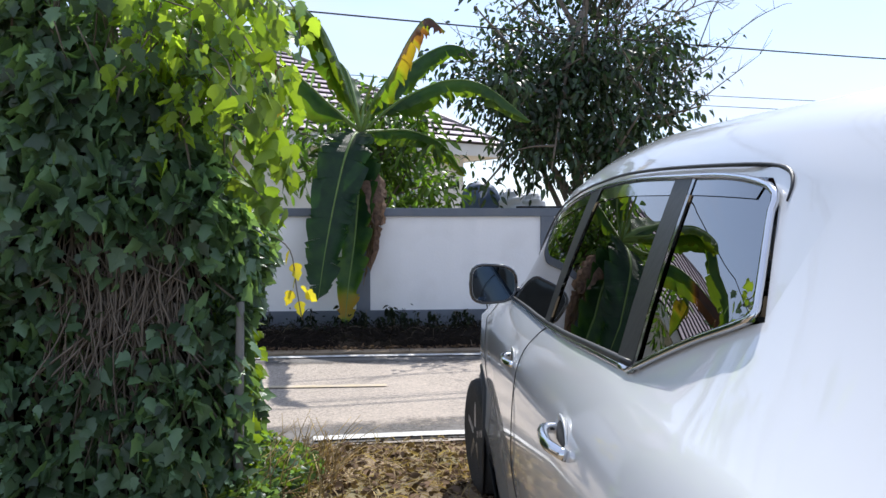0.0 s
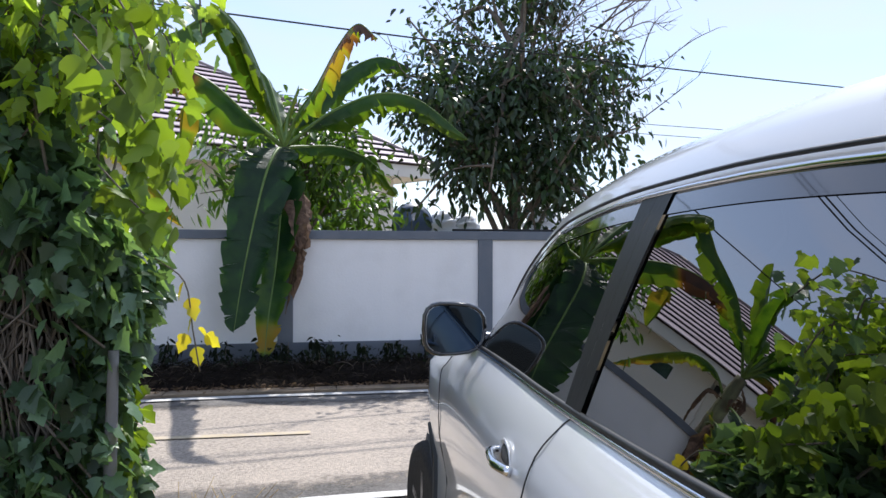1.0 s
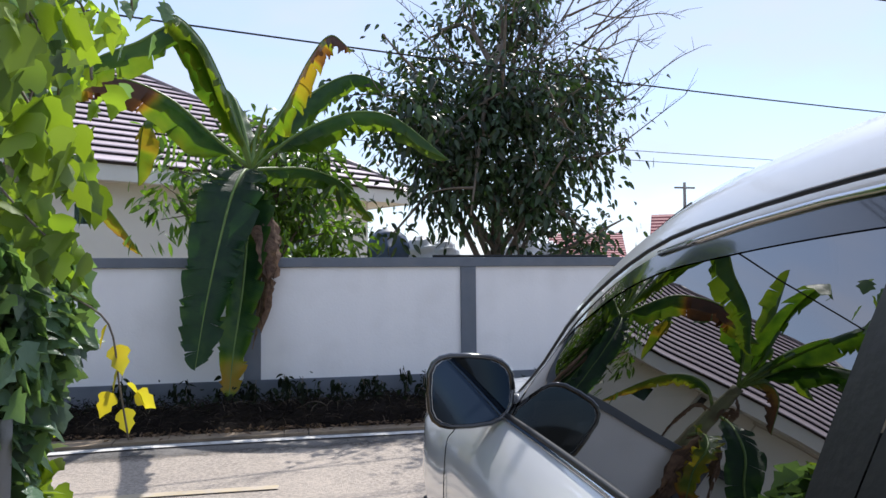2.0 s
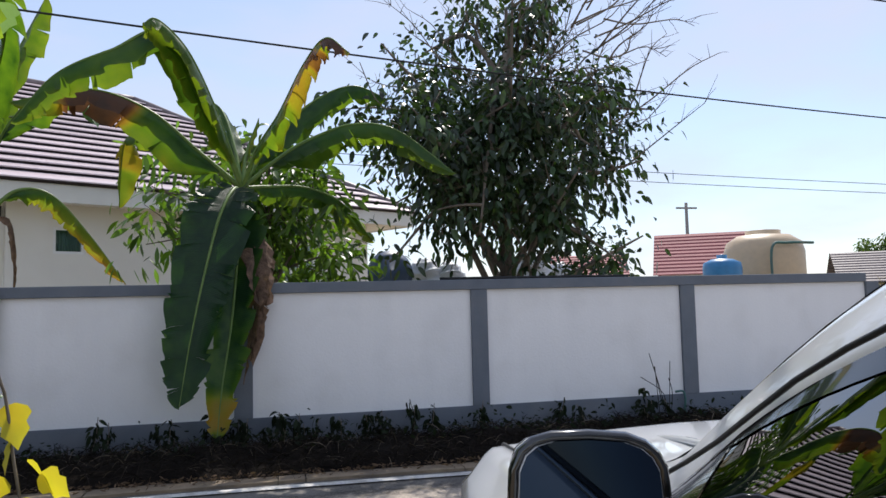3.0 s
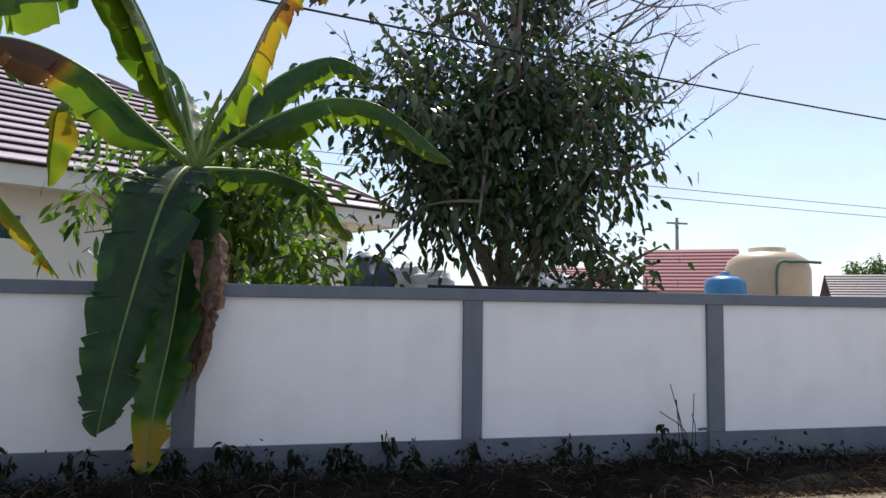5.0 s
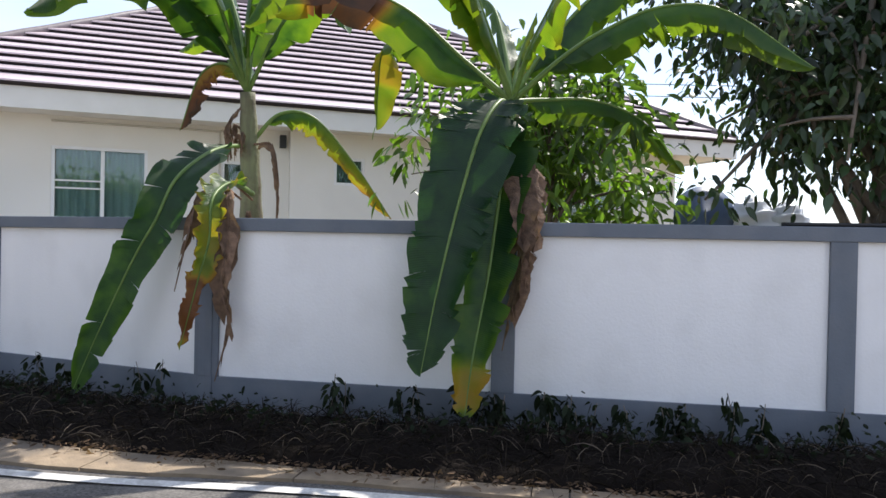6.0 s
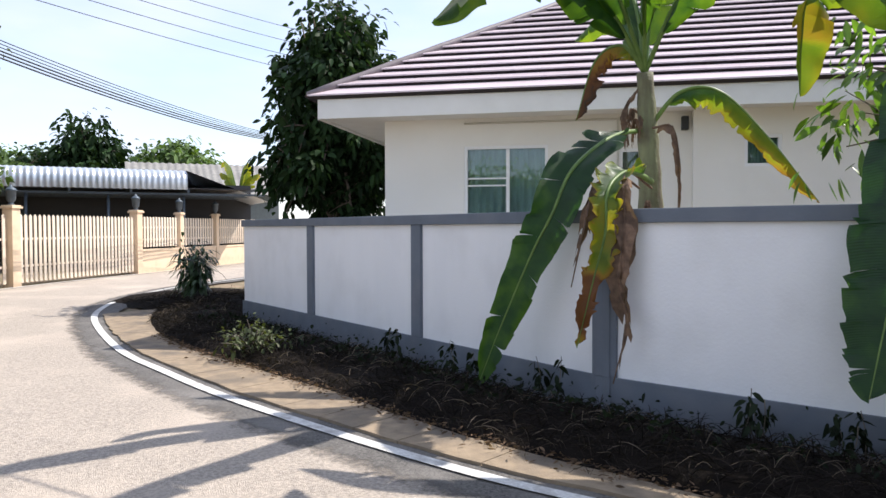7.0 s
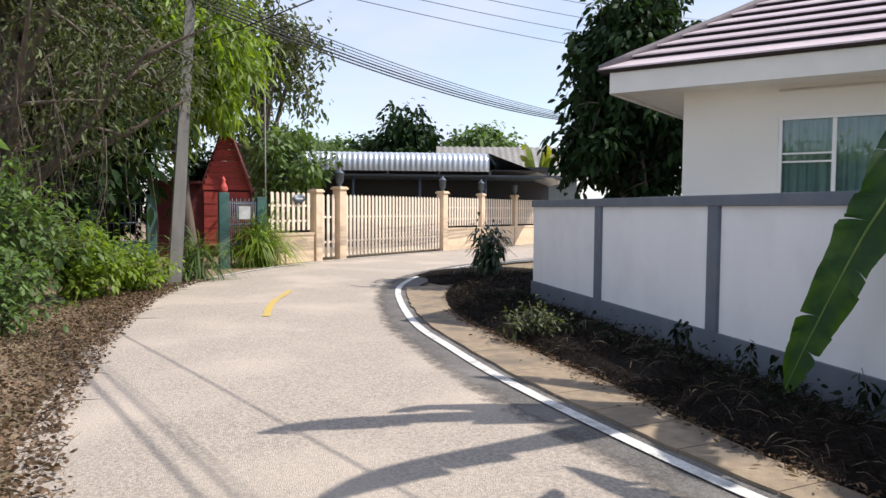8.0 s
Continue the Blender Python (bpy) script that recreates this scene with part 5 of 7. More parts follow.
belt_pts = along_belt(0.98, -1.37, 0.0, 0.006)
ring_pts = []
for y, g in ((-1.37, 0.0), (-1.46, 0.12), (-1.55, 0.25), (-1.63, 0.365), (-1.652, 0.425), (-1.638, 0.5), (-1.6, 0.66), (-1.56, 0.83), (-1.53, 0.95), (-1.4, 1.0), (-1.2, 1.0), (-0.8, 1.0), (-0.3, 1.0), (0.1, 1.0)):
    s = section(y)
    ring_pts.append((s[BAND][0] + (s[BAND + 1][0] - s[BAND][0]) * g + 0.008, y, s[BAND][1] + (s[BAND + 1][1] - s[BAND][1]) * g))
rail("belt_seal", [(x - 0.003, y, z + 0.009) for x, y, z in belt_pts], 0.006, M["black"], "black rubber window seal")
rail("belt_moulding", belt_pts, 0.006, M["chrome"], "bright chrome belt moulding")
rail("quarter_moulding", ring_pts, 0.005, M["chrome"], "chrome moulding round the quarter window")
gutter = [(section(y)[9][0] + 0.004, y, section(y)[9][1] + 0.016) for y in np.linspace(0.95, -1.4, 12)]
for y, g in ((-1.48, 1.06), (-1.53, 1.04), (-1.555, 0.98), (-1.565, 0.9)):
    a, b = section(y)[8], section(y)[9]
    gutter.append((a[0] + (b[0] - a[0]) * g + 0.0015, y, a[1] + (b[1] - a[1]) * g))
rail("roof_moulding", gutter, [0.0035] * 34 + [0.0035 - 0.0004 * i for i in range(7)], M["black"], "black roof gutter moulding")
# windscreen
wv, wf = [], []
for i in range(13):
    y = 1.04 - 0.88 * i / 12
    s = section(y)
    for j in range(13):
        f = -1 + 2 * j / 12
        wv.append((f * s[11][0], y, float(np.interp(abs(f) * s[11][0], [p[0] for p in s[:10:-1]], [p[1] for p in s[:10:-1]])) + 0.002))
for i in range(12):
    for j in range(12):
        a = i * 13 + j
        wf.append((a, a + 1, a + 14, a + 13))
mesh_object("windscreen", wv, wf, M["car_glass"], car, "dark tinted windscreen", smooth=True)
# interior
box("cabin_floor", (-0.76, -2.2, 0.3), (0.76, 0.9, 0.36), M["seat"], car)
box("dashboard", (-0.74, 0.5, 0.36), (0.74, 0.84, 1.06), M["seat"], car, bevel=0.05)
for x in (-0.38, 0.38):
    box("seat", (x - 0.25, -0.35, 0.36), (x + 0.25, 0.2, 0.62), M["seat"], car, bevel=0.05)
    box("seat_back", (x - 0.24, -0.45, 0.58), (x + 0.24, -0.3, 1.2), M["seat"], car, bevel=0.06)
    box("headrest", (x - 0.13, -0.47, 1.2), (x + 0.13, -0.37, 1.4), M["seat"], car, bevel=0.04)
box("rear_seat", (-0.68, -1.35, 0.36), (0.68, -1.15, 1.18), M["seat"], car, bevel=0.06)
# door gaps
for y0, y1, lean in ((-0.42, -0.4, 0.0), (-1.36, -1.4, -0.3), (1.05, 1.1, 0.0)):
    for sx in (-1, 1):
        pts = [(sx * (section(y0 + lean * f)[k][0] + 0.001), y0 + lean * f * (1 if k > 3 else 0.6), section(y0)[k][1]) for k, f in zip((8, 7, 6, 5, 4, 3, 2, 1), (0, 0.1, 0.25, 0.45, 0.6, 0.8, 0.9, 1))]
        pts = pts[4:] if y0 == -1.36 else pts
        tube("door_gap", smooth_path(pts, 26), 0.0016, M["black"], car, sides=5)
# handles in their cups
for y, zz in ((-0.21, 1.055), (-1.24, 1.115)):
    for sx in (-1, 1):
        x = np.interp(zz, [p[1] for p in section(y)[3:9]], [p[0] for p in section(y)[3:9]])
        h = new("door_handle")
        h.parent = car
        hm = Matrix.Translation((sx * (x - 0.002), y, zz)) @ Matrix.Rotation(radians(90 * sx), 4, "Y")
        lathe("cup", [(0.056, 0.0), (0.054, 0.003), (0.046, -0.01), (0.0, -0.014)], M["car_white"], h, sides=20, m=hm @ Matrix.Diagonal((0.75, 1.0, 1, 1)))
        # dark disc laid in the cup as its painted shadow
        lathe("cup_shadow", [(0.044, 0.001), (0.04, 0.003), (0.0, 0.0035)], M["cladding"], h, sides=20, m=hm @ Matrix.Diagonal((0.7, 1.0, 1, 1)))
        grip = smooth_path([(sx * (x - 0.004), y + 0.06, zz + 0.004), (sx * (x + 0.022), y + 0.045, zz + 0.006), (sx * (x + 0.026), y - 0.03, zz + 0.004), (sx * (x + 0.004), y - 0.08, zz)], 14)
        tube("grip", grip, 0.0095, M["chrome"], h, "chrome door handle", sides=8)
# mirrors
for sx in (-1, 1):
    mr = new("wing_mirror")
    mr.parent = car
    mv, mf = [], []
    ring = 20
    for d, sc in ((0.10, 0.15), (0.085, 0.6), (0.05, 0.88), (0.0, 1.0), (-0.02, 0.99), (-0.024, 0.92)):
        for k in range(ring):
            a = 2 * math.pi * k / ring
            cx = math.copysign(abs(math.cos(a)) ** 0.62, math.cos(a)) * 0.098 * sc
            cz = math.copysign(abs(math.sin(a)) ** 0.62, math.sin(a)) * 0.08 * sc * (1.0 - 0.12 * math.cos(a) * sx * -1)
            mv.append((sx * 0.855 + cx, 0.71 + d, 1.215 + cz))
    for i in range(5):
        for k in range(ring):
            a, b = i * ring + k, i * ring + (k + 1) % ring
            mf.append((a, b, b + ring, a + ring))
    mf.append(tuple(range(ring)))
    mesh_object("shell", mv, mf, M["car_white"], mr, "white mirror housing", smooth=True)
    glass = [v for v in mv[5 * ring:6 * ring]]
    mesh_object("mirror_glass", [(x, y - 0.001, z) for x, y, z in glass], [tuple(range(ring))], M["mirror_glass"], mr, "dark mirror glass")
    tube("rim", [Vector(v) for v in mv[4 * ring:5 * ring]] + [Vector(mv[4 * ring])], 0.007, M["gloss_black"], mr, sides=5)
    tube("arm", smooth_path([(sx * 0.70, 0.75, 1.165), (sx * 0.76, 0.75, 1.175), (sx * 0.81, 0.75, 1.185)], 8), [0.03, 0.03, 0.028, 0.027, 0.026, 0.026, 0.026, 0.026, 0.026], M["gloss_black"], mr, sides=10)
# wheels, with dark arch cladding
for y, steer in ((1.6, 10.0), (-2.0, 0.0)):
    for sx in (-1, 1):
        arch_x = section(y)[2][0] + 0.004
        ring_v, ring_f = [], []
        for k in range(25):
            a = math.pi * k / 24
            for r, dx in ((0.325, -0.05), (0.335, 0.012), (0.375, 0.014), (0.385, -0.012)):
                yy, zz = y + r * math.cos(a), 0.32 + r * math.sin(a)
                ring_v.append((sx * (float(np.interp(max(zz, 0.3), [p[1] for p in section(yy)[:7]], [p[0] for p in section(yy)[:7]])) + dx), yy, zz))
        for k in range(24):
            for j in range(3):
                q = (4 * k + j, 4 * k + j + 1, 4 * k + j + 5, 4 * k + j + 4)
                ring_f.append(q)
        mesh_object("arch_cladding", ring_v, ring_f, M["cladding"], car, "black plastic wheel arch", smooth=True)
        lathe("wheel_well", [(0.33, 0.0), (0.33, 0.004)], M["black"], car, m=Matrix.Translation((sx * (arch_x - 0.012), y, 0.32)) @ Matrix.Rotation(radians(90 * sx), 4, "Y"))
        wheel = new("wheel")
        wheel.parent = car
        wm = Matrix.Translation((sx * (arch_x - 0.075), y, 0.31)) @ Matrix.Rotation(radians(steer), 4, "Z") @ Matrix.Rotation(radians(90 * sx), 4, "Y")
        lathe("tyre", [(0.2, -0.1), (0.27, -0.11), (0.305, -0.1), (0.312, -0.06), (0.308, -0.055), (0.312, -0.045), (0.312, -0.005), (0.308, 0.0), (0.312, 0.005), (0.312, 0.05), (0.308, 0.055), (0.31, 0.07), (0.298, 0.098), (0.26, 0.108), (0.205, 0.1)], M["rubber"], wheel, sides=36, m=wm)
        lathe("rim", [(0.205, 0.096), (0.195, 0.1), (0.185, 0.07), (0.07, 0.06), (0.05, 0.085), (0.0, 0.09)], M["alloy"], wheel, sides=30, m=wm)
        for k in range(5):
            sm = wm @ Matrix.Rotation(2 * math.pi * k / 5, 4, "Z")
            box("spoke", (0.04, -0.025, 0.07), (0.19, 0.025, 0.1), M["alloy"], wheel, m=sm, bevel=0.006)
# lower cladding, lights, bonnet gap
for sx in (-1, 1):
    v = []
    for i in range(21):
        y = 1.14 - 2.45 * i / 20
        s = section(y)
        v += [(sx * (s[0][0] + 0.004), y, s[0][1] - 0.004), (sx * (s[1][0] + 0.012), y, s[1][1]), (sx * (s[2][0] + 0.010), y, s[2][1] - 0.05)]
    mesh_object("sill_cladding", v, [(3 * i + j, 3 * i + j + 1, 3 * i + j + 4, 3 * i + j + 3) for i in range(20) for j in range(2)], M["cladding"], car, "black plastic sill", smooth=True)
    hl = []
    for i in range(9):
        y = 2.42 - 0.45 * i / 8
        s = section(y)
        for g in (0.15, 0.55, 0.9):
            hl.append((sx * (s[4][0] + (s[6][0] - s[4][0]) * g + 0.006), y, s[4][1] + (s[6][1] - s[4][1]) * g))
    mesh_object("headlight", hl, [(3 * i + j, 3 * i + j + 1, 3 * i + j + 4, 3 * i + j + 3) for i in range(8) for j in range(2)], M["lamp_glass"], car, "clear headlight", smooth=True)
    tube("bonnet_gap", smooth_path([(sx * (section(y)[9][0] + 0.02), y, section(y)[9][1] + 0.002) for y in (1.12, 1.4, 1.75, 2.05, 2.3)], 24), 0.004, M["black"], car, sides=5)
    tube("bonnet_crease", smooth_path([(sx * 0.4, 1.14, section(1.14)[12][1] - 0.002), (sx * 0.36, 1.6, section(1.6)[12][1] - 0.002), (sx * 0.3, 2.3, section(2.3)[12][1] - 0.006)], 20), 0.009, M["car_white"], car, sides=6)
box("cowl", (-0.62, 1.02, 1.13), (0.62, 1.15, 1.148), M["black"], car, "black cowl panel")
for x in (-0.3, 0.25):
    tube("wiper", smooth_path([(x - 0.22, 1.03, 1.165), (x, 0.97, 1.21), (x + 0.3, 0.95, 1.22)], 10), 0.008, M["black"], car)

# ---- ivy-covered hedge at the driveway's edge ----
hedge = thing("hedge", "dense hedge overgrown with ivy, dry stems and hanging vines", "hedge")
rng = random.Random(77)
nrg = np.random.default_rng(77)


def hedge_surface(n, seed):
    """Points on the rough outside of the hedge block, with outward ways."""
    r = random.Random(seed)
    pts, outs = [], []
    for _ in range(n):
        z = r.uniform(0.05, 2.9)
        bulge = 0.16 * noise.noise(Vector((z * 1.3, 0, 5))) + 0.12 * math.sin(z * 1.1)
        back = 0.9 * (max(0.0, z - 1.6) / 0.9) ** 1.7  # the top corner is rounded off
        if r.random() < 0.16:  # the face towards the road
            x = r.uniform(-6.1, -3.25 - back)
            y = -5.98 + 0.12 * noise.noise(Vector((x * 1.4, z * 1.4, 6)))
            o = Vector((0.1, 1, 0.15))
        elif r.random() < 0.7:  # the face towards the yard
            x = r.uniform(-6.1, -3.02 - back)
            y = -6.85 + 0.22 * noise.noise(Vector((x * 1.4, z * 1.4, 3))) - bulge * 0.5 + max(0, x + back + 3.35) ** 2 * 2.0 + 0.25 * back
            o = Vector((0.15, -1, 0.15))
        else:  # the face along the drive
            y = r.uniform(-6.78, -6.4)
            x = -3.17 + 0.12 * noise.noise(Vector((y * 1.7, z * 1.7, 9))) + bulge * 0.25 - back
            o = Vector((1, -0.2, 0.15 + back))
        pts.append(Vector((x, y, z)))
        outs.append(o)
    return pts, outs


# the dark twiggy core
core_parts = []
for k in range(260):
    x, y = rng.uniform(-5.9, -3.45), rng.uniform(-6.62, -6.1)
    p = Vector((x, y, drive_z(x, y)))
    path = smooth_path([p, p + Vector((rng.uniform(-0.2, 0.2), rng.uniform(-0.2, 0.2), 0.9)), p + Vector((rng.uniform(-0.4, 0.4), rng.uniform(-0.3, 0.2), 1.9)), p + Vector((rng.uniform(-0.5, 0.5), rng.uniform(-0.4, 0.3), rng.uniform(2.4, 3.2)))], 10)
    core_parts.append(tube_data(path, [0.012 * (1 - 0.07 * i) for i in range(11)], 5))
mesh_object("stem_tangle", *join_data(core_parts), M["twig"], hedge, "tangle of brown woody stems", smooth=True)
# added near-black boxes stand in for the shade deep in the hedge
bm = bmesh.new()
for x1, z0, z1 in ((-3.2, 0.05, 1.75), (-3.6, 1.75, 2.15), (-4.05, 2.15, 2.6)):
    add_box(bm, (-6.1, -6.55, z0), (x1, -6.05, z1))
part("thicket", bm, M["soil"], hedge, "near-black boxes standing in for the shade inside the hedge")
# ivy leaves
pts, outs = hedge_surface(15000, 4)
keep = [i for i in range(len(pts)) if not (0.95 < pts[i].z < 1.62 and -3.85 < pts[i].x < -3.3 and pts[i].y < -6.6 and rng.random() < 0.97 * (1 - abs(pts[i].z - 1.28) / 0.5))]
pts, outs = [pts[i] for i in keep], [outs[i] for i in keep]
ways = [o * 0.45 + Vector((rng.uniform(-0.9, 0.9), rng.uniform(-0.6, 0.6), rng.uniform(-1.2, 0.15))) for o in outs]
leaf_cloud("ivy_leaves", [tuple(p + o * rng.uniform(-0.1, 0.12)) for p, o in zip(pts, outs)], [tuple(w) for w in ways], [rng.uniform(0.045, 0.105) * (1.3 if q.z > 1.6 else 1.0) for q in pts], "ivy", M["leaf_ivy"], hedge, "overlapping dark green ivy leaves", droop=0.25, seed=5)
# leaves along the edge, in a brighter green that paints the sunlight on it
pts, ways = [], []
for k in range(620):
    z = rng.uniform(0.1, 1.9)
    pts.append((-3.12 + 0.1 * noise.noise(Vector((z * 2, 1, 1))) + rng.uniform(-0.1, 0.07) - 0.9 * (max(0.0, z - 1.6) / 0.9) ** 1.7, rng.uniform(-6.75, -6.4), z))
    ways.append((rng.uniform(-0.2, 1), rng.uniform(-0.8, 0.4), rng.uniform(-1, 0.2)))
leaf_cloud("edge_leaves", pts, ways, nrg.uniform(0.05, 0.1, len(pts)), "heart", M["leaf_bright"], hedge, "vine leaves in brighter yellow-green, painted as sunlit", droop=0.25, seed=6)
# dry vine stems hanging in the bare patch
vp = []
for k in range(230):
    x = rng.uniform(-3.9, -3.3)
    z = rng.uniform(1.2, 1.75)
    p = Vector((x, -6.86 + rng.uniform(-0.05, 0.1), z))
    L = rng.uniform(0.3, 1.1)
    vp.append(tube_data(smooth_path([p, p + Vector((rng.uniform(-0.12, 0.12), rng.uniform(-0.06, 0.04), -L * 0.5)), p + Vector((rng.uniform(-0.25, 0.25), rng.uniform(-0.06, 0.06), -L))], 8), [rng.uniform(0.0025, 0.006)] * 9, 4))
mesh_object("dry_vines", *join_data(vp), M["twig"], hedge, "dry brown hanging vine stems", smooth=True)
tube("stub", smooth_path([(-3.08, -6.86, 0.1), (-3.07, -6.85, 0.7), (-3.06, -6.84, 1.2)], 10), [0.03 - 0.001 * i for i in range(11)], M["concrete"], hedge, "grey weathered post", sides=8)

# vines hanging over from above
over = thing("overhanging_vine", "vine with broad backlit green leaves hanging from above", "vine")
pts, ways, vine_parts = [], [], []
for k in range(38):
    x, y = rng.uniform(-3.5, -2.95), rng.uniform(-7.0, -6.4)
    p = Vector((x, y, rng.uniform(2.3, 2.9)))
    e = p + Vector((rng.uniform(-0.3, 0.3), rng.uniform(-0.35, 0.3), -rng.uniform(0.15, 0.5)))
    path = smooth_path([p, p.lerp(e, 0.5) + Vector((0.08, 0, 0.05)), e], 8)
    vine_parts.append(tube_data(path, 0.004, 4))
    for q in path[1:]:
        for _ in range(4):
            pts.append(tuple(q + Vector((rng.uniform(-0.12, 0.12), rng.uniform(-0.12, 0.12), rng.uniform(-0.05, 0.05)))))
            ways.append((rng.uniform(-0.7, 0.7), rng.uniform(-0.7, 0.5), rng.uniform(-1.2, 0.0)))
mesh_object("vine_tangle", *join_data(vine_parts), M["twig"], over, smooth=True)
# sun and shade among the leaves are painted: lit ones lime, dim ones ivy green
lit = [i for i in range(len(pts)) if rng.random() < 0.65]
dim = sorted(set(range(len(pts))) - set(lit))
leaf_cloud("leaves", [pts[i] for i in lit], [ways[i] for i in lit], nrg.uniform(0.04, 0.09, len(lit)), "ivy", M["leaf_ivy_lit"], over, droop=0.25, seed=9)
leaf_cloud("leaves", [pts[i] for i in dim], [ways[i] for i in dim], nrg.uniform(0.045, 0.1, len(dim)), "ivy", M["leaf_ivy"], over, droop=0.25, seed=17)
canopy_pts, canopy_ways = [], []
for k in range(3000):
    canopy_pts.append((rng.uniform(-6.4, -3.25), rng.uniform(-6.95, -5.9), 2.6 + abs(rng.gauss(0, 0.4))))
    canopy_ways.append((rng.uniform(-1, 1), rng.uniform(-1, 0.6), rng.uniform(-1.2, 0.1)))
# top and drive-side leaves get the lit colour, the rest the shaded one
sunny = [i for i, q in enumerate(canopy_pts) if q[0] > -3.7 or q[2] > 2.95]
shady = [i for i in range(len(canopy_pts)) if i not in set(sunny)]
for nm, ids, leaf_mat in (("canopy_leaves", sunny, M["leaf_ivy_lit"]), ("shaded_leaves", shady, M["leaf_ivy"])):
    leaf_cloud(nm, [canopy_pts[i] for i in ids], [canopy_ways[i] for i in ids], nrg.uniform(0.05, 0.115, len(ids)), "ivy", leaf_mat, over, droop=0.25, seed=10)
spray = [[(-3.1, -7.3, 2.6), (-2.9, -7.5, 2.35), (-2.78, -7.6, 2.1)], [(-3.1, -7.2, 2.3), (-2.88, -7.4, 2.05), (-2.75, -7.5, 1.85)], [(-3.1, -7.0, 2.1), (-2.9, -7.1, 1.95), (-2.78, -7.1, 1.85)], [(-3.2, -7.1, 2.75), (-2.95, -7.4, 2.6), (-2.8, -7.6, 2.45)], [(-3.1, -6.9, 1.9), (-2.95, -7.0, 1.75), (-2.85, -7.0, 1.65)]]
pts, ways, sp = [], [], []
for line in spray:
    path = smooth_path(line, 10)
    sp.append(tube_data(path, 0.0035, 4))
    for q in path[2:]:
        for _ in range(4):
            pts.append(tuple(q + Vector((rng.uniform(-0.07, 0.07), rng.uniform(-0.07, 0.07), rng.uniform(-0.05, 0.04)))))
            ways.append((rng.uniform(-0.6, 0.8), rng.uniform(-0.6, 0.4), rng.uniform(-1.2, 0)))
mesh_object("sprig_tangle", *join_data(sp), M["twig"], over, smooth=True)
# same brighter green, again sunlight put into the leaf colour
leaf_cloud("sprig_leaves", pts, ways, nrg.uniform(0.06, 0.11, len(pts)), "heart", M["leaf_bright"], over, "leaves in brighter yellow-green, painted as sunlit", droop=0.2, seed=13)
# a sprig of yellow leaves
yel = thing("yellow_sprig", "hanging sprig of bright yellow dying leaves", "leaves", (-0.06, 0.0, 0.05))
tube("sprig_stem", smooth_path([(-2.9, -6.6, 1.5), (-2.78, -6.6, 1.4), (-2.75, -6.58, 1.2), (-2.72, -6.58, 1.02)], 12), 0.0035, M["twig"], yel)
leaf_cloud("yellow_leaves", [(-2.76, -6.58, 1.33), (-2.75, -6.58, 1.26), (-2.73, -6.56, 1.2), (-2.77, -6.6, 1.18), (-2.7, -6.58, 1.17), (-2.74, -6.56, 1.12), (-2.78, -6.62, 1.4)],
           [(0.3, -0.2, -1), (-0.3, 0.1, -1), (0.8, -0.2, -0.7), (-0.5, 0, -0.9), (1, 0.1, -0.5), (0.2, 0.1, -1), (-0.3, -0.2, -1)], [0.08, 0.07, 0.08, 0.07, 0.07, 0.07, 0.065], "heart", M["leaf_yellow"], yel, seed=14)
# low plants spilling from the hedge's foot
spill = thing("weed_patch", "bright green weeds spilling from the foot of the hedge", "weeds", kind="stuff")
pts, ways = [], []
for k in range(2600):
    y = rng.uniform(-7.1, -5.75)
    edge = -2.72 + 0.12 * noise.noise(Vector((y * 3, 0, 0))) - 0.25 * abs(y + 6.4)
    x = edge - abs(rng.gauss(0, 0.22))
    z = drive_z(x, y) + rng.uniform(0, 1) * (0.12 + 0.5 * max(0, edge - x))
    pts.append((x, y, z))
    ways.append((rng.uniform(-0.6, 0.9), rng.uniform(-0.8, 0.6), rng.uniform(-0.3, 0.9)))
half = len(pts) // 2
leaf_cloud("weed_leaves", pts[:half], ways[:half], nrg.uniform(0.025, 0.06, half), "oval", M["leaf_bright"], spill, seed=15)
leaf_cloud("weed_leaves", pts[half:], ways[half:], nrg.uniform(0.025, 0.065, len(pts) - half), "ivy", M["leaf_ivy"], spill, seed=16)
sprigs = []
for k in range(160):
    x, y = rng.uniform(-3.3, -2.6), rng.uniform(-7.0, -5.8)
    b = Vector((x, y, drive_z(x, y)))
    e = b + Vector((rng.uniform(-0.1, 0.3), rng.uniform(-0.2, 0.2), rng.uniform(0.1, 0.35)))
    sprigs.append(tube_data([b, b.lerp(e, 0.5) + Vector((0, 0, 0.05)), e], [0.003, 0.0025, 0.0015], 4))
mesh_object("dry_sprigs", *join_data(sprigs), M["dry_straw"], spill, smooth=True)

# ---- verge between slab and wall ----
def verge_y(x):
    return float(np.interp(x, [q.x for q in verge][::-1], [q.y for q in verge][::-1]))


def wall_y(x):
    return 0.0 if x > P3[0] else (P3[0] - x) * math.tan(radians(12.6))


def verge_z(x, f):
    return 0.03 + 0.15 * math.sin(math.pi * min(1, f * 1.1)) ** 0.7 + 0.06 * noise.noise(Vector((x * 1.7, f * 3, 0)))


sv, sf = [], []
VX, VN = 150, 8
for i in range(VX + 1):
    x = 14 - 33.0 * i / VX
    y0, y1 = verge_y(x), wall_y(x) if x > -13.7 else wall_y(-13.7) + 0.8 * (-13.7 - x)
    for j in range(VN + 1):
        f = j / VN
        sv.append((x, y0 + (y1 + 0.05 - y0) * f, verge_z(x, f) - (0.05 if j == 0 else 0)))
for i in range(VX):
    for j in range(VN):
        a = i * (VN + 1) + j
        sf.append((a, a + VN + 1, a + VN + 2, a + 1))
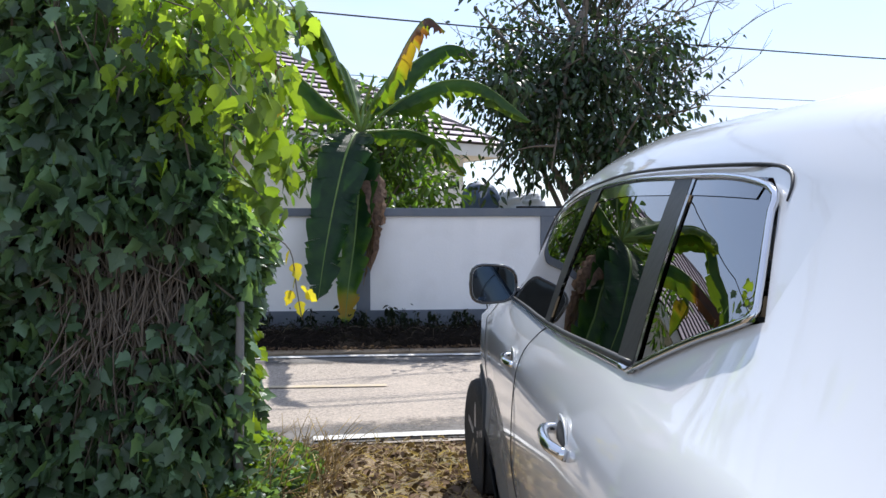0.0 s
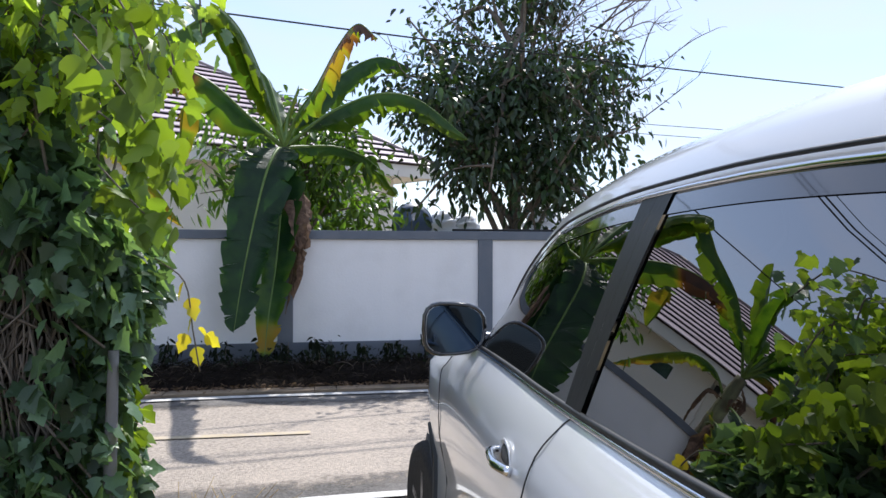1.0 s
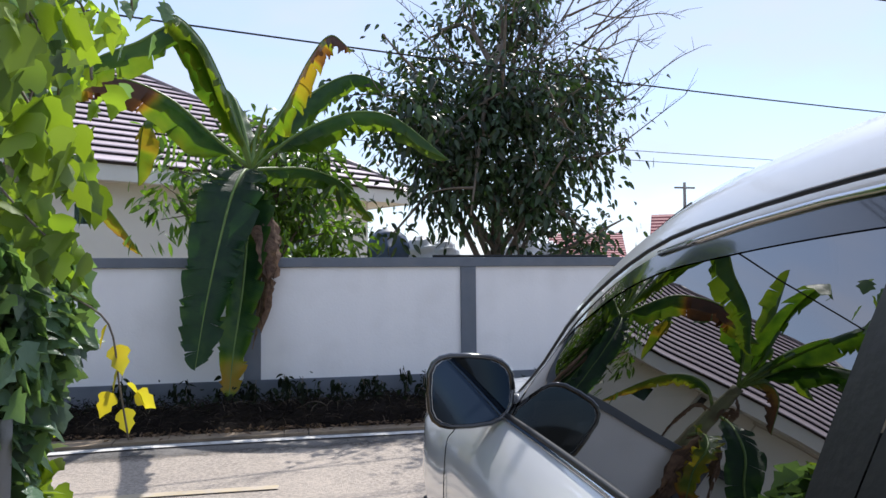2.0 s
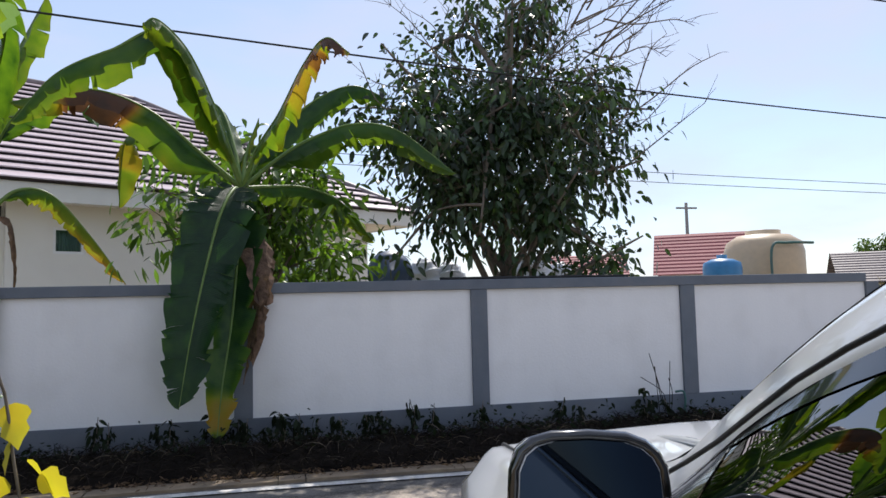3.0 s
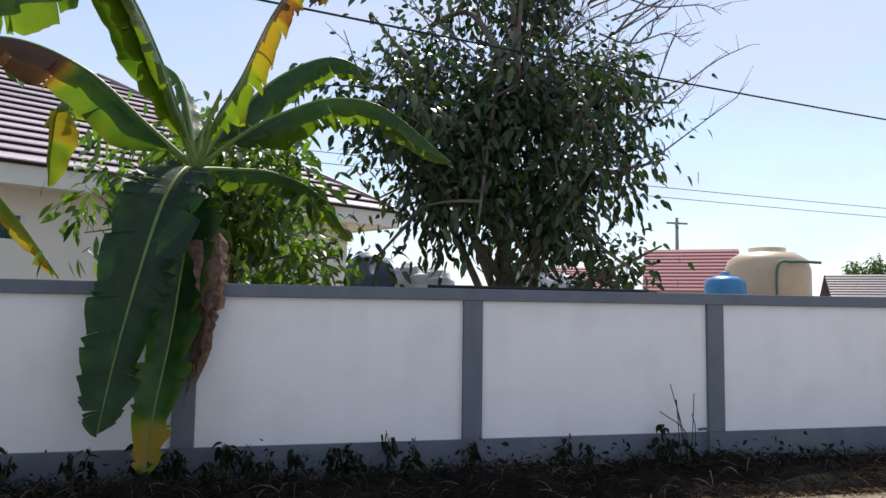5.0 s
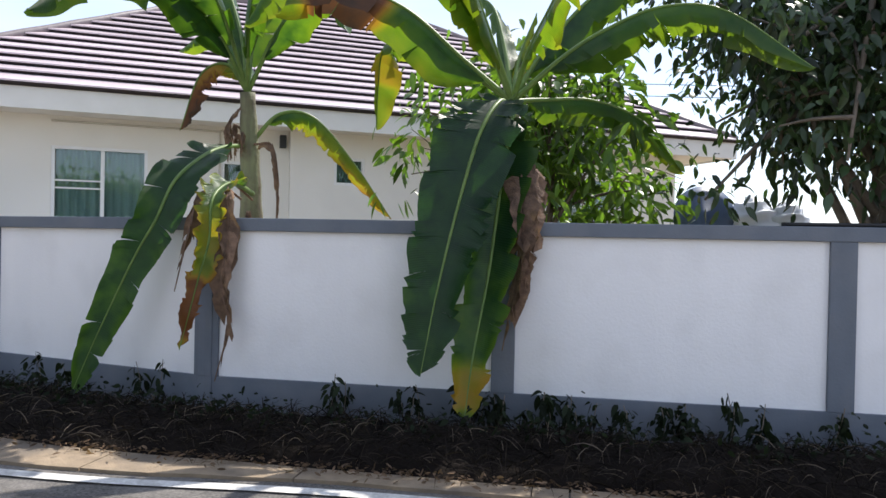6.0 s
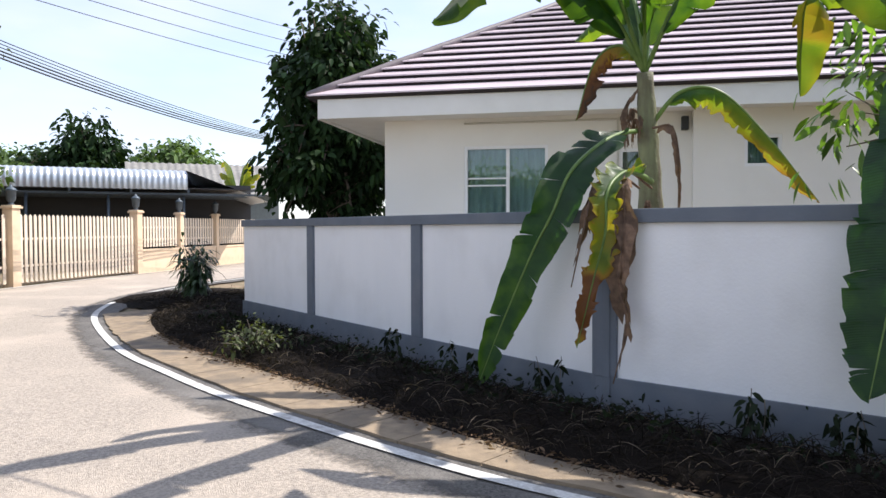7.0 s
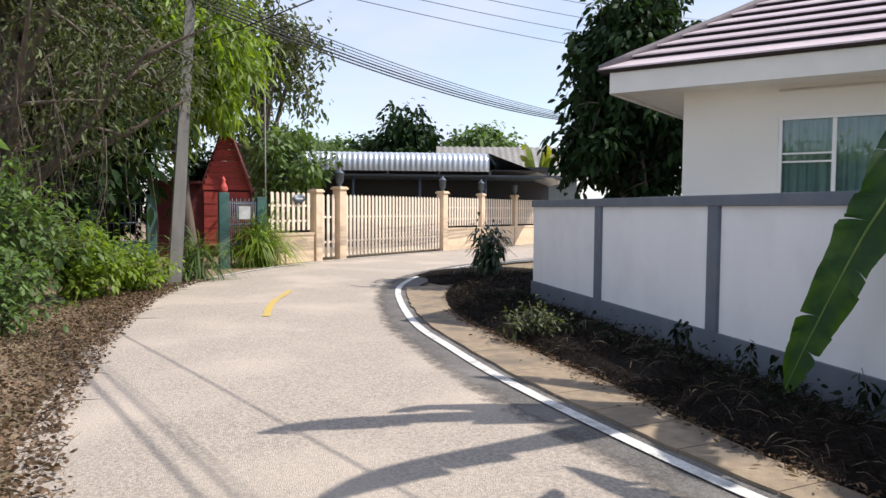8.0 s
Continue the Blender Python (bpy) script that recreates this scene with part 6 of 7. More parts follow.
# the wall's shade on the verge is partly painted, by near-black colours
tagged(mesh_object("verge", sv, sf, M["soil"], smooth=True), "bare soil verge under dead grass, darkened for the wall's shade", "ground", kind="structure")


def scatter_verge(n, seed, lo=0.0, hi=1.0, x0=-18.6, x1=9.0):
    r = random.Random(seed)
    out = []
    while len(out) < n:
        x = r.uniform(x0, x1)
        f = r.uniform(lo, hi)
        y0 = verge_y(x)
        y1 = wall_y(x) if x > -13.7 else wall_y(-13.7) + 0.8 * (-13.7 - x)
        if noise.noise(Vector((x * 1.1, f * 2.5, seed))) > -0.25 - 0.2 * r.random():
            out.append(Vector((x, y0 + (y1 - 0.03 - y0) * f, verge_z(x, f))))
    return out


dead = thing("dead_grass", "matted dead brown grass and straw along the verge, darkened for shade", "grass", kind="stuff")
p = scatter_verge(24000, 21, 0.02, 0.97)
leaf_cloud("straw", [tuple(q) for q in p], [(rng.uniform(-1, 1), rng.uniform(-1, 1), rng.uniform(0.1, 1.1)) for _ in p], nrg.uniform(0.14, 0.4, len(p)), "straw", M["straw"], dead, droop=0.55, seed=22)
p = scatter_verge(1500, 27, 0.02, 0.75)
leaf_cloud("pale_straw", [(q.x, q.y, q.z + 0.03) for q in p], [(rng.uniform(-1, 1), rng.uniform(-1, 1), rng.uniform(0.1, 0.9)) for _ in p], nrg.uniform(0.14, 0.38, len(p)), "straw", M["pale_straw"], dead, "pale dry straw", droop=0.6, seed=28)
weeds = thing("weeds", "low green weeds at the foot of the wall, darkened for shade", "weeds", kind="stuff")
p = scatter_verge(2200, 23, 0.35, 1.0, -13.5, 4)
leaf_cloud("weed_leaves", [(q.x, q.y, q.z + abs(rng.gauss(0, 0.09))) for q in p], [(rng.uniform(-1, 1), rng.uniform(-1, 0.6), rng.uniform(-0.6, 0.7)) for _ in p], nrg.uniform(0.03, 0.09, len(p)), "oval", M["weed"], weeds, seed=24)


pts, ways, stalks = [], [], []
for k in range(46):
    x = rng.choice([rng.uniform(-4.2, 0.2), rng.uniform(-3.0, -0.8), rng.uniform(-9.5, 3.0)])
    b = Vector((x, wall_y(x) - rng.uniform(0.06, 0.4), 0.1))
    h = rng.uniform(0.18, 0.42)
    e = b + Vector((rng.uniform(-0.1, 0.1), rng.uniform(-0.08, 0.04), h))
    stalks.append(tube_data(smooth_path([b, b.lerp(e, 0.5) + Vector((0.02, 0, 0)), e], 5), 0.004, 4))
    for _ in range(16):
        q = b.lerp(e, rng.uniform(0.3, 1.02))
        pts.append(tuple(q + Vector((rng.uniform(-0.05, 0.05), rng.uniform(-0.05, 0.05), 0))))
        ways.append((rng.uniform(-1, 1), rng.uniform(-1, 1), rng.uniform(-1.1, 0.3)))
mesh_object("weed_stalks", *join_data(stalks), M["twig"], weeds, smooth=True)
leaf_cloud("wilted_leaves", pts, ways, nrg.uniform(0.05, 0.11, len(pts)), "oval", M["weed"], weeds, droop=0.6, seed=26)

# ---- cream fence and gate across the bend ----
FA, FB = Vector((-25.2, 0.1, 0)), Vector((-33.6, 13.9, 0))
FU = (FB - FA).normalized()
FM = Matrix.Translation(FA) @ Matrix.Rotation(math.atan2(FU.y, FU.x), 4, "Z")
fence = thing("garden_fence", "cream masonry fence with picket panels and lantern posts", "fence")
fence.matrix_world = FM


def fence_post(parent, x, h, w=0.34, lamp=True, label=""):
    bm = bmesh.new()
    add_box(bm, (x - w / 2, -w / 2, -0.05), (x + w / 2, w / 2, h), None, 0.012)
    add_box(bm, (x - w / 2 - 0.05, -w / 2 - 0.05, h), (x + w / 2 + 0.05, w / 2 + 0.05, h + 0.06), None, 0.01)
    add_box(bm, (x - w / 2 - 0.02, -w / 2 - 0.02, h + 0.06), (x + w / 2 + 0.02, w / 2 + 0.02, h + 0.1), None, 0.01)
    post = part("post", bm, M["cream"], parent, "cream rendered gate post")
    if lamp:
        m = Matrix.Translation((x, 0, h + 0.1))
        lathe("lantern", [(0.09, 0.0), (0.1, 0.03), (0.05, 0.06), (0.1, 0.12), (0.13, 0.16), (0.145, 0.42), (0.18, 0.44), (0.13, 0.5), (0.06, 0.55), (0.03, 0.6), (0.0, 0.64)], M["steel"], post, "dark metal post lantern", sides=8, m=m)


def pickets(parent, x0, x1, z0, z1, pitch=0.2, w=0.115, y=0.0, curve=0.0):
    n = int((x1 - x0) / pitch)
    me = None
    for i in range(n):
        x = x0 + (i + 0.5) * (x1 - x0) / n
        top = z1 + curve * math.sin(math.pi * (i + 0.5) / n)
        v = [(-w / 2, -0.015, 0), (w / 2, -0.015, 0), (w / 2, 0.015, 0), (-w / 2, 0.015, 0), (-w / 2, -0.015, 1 - 0.03), (w / 2, -0.015, 1 - 0.03), (w / 2, 0.015, 0.97), (-w / 2, 0.015, 0.97), (0, -0.015, 1), (0, 0.015, 1)]
        if me is None:
            me = bpy.data.meshes.new("picket")
            me.from_pydata(v, [], [(0, 1, 5, 8, 4), (3, 7, 9, 6, 2), (1, 2, 6, 5), (0, 4, 7, 3), (4, 8, 9, 7), (5, 6, 9, 8)])
            me.materials.append(M["picket"])
        ob = new("picket", me)
        ob.parent = parent
        ob.matrix_basis = Matrix.Translation((x, y, z0)) @ Matrix.Diagonal((1, 1, top - z0, 1))
    for z in (z0 + 0.22 * (z1 - z0), z0 + 0.62 * (z1 - z0)):
        box("rail", (x0, y + 0.02, z), (x1, y + 0.06, z + 0.07), M["picket"], parent)


def fence_bay(x0, x1):
    box("low_wall", (x0, -0.09, -0.05), (x1, 0.09, 0.82), M["cream"], fence)
    box("low_wall_cap", (x0, -0.12, 0.82), (x1, 0.12, 0.9), M["cream"], fence)
    pickets(fence, x0 + 0.05, x1 - 0.05, 0.98, 2.18)


fence_bay(-0.9, 1.0)
fence_post(fence, 1.2, 2.2, 0.3, False)
fence_post(fence, 2.35, 2.32)
fence_post(fence, 8.7, 2.32)
fence_bay(8.9, 11.7)
fence_post(fence, 11.85, 2.3, 0.26)
fence_bay(12.0, 14.9)
fence_post(fence, 15.05, 2.3, 0.26)
fence_bay(15.2, 19.5)
wicket = thing("wicket_gate", "cream picket garden gate, closed", "gate")
wicket.matrix_world = FM
pickets(wicket, 1.4, 2.15, 0.06, 2.15)
gate = thing("sliding_gate", "wide cream picket sliding gate, closed", "gate")
gate.matrix_world = FM
pickets(gate, 2.58, 8.48, 0.08, 2.16, 0.2, 0.115, -0.03)
box("bottom_rail", (2.58, 0.0, 0.05), (8.48, 0.05, 0.13), M["picket"], gate)
plaque = thing("gate_plaque", "small dark oval name plaque on the fence", "plaque")
plaque.matrix_world = FM
lathe("plate", [(0.28, 0.0), (0.27, 0.02), (0.0, 0.022)], M["steel"], plaque, sides=24, m=Matrix.Translation((0.35, -0.06, 1.98)) @ Matrix.Rotation(radians(90), 4, "X") @ Matrix.Diagonal((1, 0.5, 1, 1)))
box("bar", (0.2, -0.092, 1.96), (0.5, -0.083, 2.0), M["sign"], plaque)

# ---- carport behind the gate ----
CP = Matrix.Translation((-34.5, 2.4, 0)) @ Matrix.Rotation(math.atan2(8.17, 3.18), 4, "Z")
carport = thing("carport", "wide open carport with curved corrugated metal roof edge", "carport")
carport.matrix_world = CP
cv, cf = [], []
NC = 240
prof = [(0.0, 3.38), (-0.03, 3.6), (-0.02, 3.85), (0.06, 4.02), (0.25, 4.15), (0.6, 4.24)]
for i in range(NC + 1):
    x = -0.6 + 9.4 * i / NC
    bump = 0.022 * math.sin(2 * math.pi * i / 6)
    for y, z in prof:
        cv.append((x, y - bump, z + bump * 0.4))
for i in range(NC):
    for j in range(len(prof) - 1):
        a = i * len(prof) + j
        cf.append((a, a + len(prof), a + len(prof) + 1, a + 1))
mesh_object("fascia_sheet", cv, cf, M["zinc"], carport, "grey corrugated metal sheet", smooth=True)
mesh_object("roof_sheet", [(-0.6, 0.6, 4.24), (8.8, 0.6, 4.24), (10.6, 8.0, 3.3), (-0.6, 8.0, 4.6), (-0.6, 0.6, 4.2), (8.8, 0.6, 4.2), (10.6, 8.0, 3.26), (-0.6, 8.0, 4.56)], [(0, 1, 2, 3), (7, 6, 5, 4)], M["zinc"], carport)
mesh_object("roof_wing", [(8.8, 0.05, 4.2), (8.8, 0.6, 4.24), (12.6, 1.8, 2.95), (12.6, 0.9, 2.9), (8.8, 6, 4.2), (12.6, 6, 2.9)], [(0, 1, 2, 3), (1, 4, 5, 2)], M["zinc"], carport)
for i in range(5):
    box("truss", (-0.4 + 2.3 * i, 0.15, 3.25), (-0.3 + 2.3 * i, 7.8, 3.42), M["steel"], carport)
for j in range(4):
    box("purlin", (-0.6, 0.4 + 2.0 * j, 3.16), (12.2, 0.5 + 2.0 * j, 3.25), M["steel"], carport)
for i in range(4):
    tube("column", [(-0.3 + 3.0 * i, 0.5, -0.04), (-0.3 + 3.0 * i, 0.5, 3.2)], 0.06, M["steel"], carport, sides=8)
# the shade under the roof is painted: a black sheet and a black back wall
box("ceiling_sheet", (-0.5, 0.12, 3.42), (12.0, 5.0, 3.46), M["black"], carport, "black sheet standing in for the shade under the roof")
box("back_wall", (-0.8, 5.0, -0.05), (12.6, 5.15, 3.9), M["black"], carport, "back wall coloured black to stand for the carport's shade")
farhouse = thing("tiled_house", "old house with a grey corrugated gable roof", "house")
farhouse.matrix_world = Matrix.Translation((-41.0, 17.5, 0)) @ Matrix.Rotation(radians(65), 4, "Z")
box("wall", (-4, 0, -0.05), (4, 5, 3.9), M["room"], farhouse)
rv, rf = [], []
for i in range(121):
    x = -4.6 + 9.2 * i / 120
    b = 0.03 * math.sin(i * 1.2)
    rv += [(x, -0.6, 3.7 + b), (x, 2.5, 5.7 + b), (x, 5.6, 3.7 + b)]
for i in range(120):
    rf += [(3 * i, 3 * i + 3, 3 * i + 4, 3 * i + 1), (3 * i + 1, 3 * i + 4, 3 * i + 5, 3 * i + 2)]
mesh_object("roof", rv, rf, M["concrete"], farhouse, "weathered grey corrugated roof", smooth=True)

# ---- red wooden house, green fence and concrete pole ----
red = thing("red_house", "small red-painted wooden house with a steep gable", "house")
red.matrix_world = Matrix.Translation((-28.9, -2.0, 0)) @ Matrix.Rotation(radians(78), 4, "Z")
# wall behind the boards takes a darker red, its shade painted in
box("wall", (-1.6, 0.06, -0.05), (1.55, 4.0, 2.5), M["red_dark"], red, "red wall in a darker red that stands for shade")
for k in range(11):
    z = 2.3 + 0.2 * k
    half = 0.78 * (1 - (z - 2.3) / 2.35)
    if half > 0.05:
        box("board", (0.75 - half, -0.01 - 0.012 * (k % 2), z), (0.75 + half, 0.05, z + 0.19), M["red_wood"], red)
for k in range(9):
    box("board", (0.0, -0.02 - 0.01 * (k % 2), 0.35 + 0.21 * k), (1.5, 0.05, 0.55 + 0.21 * k), M["red_wood"], red)
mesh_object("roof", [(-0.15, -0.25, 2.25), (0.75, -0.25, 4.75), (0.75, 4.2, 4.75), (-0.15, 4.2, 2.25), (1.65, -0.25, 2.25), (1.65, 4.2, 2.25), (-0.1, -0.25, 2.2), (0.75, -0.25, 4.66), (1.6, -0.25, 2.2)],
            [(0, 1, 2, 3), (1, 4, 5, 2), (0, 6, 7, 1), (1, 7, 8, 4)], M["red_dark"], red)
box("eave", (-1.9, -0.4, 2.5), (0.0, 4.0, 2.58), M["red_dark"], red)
gf_root = thing("green_fence", "teal-painted concrete post fence with iron railings", "fence")
for x, y, h in ((-23.6, -2.15, 2.1), (-26.6, -3.85, 2.05), (-24.4, -0.95, 2.0)):
    box("post", (x - 0.14, y - 0.14, -0.05), (x + 0.14, y + 0.14, h), M["teal"], gf_root, "teal painted post", bevel=0.015)
for (xa, ya), (xb, yb) in (((-26.6, -3.85), (-26.2, -6.6)), ((-23.6, -2.15), (-24.4, -0.95))):
    n = 18
    for i in range(1, n):
        x, y = xa + (xb - xa) * i / n, ya + (yb - ya) * i / n
        tube("railing", [(x, y, 0.6), (x, y, 1.95 - 0.08 * (i % 2))], 0.014, M["steel"], gf_root, sides=5)
    for z in (0.65, 1.2, 1.8):
        tube("rail", [(xa, ya, z), (xb, yb, z)], 0.02, M["steel"], gf_root, sides=5)
box("low_wall", (-26.75, -6.6, -0.05), (-26.55, -4.0, 0.6), M["teal"], gf_root)
box("notice", (-23.95, -1.75, 1.35), (-23.92, -1.35, 1.72), M["sign"], gf_root, "small pale notice board")
ornament = thing("garden_ornament", "small painted ornament on top of the fence post", "ornament")
lathe("figure", [(0.1, 0.0), (0.13, 0.08), (0.1, 0.2), (0.05, 0.3), (0.07, 0.36), (0.02, 0.44), (0.0, 0.46)], M["red_wood"], ornament, sides=10, m=Matrix.Translation((-23.6, -2.15, 2.1)))
pole = thing("utility_pole", "leaning grey concrete utility pole with cables", "utility pole")
bm = bmesh.new()
for i, (z, w) in enumerate(((-0.06, 0.17), (8.5, 0.1))):
    for dx, dy in ((-1, -0.8), (1, -0.8), (1, 0.8), (-1, 0.8)):
        bm.verts.new((-19.4 + 0.055 * z + dx * w, -3.85 + 0.06 * z + dy * w, z))
bm.verts.ensure_lookup_table()
for k in range(4):
    bm.faces.new([bm.verts[k], bm.verts[(k + 1) % 4], bm.verts[4 + (k + 1) % 4], bm.verts[4 + k]])
bm.faces.new([bm.verts[k] for k in (4, 5, 6, 7)])
part("shaft", bm, M["concrete"], pole)
box("cross_arm", (-19.9, -3.5, 6.9), (-18.1, -3.38, 7.02), M["concrete"], pole)
tube("guy", [(-19.3, -3.75, 2.9), (-22.5, -4.6, 3.0)], 0.012, M["zinc"], pole, sides=5)
mast = thing("metal_mast", "thin grey metal antenna mast", "mast")
tube("tube", [(-26.9, -0.3, -0.04), (-26.9, -0.3, 6.2)], 0.028, M["concrete"], mast, sides=6)


pole2 = thing("utility_pole", "grey concrete utility pole carrying the roadside cables", "utility pole")
tube("shaft", [(27.2, 5.3, -0.06), (27.2, 5.3, 8.2)], [0.17, 0.11], M["concrete"], pole2, sides=8)


def cable(holder, a, b, sag, r):
    a, b = Vector(a), Vector(b)
    path = [a.lerp(b, i / 30) - Vector((0, 0, sag * 4 * (i / 30) * (1 - i / 30))) for i in range(31)]
    return tube("cable", path, r, M["cable"], holder, sides=5)


cable(pole2, (-18.9, -3.3, 5.16), (27.1, 5.21, 5.16), 0.72, 0.012)
for k, (dy, dz) in enumerate(((0, 0), (0.18, 0.02), (0.3, 0.1), (0.1, 0.24))):
    cable(pole2, (-18.9, -3.35 + dy, 5.9 + dz), (27.1, 5.16 + dy, 7.6 + dz), 0.35 + 0.02 * k, 0.014 if k < 2 else 0.007)
for k in range(6):
    cable(pole, (-18.95 + 0.02 * k, -3.4, 6.0 + 0.07 * k), (-34 - 0.1 * k, 21, 6.35 + 0.03 * k), 0.75 - 0.035 * k, 0.022 if k < 3 else 0.013)
for k in range(4):
    cable(pole, (-18.95, -3.4, 6.9 + 0.3 * k), (-30, 22, 9.0 + 0.7 * k), 0.3, 0.011)
for k in range(3):
    cable(pole, (-18.9, -3.4, 6.2 + 0.25 * k), (40, -6.4, 6.4 + 0.25 * k), 0.55, 0.014)

# ---- trees, shrubs and weeds along the bend ----
big_tree = tree("tree", "large spreading tree with feathery leaves and hanging vines", (-19.0, -6.8, 0), 9.0, 3.7, 2.3, M["leaf_grey"], "lance", 0.15, 30000, 41, trunk_r=0.3, limbs=34, clump=0.26, outer=0.4, droop=0.2)
vine_rng = random.Random(29)
vines = []
for k in range(330):
    q = Vector((-19.0 + vine_rng.gauss(0, 1.4), -7.3 + vine_rng.gauss(0, 1.0), vine_rng.uniform(2.4, 4.8)))
    L = vine_rng.uniform(0.8, 2.6)
    e = q + Vector((vine_rng.uniform(-0.4, 0.4), vine_rng.uniform(-0.4, 0.4), -L))
    vines.append(tube_data(smooth_path([q, q.lerp(e, 0.5) + Vector((vine_rng.uniform(-0.2, 0.2), vine_rng.uniform(-0.2, 0.2), 0)), e], 7), vine_rng.uniform(0.004, 0.009), 4))
mesh_object("hanging_vines", *join_data(vines), M["bark"], big_tree, "brown vines hanging from the crown", smooth=True)
tree("tree", "tall tree with drooping yellow-green leaves", (-27.0, -2.6, 0), 10.5, 2.3, 3.6, M["leaf_bright"], "mango", 0.34, 9500, 42, trunk_r=0.22, limbs=26, clump=0.32, droop=0.7)
tree("tree", "dark green shade tree behind the fence", (-25.5, -7.8, 0), 11.0, 4.4, 0.8, M["leaf_dark"], "oval", 0.42, 13000, 43, trunk_r=0.3, limbs=26, clump=0.45)
tree("tree", "grey-green open tree behind the carport", (-36.5, 1.6, 0), 12.0, 3.3, 4.2, M["leaf_grey"], "oval", 0.3, 3800, 44, trunk_r=0.22, limbs=24, clump=0.26)
tree("tree", "small leafy tree beside the carport", (-29.5, 0.9, 0), 4.6, 1.5, 2.0, M["leaf_far"], "oval", 0.28, 1600, 45, trunk_r=0.08, limbs=12)
for i, (x, y, h, s) in enumerate(((-58, 16.5, 9.5, 3.8), (-66, 9, 7.0, 4.2), (-55, 22.5, 8.0, 3.0), (-60, 27, 7.5, 4.0), (-52, 6, 6.6, 3.0), (-70, 20, 8.0, 5.0), (-62, 13, 7.2, 3.6))):
    tree("tree", "leafy green tree beyond the carport roof", (x, y, 0), h, s, 1.5, M["leaf_dark"] if i == 0 else M["leaf_far"], "oval", 0.55, 6500, 50 + i, trunk_r=0.2, limbs=26, clump=0.34)


def palm(place, h, seed, fronds=13):
    r = random.Random(seed)
    root = thing("palm", "tall palm with long feathery fronds", "palm")
    b = Vector(place)
    tube("trunk", smooth_path([b, b + Vector((0.15, 0.1, h * 0.5)), b + Vector((0.1, 0, h))], 10), 0.14, M["bark"], root, sides=8)
    top = b + Vector((0.1, 0, h))
    for k in range(fronds):
        a = 6.28 * k / fronds + r.uniform(-0.2, 0.2)
        d = Vector((math.cos(a), math.sin(a), 0))
        L = r.uniform(1.7, 2.4)
        path = smooth_path([top, top + d * L * 0.5 + Vector((0, 0, r.uniform(0.3, 0.9))), top + d * L + Vector((0, 0, r.uniform(-0.9, 0.3)))], 12)
        pts, ways = [], []
        for q in path[2:]:
            for s in (-1, 1):
                for _ in range(2):
                    pts.append(tuple(q))
                    ways.append(tuple(Vector((-d.y * s, d.x * s, 0)) + d * 0.5 + Vector((0, 0, r.uniform(-0.6, 0.1)))))
        leaf_cloud("frond", pts, ways, [0.75] * len(pts), "blade", M["leaf_far"], root, droop=0.5, seed=seed + k)


palm((-50.5, 7.2, 0), 5.6, 1)
palm((-50, 9.6, 0), 5.0, 2)
palm((-56, 21.5, 0), 6.6, 3)
fb = thing("banana_plant", "bright green banana leaves behind the carport", "banana plant")
for k, (dx, dy, dz) in enumerate(((-0.9, -0.5, 1.0), (-0.3, -0.6, 1.6), (0.6, 0.2, 1.5), (0.9, 0.7, 0.9))):
    banana_leaf(fb, [(-37.2, 16.9, 3.5), (-37.2 + dx * 0.5, 16.9 + dy * 0.5, 3.8 + dz * 0.7), (-37.2 + dx, 16.9 + dy, 3.8 + dz)], 0.45, (0.2, 0.3), seed=70 + k, tears=4)
tube("stem", [(-37.2, 16.9, -0.04), (-37.2, 16.9, 3.6)], 0.15, M["banana_stem"], fb, sides=10)


def shrub(name, label, base, h, r, leaf_mat, shape, size, count, seed, category="shrub", wilt=0.3):
    """A bushy mound: stems fanning from the base, leaves in uneven tufts."""
    rg = random.Random(seed)
    ng = np.random.default_rng(seed)
    root = thing(name, label, category)
    b = Vector(base)
    stems, pts, ways = [], [], []
    n = max(8, count // 40)
    for k in range(n):
        a, f = rg.uniform(0, 6.28), rg.uniform(0.2, 1.0)
        tip = b + Vector((math.cos(a) * r * f, math.sin(a) * r * f, h * (1 - 0.55 * f * f) * rg.uniform(0.75, 1.1)))
        path = smooth_path([b, b.lerp(tip, 0.55) + Vector((0, 0, h * 0.12)), tip], 8)
        stems.append(tube_data(path, [0.012 * (1 - 0.09 * i) for i in range(9)], 4))
        for _ in range(count // n):
            q = path[rg.randint(2, 8)]
            o = Vector(ng.normal(size=3)) * 0.11 * (r + h) * 0.5
            p = q + o
            pts.append((p.x, p.y, max(p.z, base[2] + 0.02)))
            ways.append(tuple(o.normalized() + Vector((0, 0, rg.uniform(-0.7, 0.6)))))
    mesh_object("stem_tangle", *join_data(stems), M["twig"], root, smooth=True)
    leaf_cloud("leaves", pts, ways, ng.uniform(0.6, 1.15, len(pts)) * size, shape, leaf_mat, root, droop=wilt, seed=seed)
    return root


shrub("shrub", "large green roadside bush", (-15.6, -7.0, -0.03), 2.4, 1.7, M["leaf_far"], "oval", 0.15, 5200, 61)
shrub("shrub", "green roadside bush beside the road", (-17.3, -5.7, -0.03), 1.3, 1.1, M["leaf_bright"], "oval", 0.14, 2600, 62)
shrub("shrub", "low bright green bush at the road's edge", (-18.2, -4.7, -0.03), 0.95, 0.9, M["leaf_bright"], "oval", 0.12, 1600, 63)
shrub("shrub", "low tangled bush at the road's edge", (-13.4, -6.6, -0.03), 1.1, 1.0, M["leaf_far"], "oval", 0.12, 1500, 64)
shrub("shrub", "arching clump of long bright green grass leaves", (-24.2, -1.0, -0.03), 1.4, 0.95, M["leaf_bright"], "blade", 0.9, 900, 65, wilt=0.5)
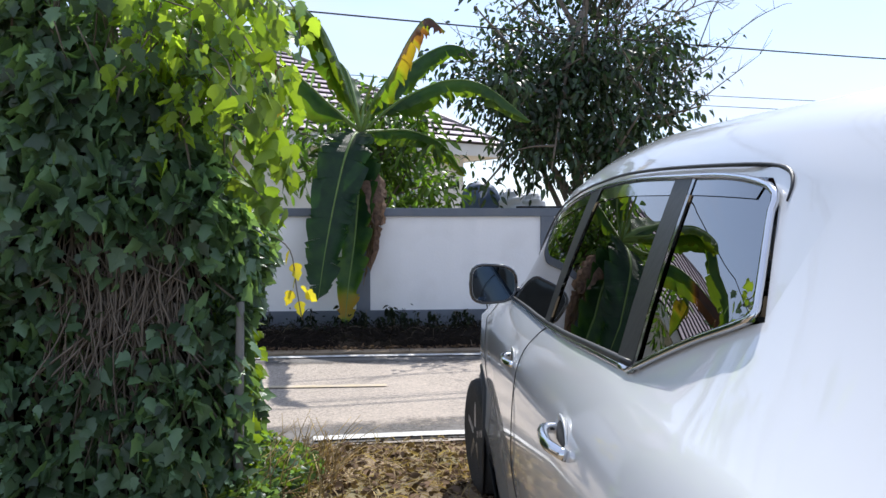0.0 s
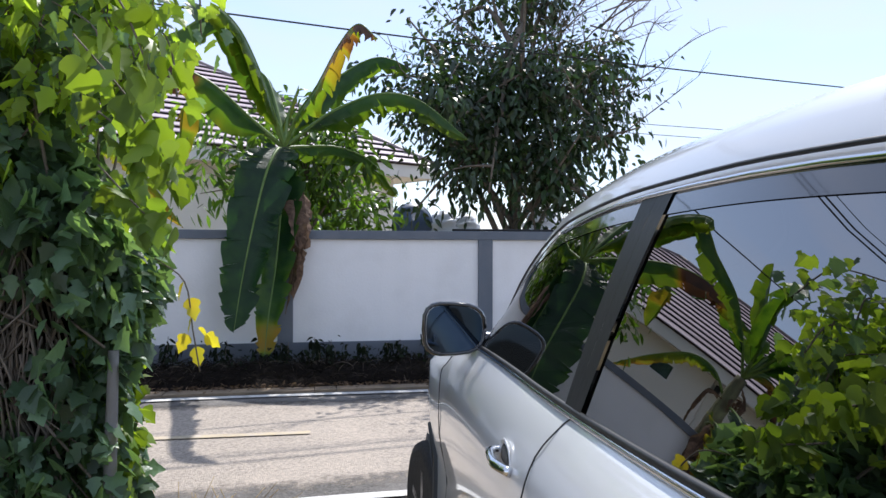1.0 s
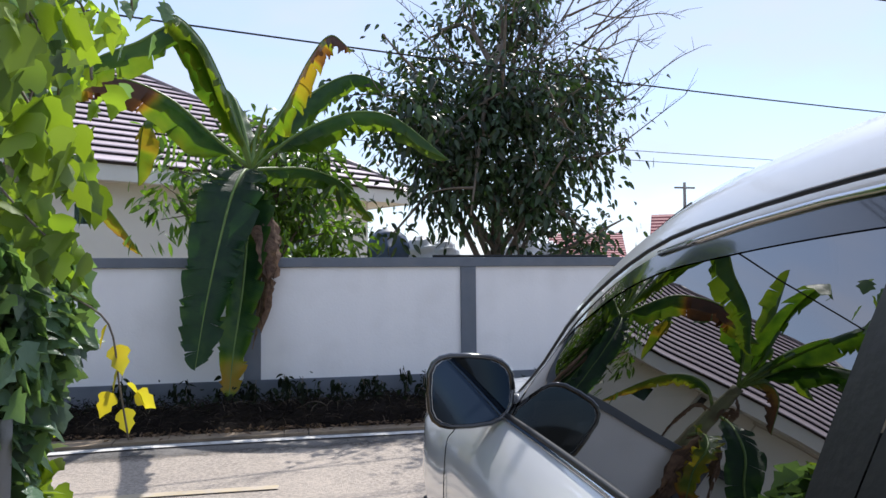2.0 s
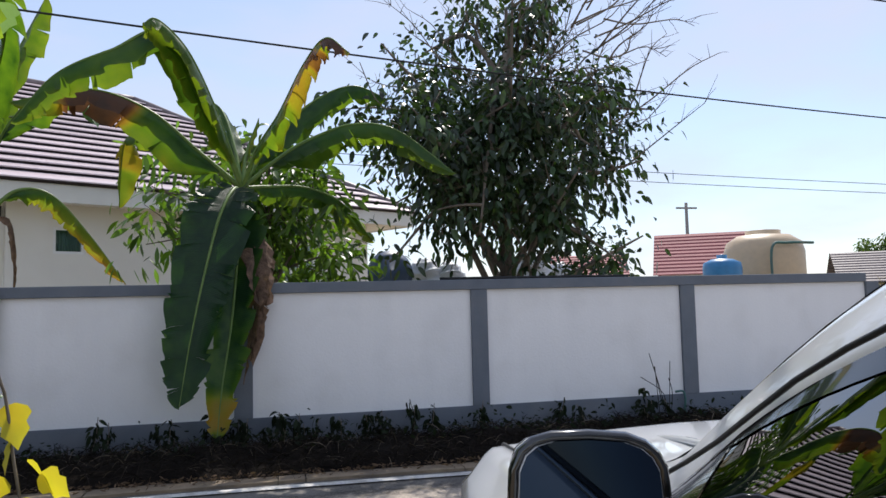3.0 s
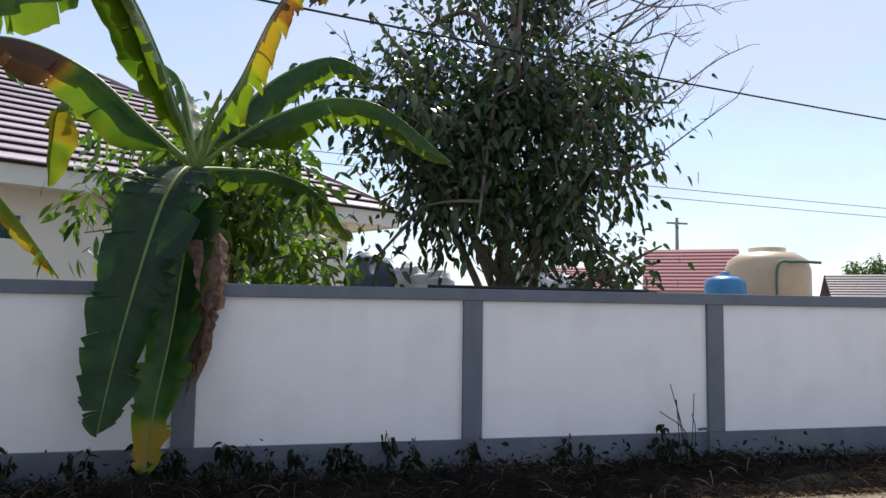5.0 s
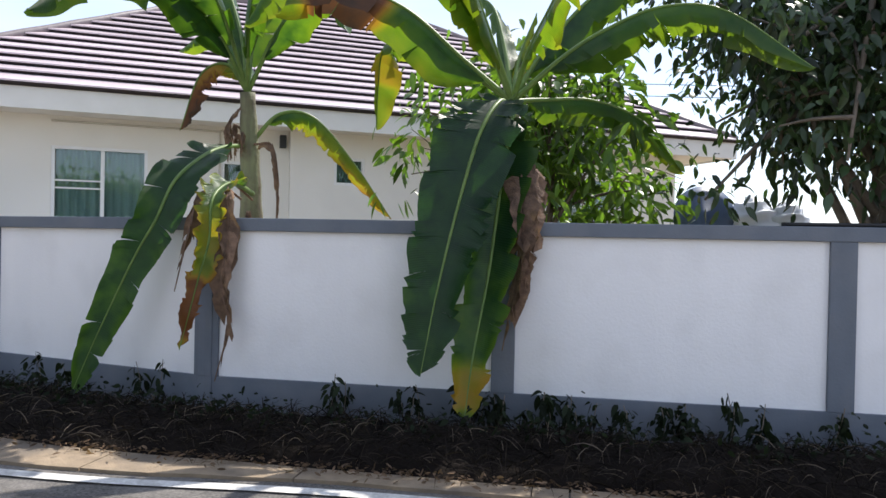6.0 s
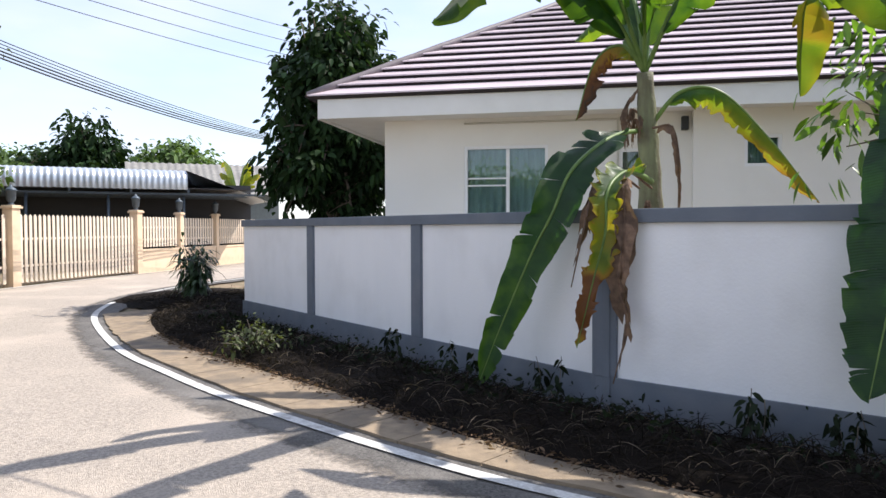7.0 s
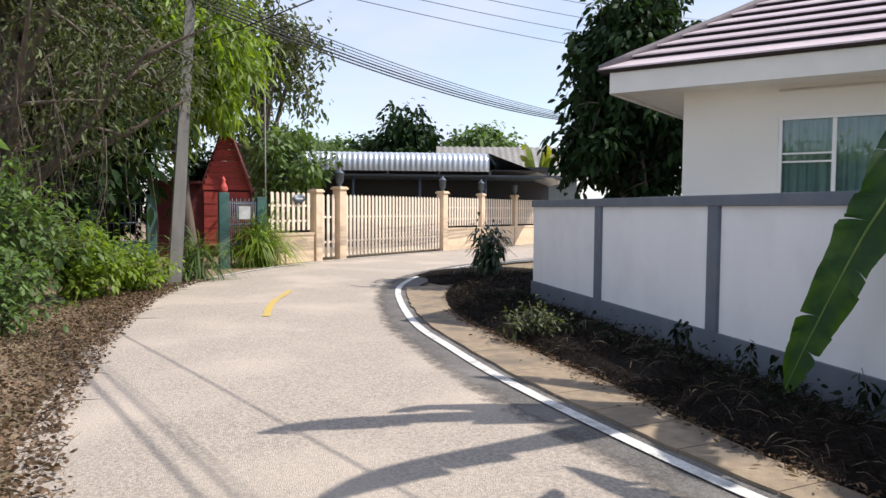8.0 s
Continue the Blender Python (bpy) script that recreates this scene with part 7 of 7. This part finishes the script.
shrub("shrub", "spiky plant with dry yellow leaf ends by the pole", (-20.2, -3.45, -0.03), 1.1, 0.7, M["leaf_far"], "blade", 0.9, 320, 66, wilt=0.5)
shrub("shrub", "small leafy sapling in the verge", (-17.2, 2.75, 0.02), 1.5, 0.42, M["leaf_tree"], "lance", 0.24, 560, 67, category="sapling", wilt=0.6)
shrub("shrub", "pale green low weed bush on the verge", (-10.1, -0.42, 0.06), 0.45, 0.5, M["leaf_grey"], "oval", 0.08, 420, 68)
for i, (x, y, h, r) in enumerate(((-23.5, -7.9, 6.4, 2.6), (-27.5, -6.6, 4.6, 2.2), (-31.5, -5.0, 5.2, 2.4), (-20.0, -9.6, 6.2, 2.8), (-32.5, -1.5, 4.0, 1.8), (-21.6, -7.4, 5.2, 2.2))):
    shrub("shrub", "dense dark undergrowth behind the fence", (x, y, -0.03), h, r, M["leaf_dark"], "oval", 0.3, 5200, 170 + i)
litter_pts = [(rng.uniform(-20, -5.2), 0, 0) for _ in range(15000)]
fallen = thing("leaf_litter", "dry brown fallen leaves along the road's edge", "leaves", kind="stuff")
lp = []
for x, _, _ in litter_pts:
    yo = float(np.interp(x, [q.x for q in outer][::-1], [q.y for q in outer][::-1]))
    lp.append((x, yo + rng.uniform(0.0, 0.22) - abs(rng.gauss(0, 0.8)), rng.uniform(0.0, 0.05)))
leaf_cloud("fallen_leaves", lp, [(rng.uniform(-1, 1), rng.uniform(-1, 1), rng.uniform(-0.1, 0.35)) for _ in lp], nrg.uniform(0.02, 0.065, len(lp)), "oval", M["litter"], fallen, droop=0.1, seed=81)
lt = lp[::9]
leaf_cloud("dry_twigs", lt, [(rng.uniform(-1, 1), rng.uniform(-1, 1), rng.uniform(-0.02, 0.12)) for _ in lt], nrg.uniform(0.1, 0.4, len(lt)), "straw", M["pale_straw"], fallen, "pale dry twigs and straw", droop=0.05, seed=85)
crumbs = thing("slab_litter", "dry crumbs of leaf and straw on the concrete slab", "leaves", kind="stuff")
cp = []
for k in range(2600):
    x = rng.uniform(-13.0, 4.0)
    cp.append((x, verge_y(x) - abs(rng.gauss(0, 0.11)) + 0.05, 0.05 + rng.uniform(0.0, 0.02)))
leaf_cloud("crumb_leaves", cp, [(rng.uniform(-1, 1), rng.uniform(-1, 1), rng.uniform(-0.05, 0.25)) for _ in cp], nrg.uniform(0.02, 0.075, len(cp)), "lance", M["litter"], crumbs, droop=0.1, seed=84)
drygrass = thing("dry_grass", "thin dry grass and litter on the driveway", "grass", kind="stuff")
dp = []
for k in range(4200):
    x, y = rng.uniform(-3.0, -0.6), rng.uniform(-7.6, -5.15)
    dp.append((x, y, drive_z(x, y)))
leaf_cloud("blades", dp, [(rng.uniform(-1, 1), rng.uniform(-1, 1), rng.uniform(0.05, 0.6)) for _ in dp], nrg.uniform(0.06, 0.17, len(dp)), "blade", M["dry_straw"], drygrass, droop=0.3, seed=82)
dp = []
for k in range(3200):
    x, y = rng.uniform(-3.1, -0.6), rng.uniform(-7.6, -5.2)
    dp.append((x, y, drive_z(x, y) + rng.uniform(0.0, 0.02)))
leaf_cloud("fallen_leaves", dp, [(rng.uniform(-1, 1), rng.uniform(-1, 1), rng.uniform(-0.05, 0.3)) for _ in dp], nrg.uniform(0.025, 0.075, len(dp)), "oval", M["litter"], drygrass, droop=0.1, seed=83)

# ---- things behind the wall and houses beyond ----
dish = thing("satellite_dish", "dark blue-grey satellite dish behind the wall", "satellite dish")
lathe("bowl", [(0.0, 0.12), (0.15, 0.105), (0.28, 0.06), (0.38, 0.0), (0.385, 0.01), (0.28, 0.075), (0.0, 0.14)], M["dish"], dish, sides=28, m=Matrix.Translation((-0.38, 3.75, 2.1)) @ Matrix.Rotation(radians(78), 4, "X"))
tube("mast", [(-0.38, 3.85, -0.04), (-0.38, 3.85, 2.0)], 0.03, M["steel"], dish)
for i, (x, r) in enumerate(((0.25, 0.3), (0.65, 0.26), (2.2, 0.33), (2.7, 0.25))):
    tp = thing("plastic_sheet", "crumpled striped silver plastic sheeting over a heap", "sheeting", group="covered heaps")
    v, f = [], []
    for a in range(25):
        for b in range(13):
            u, w = 2 * math.pi * a / 24, math.pi * 0.5 * b / 12
            rr = r * (1 + 0.10 * math.sin(14 * w + 1.5 * math.sin(u * 2 + i)) + 0.06 * noise.noise(Vector((u, w * 3, i))))
            v.append((x + rr * 1.25 * math.cos(u) * math.cos(w), 3.9 + rr * math.sin(u) * math.cos(w), 1.86 + rr * 1.5 * math.sin(w)))
    for a in range(24):
        for b in range(12):
            q = a * 13 + b
            f.append((q, q + 13, q + 14, q + 1))
    mesh_object("sheet", v, f, M["tarp"], tp, smooth=True)
    box("crate", (x - r, 3.75, -0.05), (x + r, 4.05, 1.88), M["concrete"], tp)
tk = thing("water_tank", "blue plastic water tank on a stand", "water tank")
lathe("tank", [(0.5, 1.5), (0.53, 1.6), (0.53, 2.35), (0.5, 2.5), (0.3, 2.6), (0.14, 2.62), (0.14, 2.72), (0.0, 2.74)], M["blue_tank"], tk, sides=26, m=Matrix.Translation((10.0, 9.9, 0)))
box("stand", (9.5, 9.4, -0.05), (10.5, 10.4, 1.5), M["concrete"], tk)
tk = thing("water_tank", "large beige water tank with a domed top", "water tank")
lathe("tank", [(1.1, 1.4), (1.14, 1.5), (1.14, 2.85), (1.05, 3.15), (0.75, 3.35), (0.5, 3.38), (0.5, 3.5), (0.0, 3.55)], M["beige_tank"], tk, sides=32, m=Matrix.Translation((12.1, 10.9, 0)))
box("stand", (11.0, 9.8, -0.05), (13.2, 12.0, 1.4), M["concrete"], tk)
tube("outlet_pipe", smooth_path([(11.5, 9.75, 1.6), (11.5, 9.72, 2.9), (12.0, 9.72, 3.05), (12.9, 9.75, 3.05)], 20), 0.04, M["teal"], tk)


def gable_house(place, turn, L, W, h, ridge, wall_mat, roof_mat, label):
    root = thing("gable_house", label, "house")
    root.matrix_world = pose(*place, 0, 0, turn)
    box("wall", (0, 0, -0.05), (L, W, h), wall_mat, root)
    n = 12
    for s in (-1, 1):
        for k in range(n):
            f0, f1 = k / n, (k + 1) / n
            y = lambda f: W / 2 + s * (W / 2 + 0.5) * (1 - f)
            z = lambda f: h - 0.15 + (ridge - h + 0.15) * f
            mesh_object("tile_course", [(-0.4, y(f0), z(f0) + 0.05), (L + 0.4, y(f0), z(f0) + 0.05), (L + 0.4, y(f1), z(f1)), (-0.4, y(f1), z(f1)), (-0.4, y(f0), z(f0)), (L + 0.4, y(f0), z(f0))], [(0, 1, 2, 3), (4, 5, 1, 0)], roof_mat, root)
    for x in (0.0, L):
        mesh_object("gable", [(x, 0, h), (x, W, h), (x, W / 2, ridge - 0.1), (x + 0.06, 0, h), (x + 0.06, W, h), (x + 0.06, W / 2, ridge - 0.1)], [(0, 1, 2), (5, 4, 3)], wall_mat, root, "white gable")
    box("window", (L * 0.3, -0.04, 1.0), (L * 0.3 + 1.2, 0.02, 2.2), M["frame_white"], root)
    return root


gable_house((20.0, 31.0, 0), -32, 4.6, 5.0, 3.0, 5.45, M["house_white"], M["red_tile"], "white house with a red tiled gable roof")
gable_house((13.6, 31, 0), -20, 3.6, 4.5, 2.6, 4.2, M["house_white"], M["red_tile"], "low white house with a red tiled roof")
gable_house((24.0, 21.0, 0), -35, 7.0, 5.0, 2.2, 3.6, M["room"], M["roof_ridge"], "low dark house with a brown roof")
up2 = thing("utility_pole", "distant slim utility pole with a cross arm", "utility pole")
for k in range(2):
    cable(up2, (-16, 38.0, 11.4 + 0.7 * k), (90, 39.5, 8.6 + 0.7 * k), 0.6, 0.025)
tube("shaft", [(26.5, 38.5, -0.04), (26.5, 38.5, 8.3)], [0.16, 0.11], M["concrete"], up2, sides=8)
box("cross_arm", (25.7, 38.4, 7.85), (27.3, 38.55, 7.97), M["concrete"], up2)
tree("tree", "small distant tree beyond the roofs", (48, 44, 0), 6.5, 1.8, 2.5, M["leaf_far"], "oval", 0.4, 700, 91, trunk_r=0.1, limbs=10)
for i in range(3):
    shrub("shrub", "tall dry yellow-green grass clump past the wall's end", (7.0 + 0.9 * i, 0.3 + 0.9 * i, -0.03), 1.7, 0.9, M["leaf_grey"] if i == 1 else M["dry_straw"], "blade", 0.9, 900, 95 + i, wilt=0.4)
weed = thing("tall_weed", "thin dry bare weed stalk at the foot of the wall", "weed")
for k in range(6):
    b = Vector((2.35 + rng.uniform(-0.06, 0.1), -0.18, 0.05))
    mesh_object("stalk", *tube_data(smooth_path([b, b + Vector((rng.uniform(-0.12, 0.05), 0, 0.35)), b + Vector((rng.uniform(-0.3, 0.05), 0, rng.uniform(0.5, 0.85)))], 8), 0.005, 4), M["straw"], weed, smooth=True)
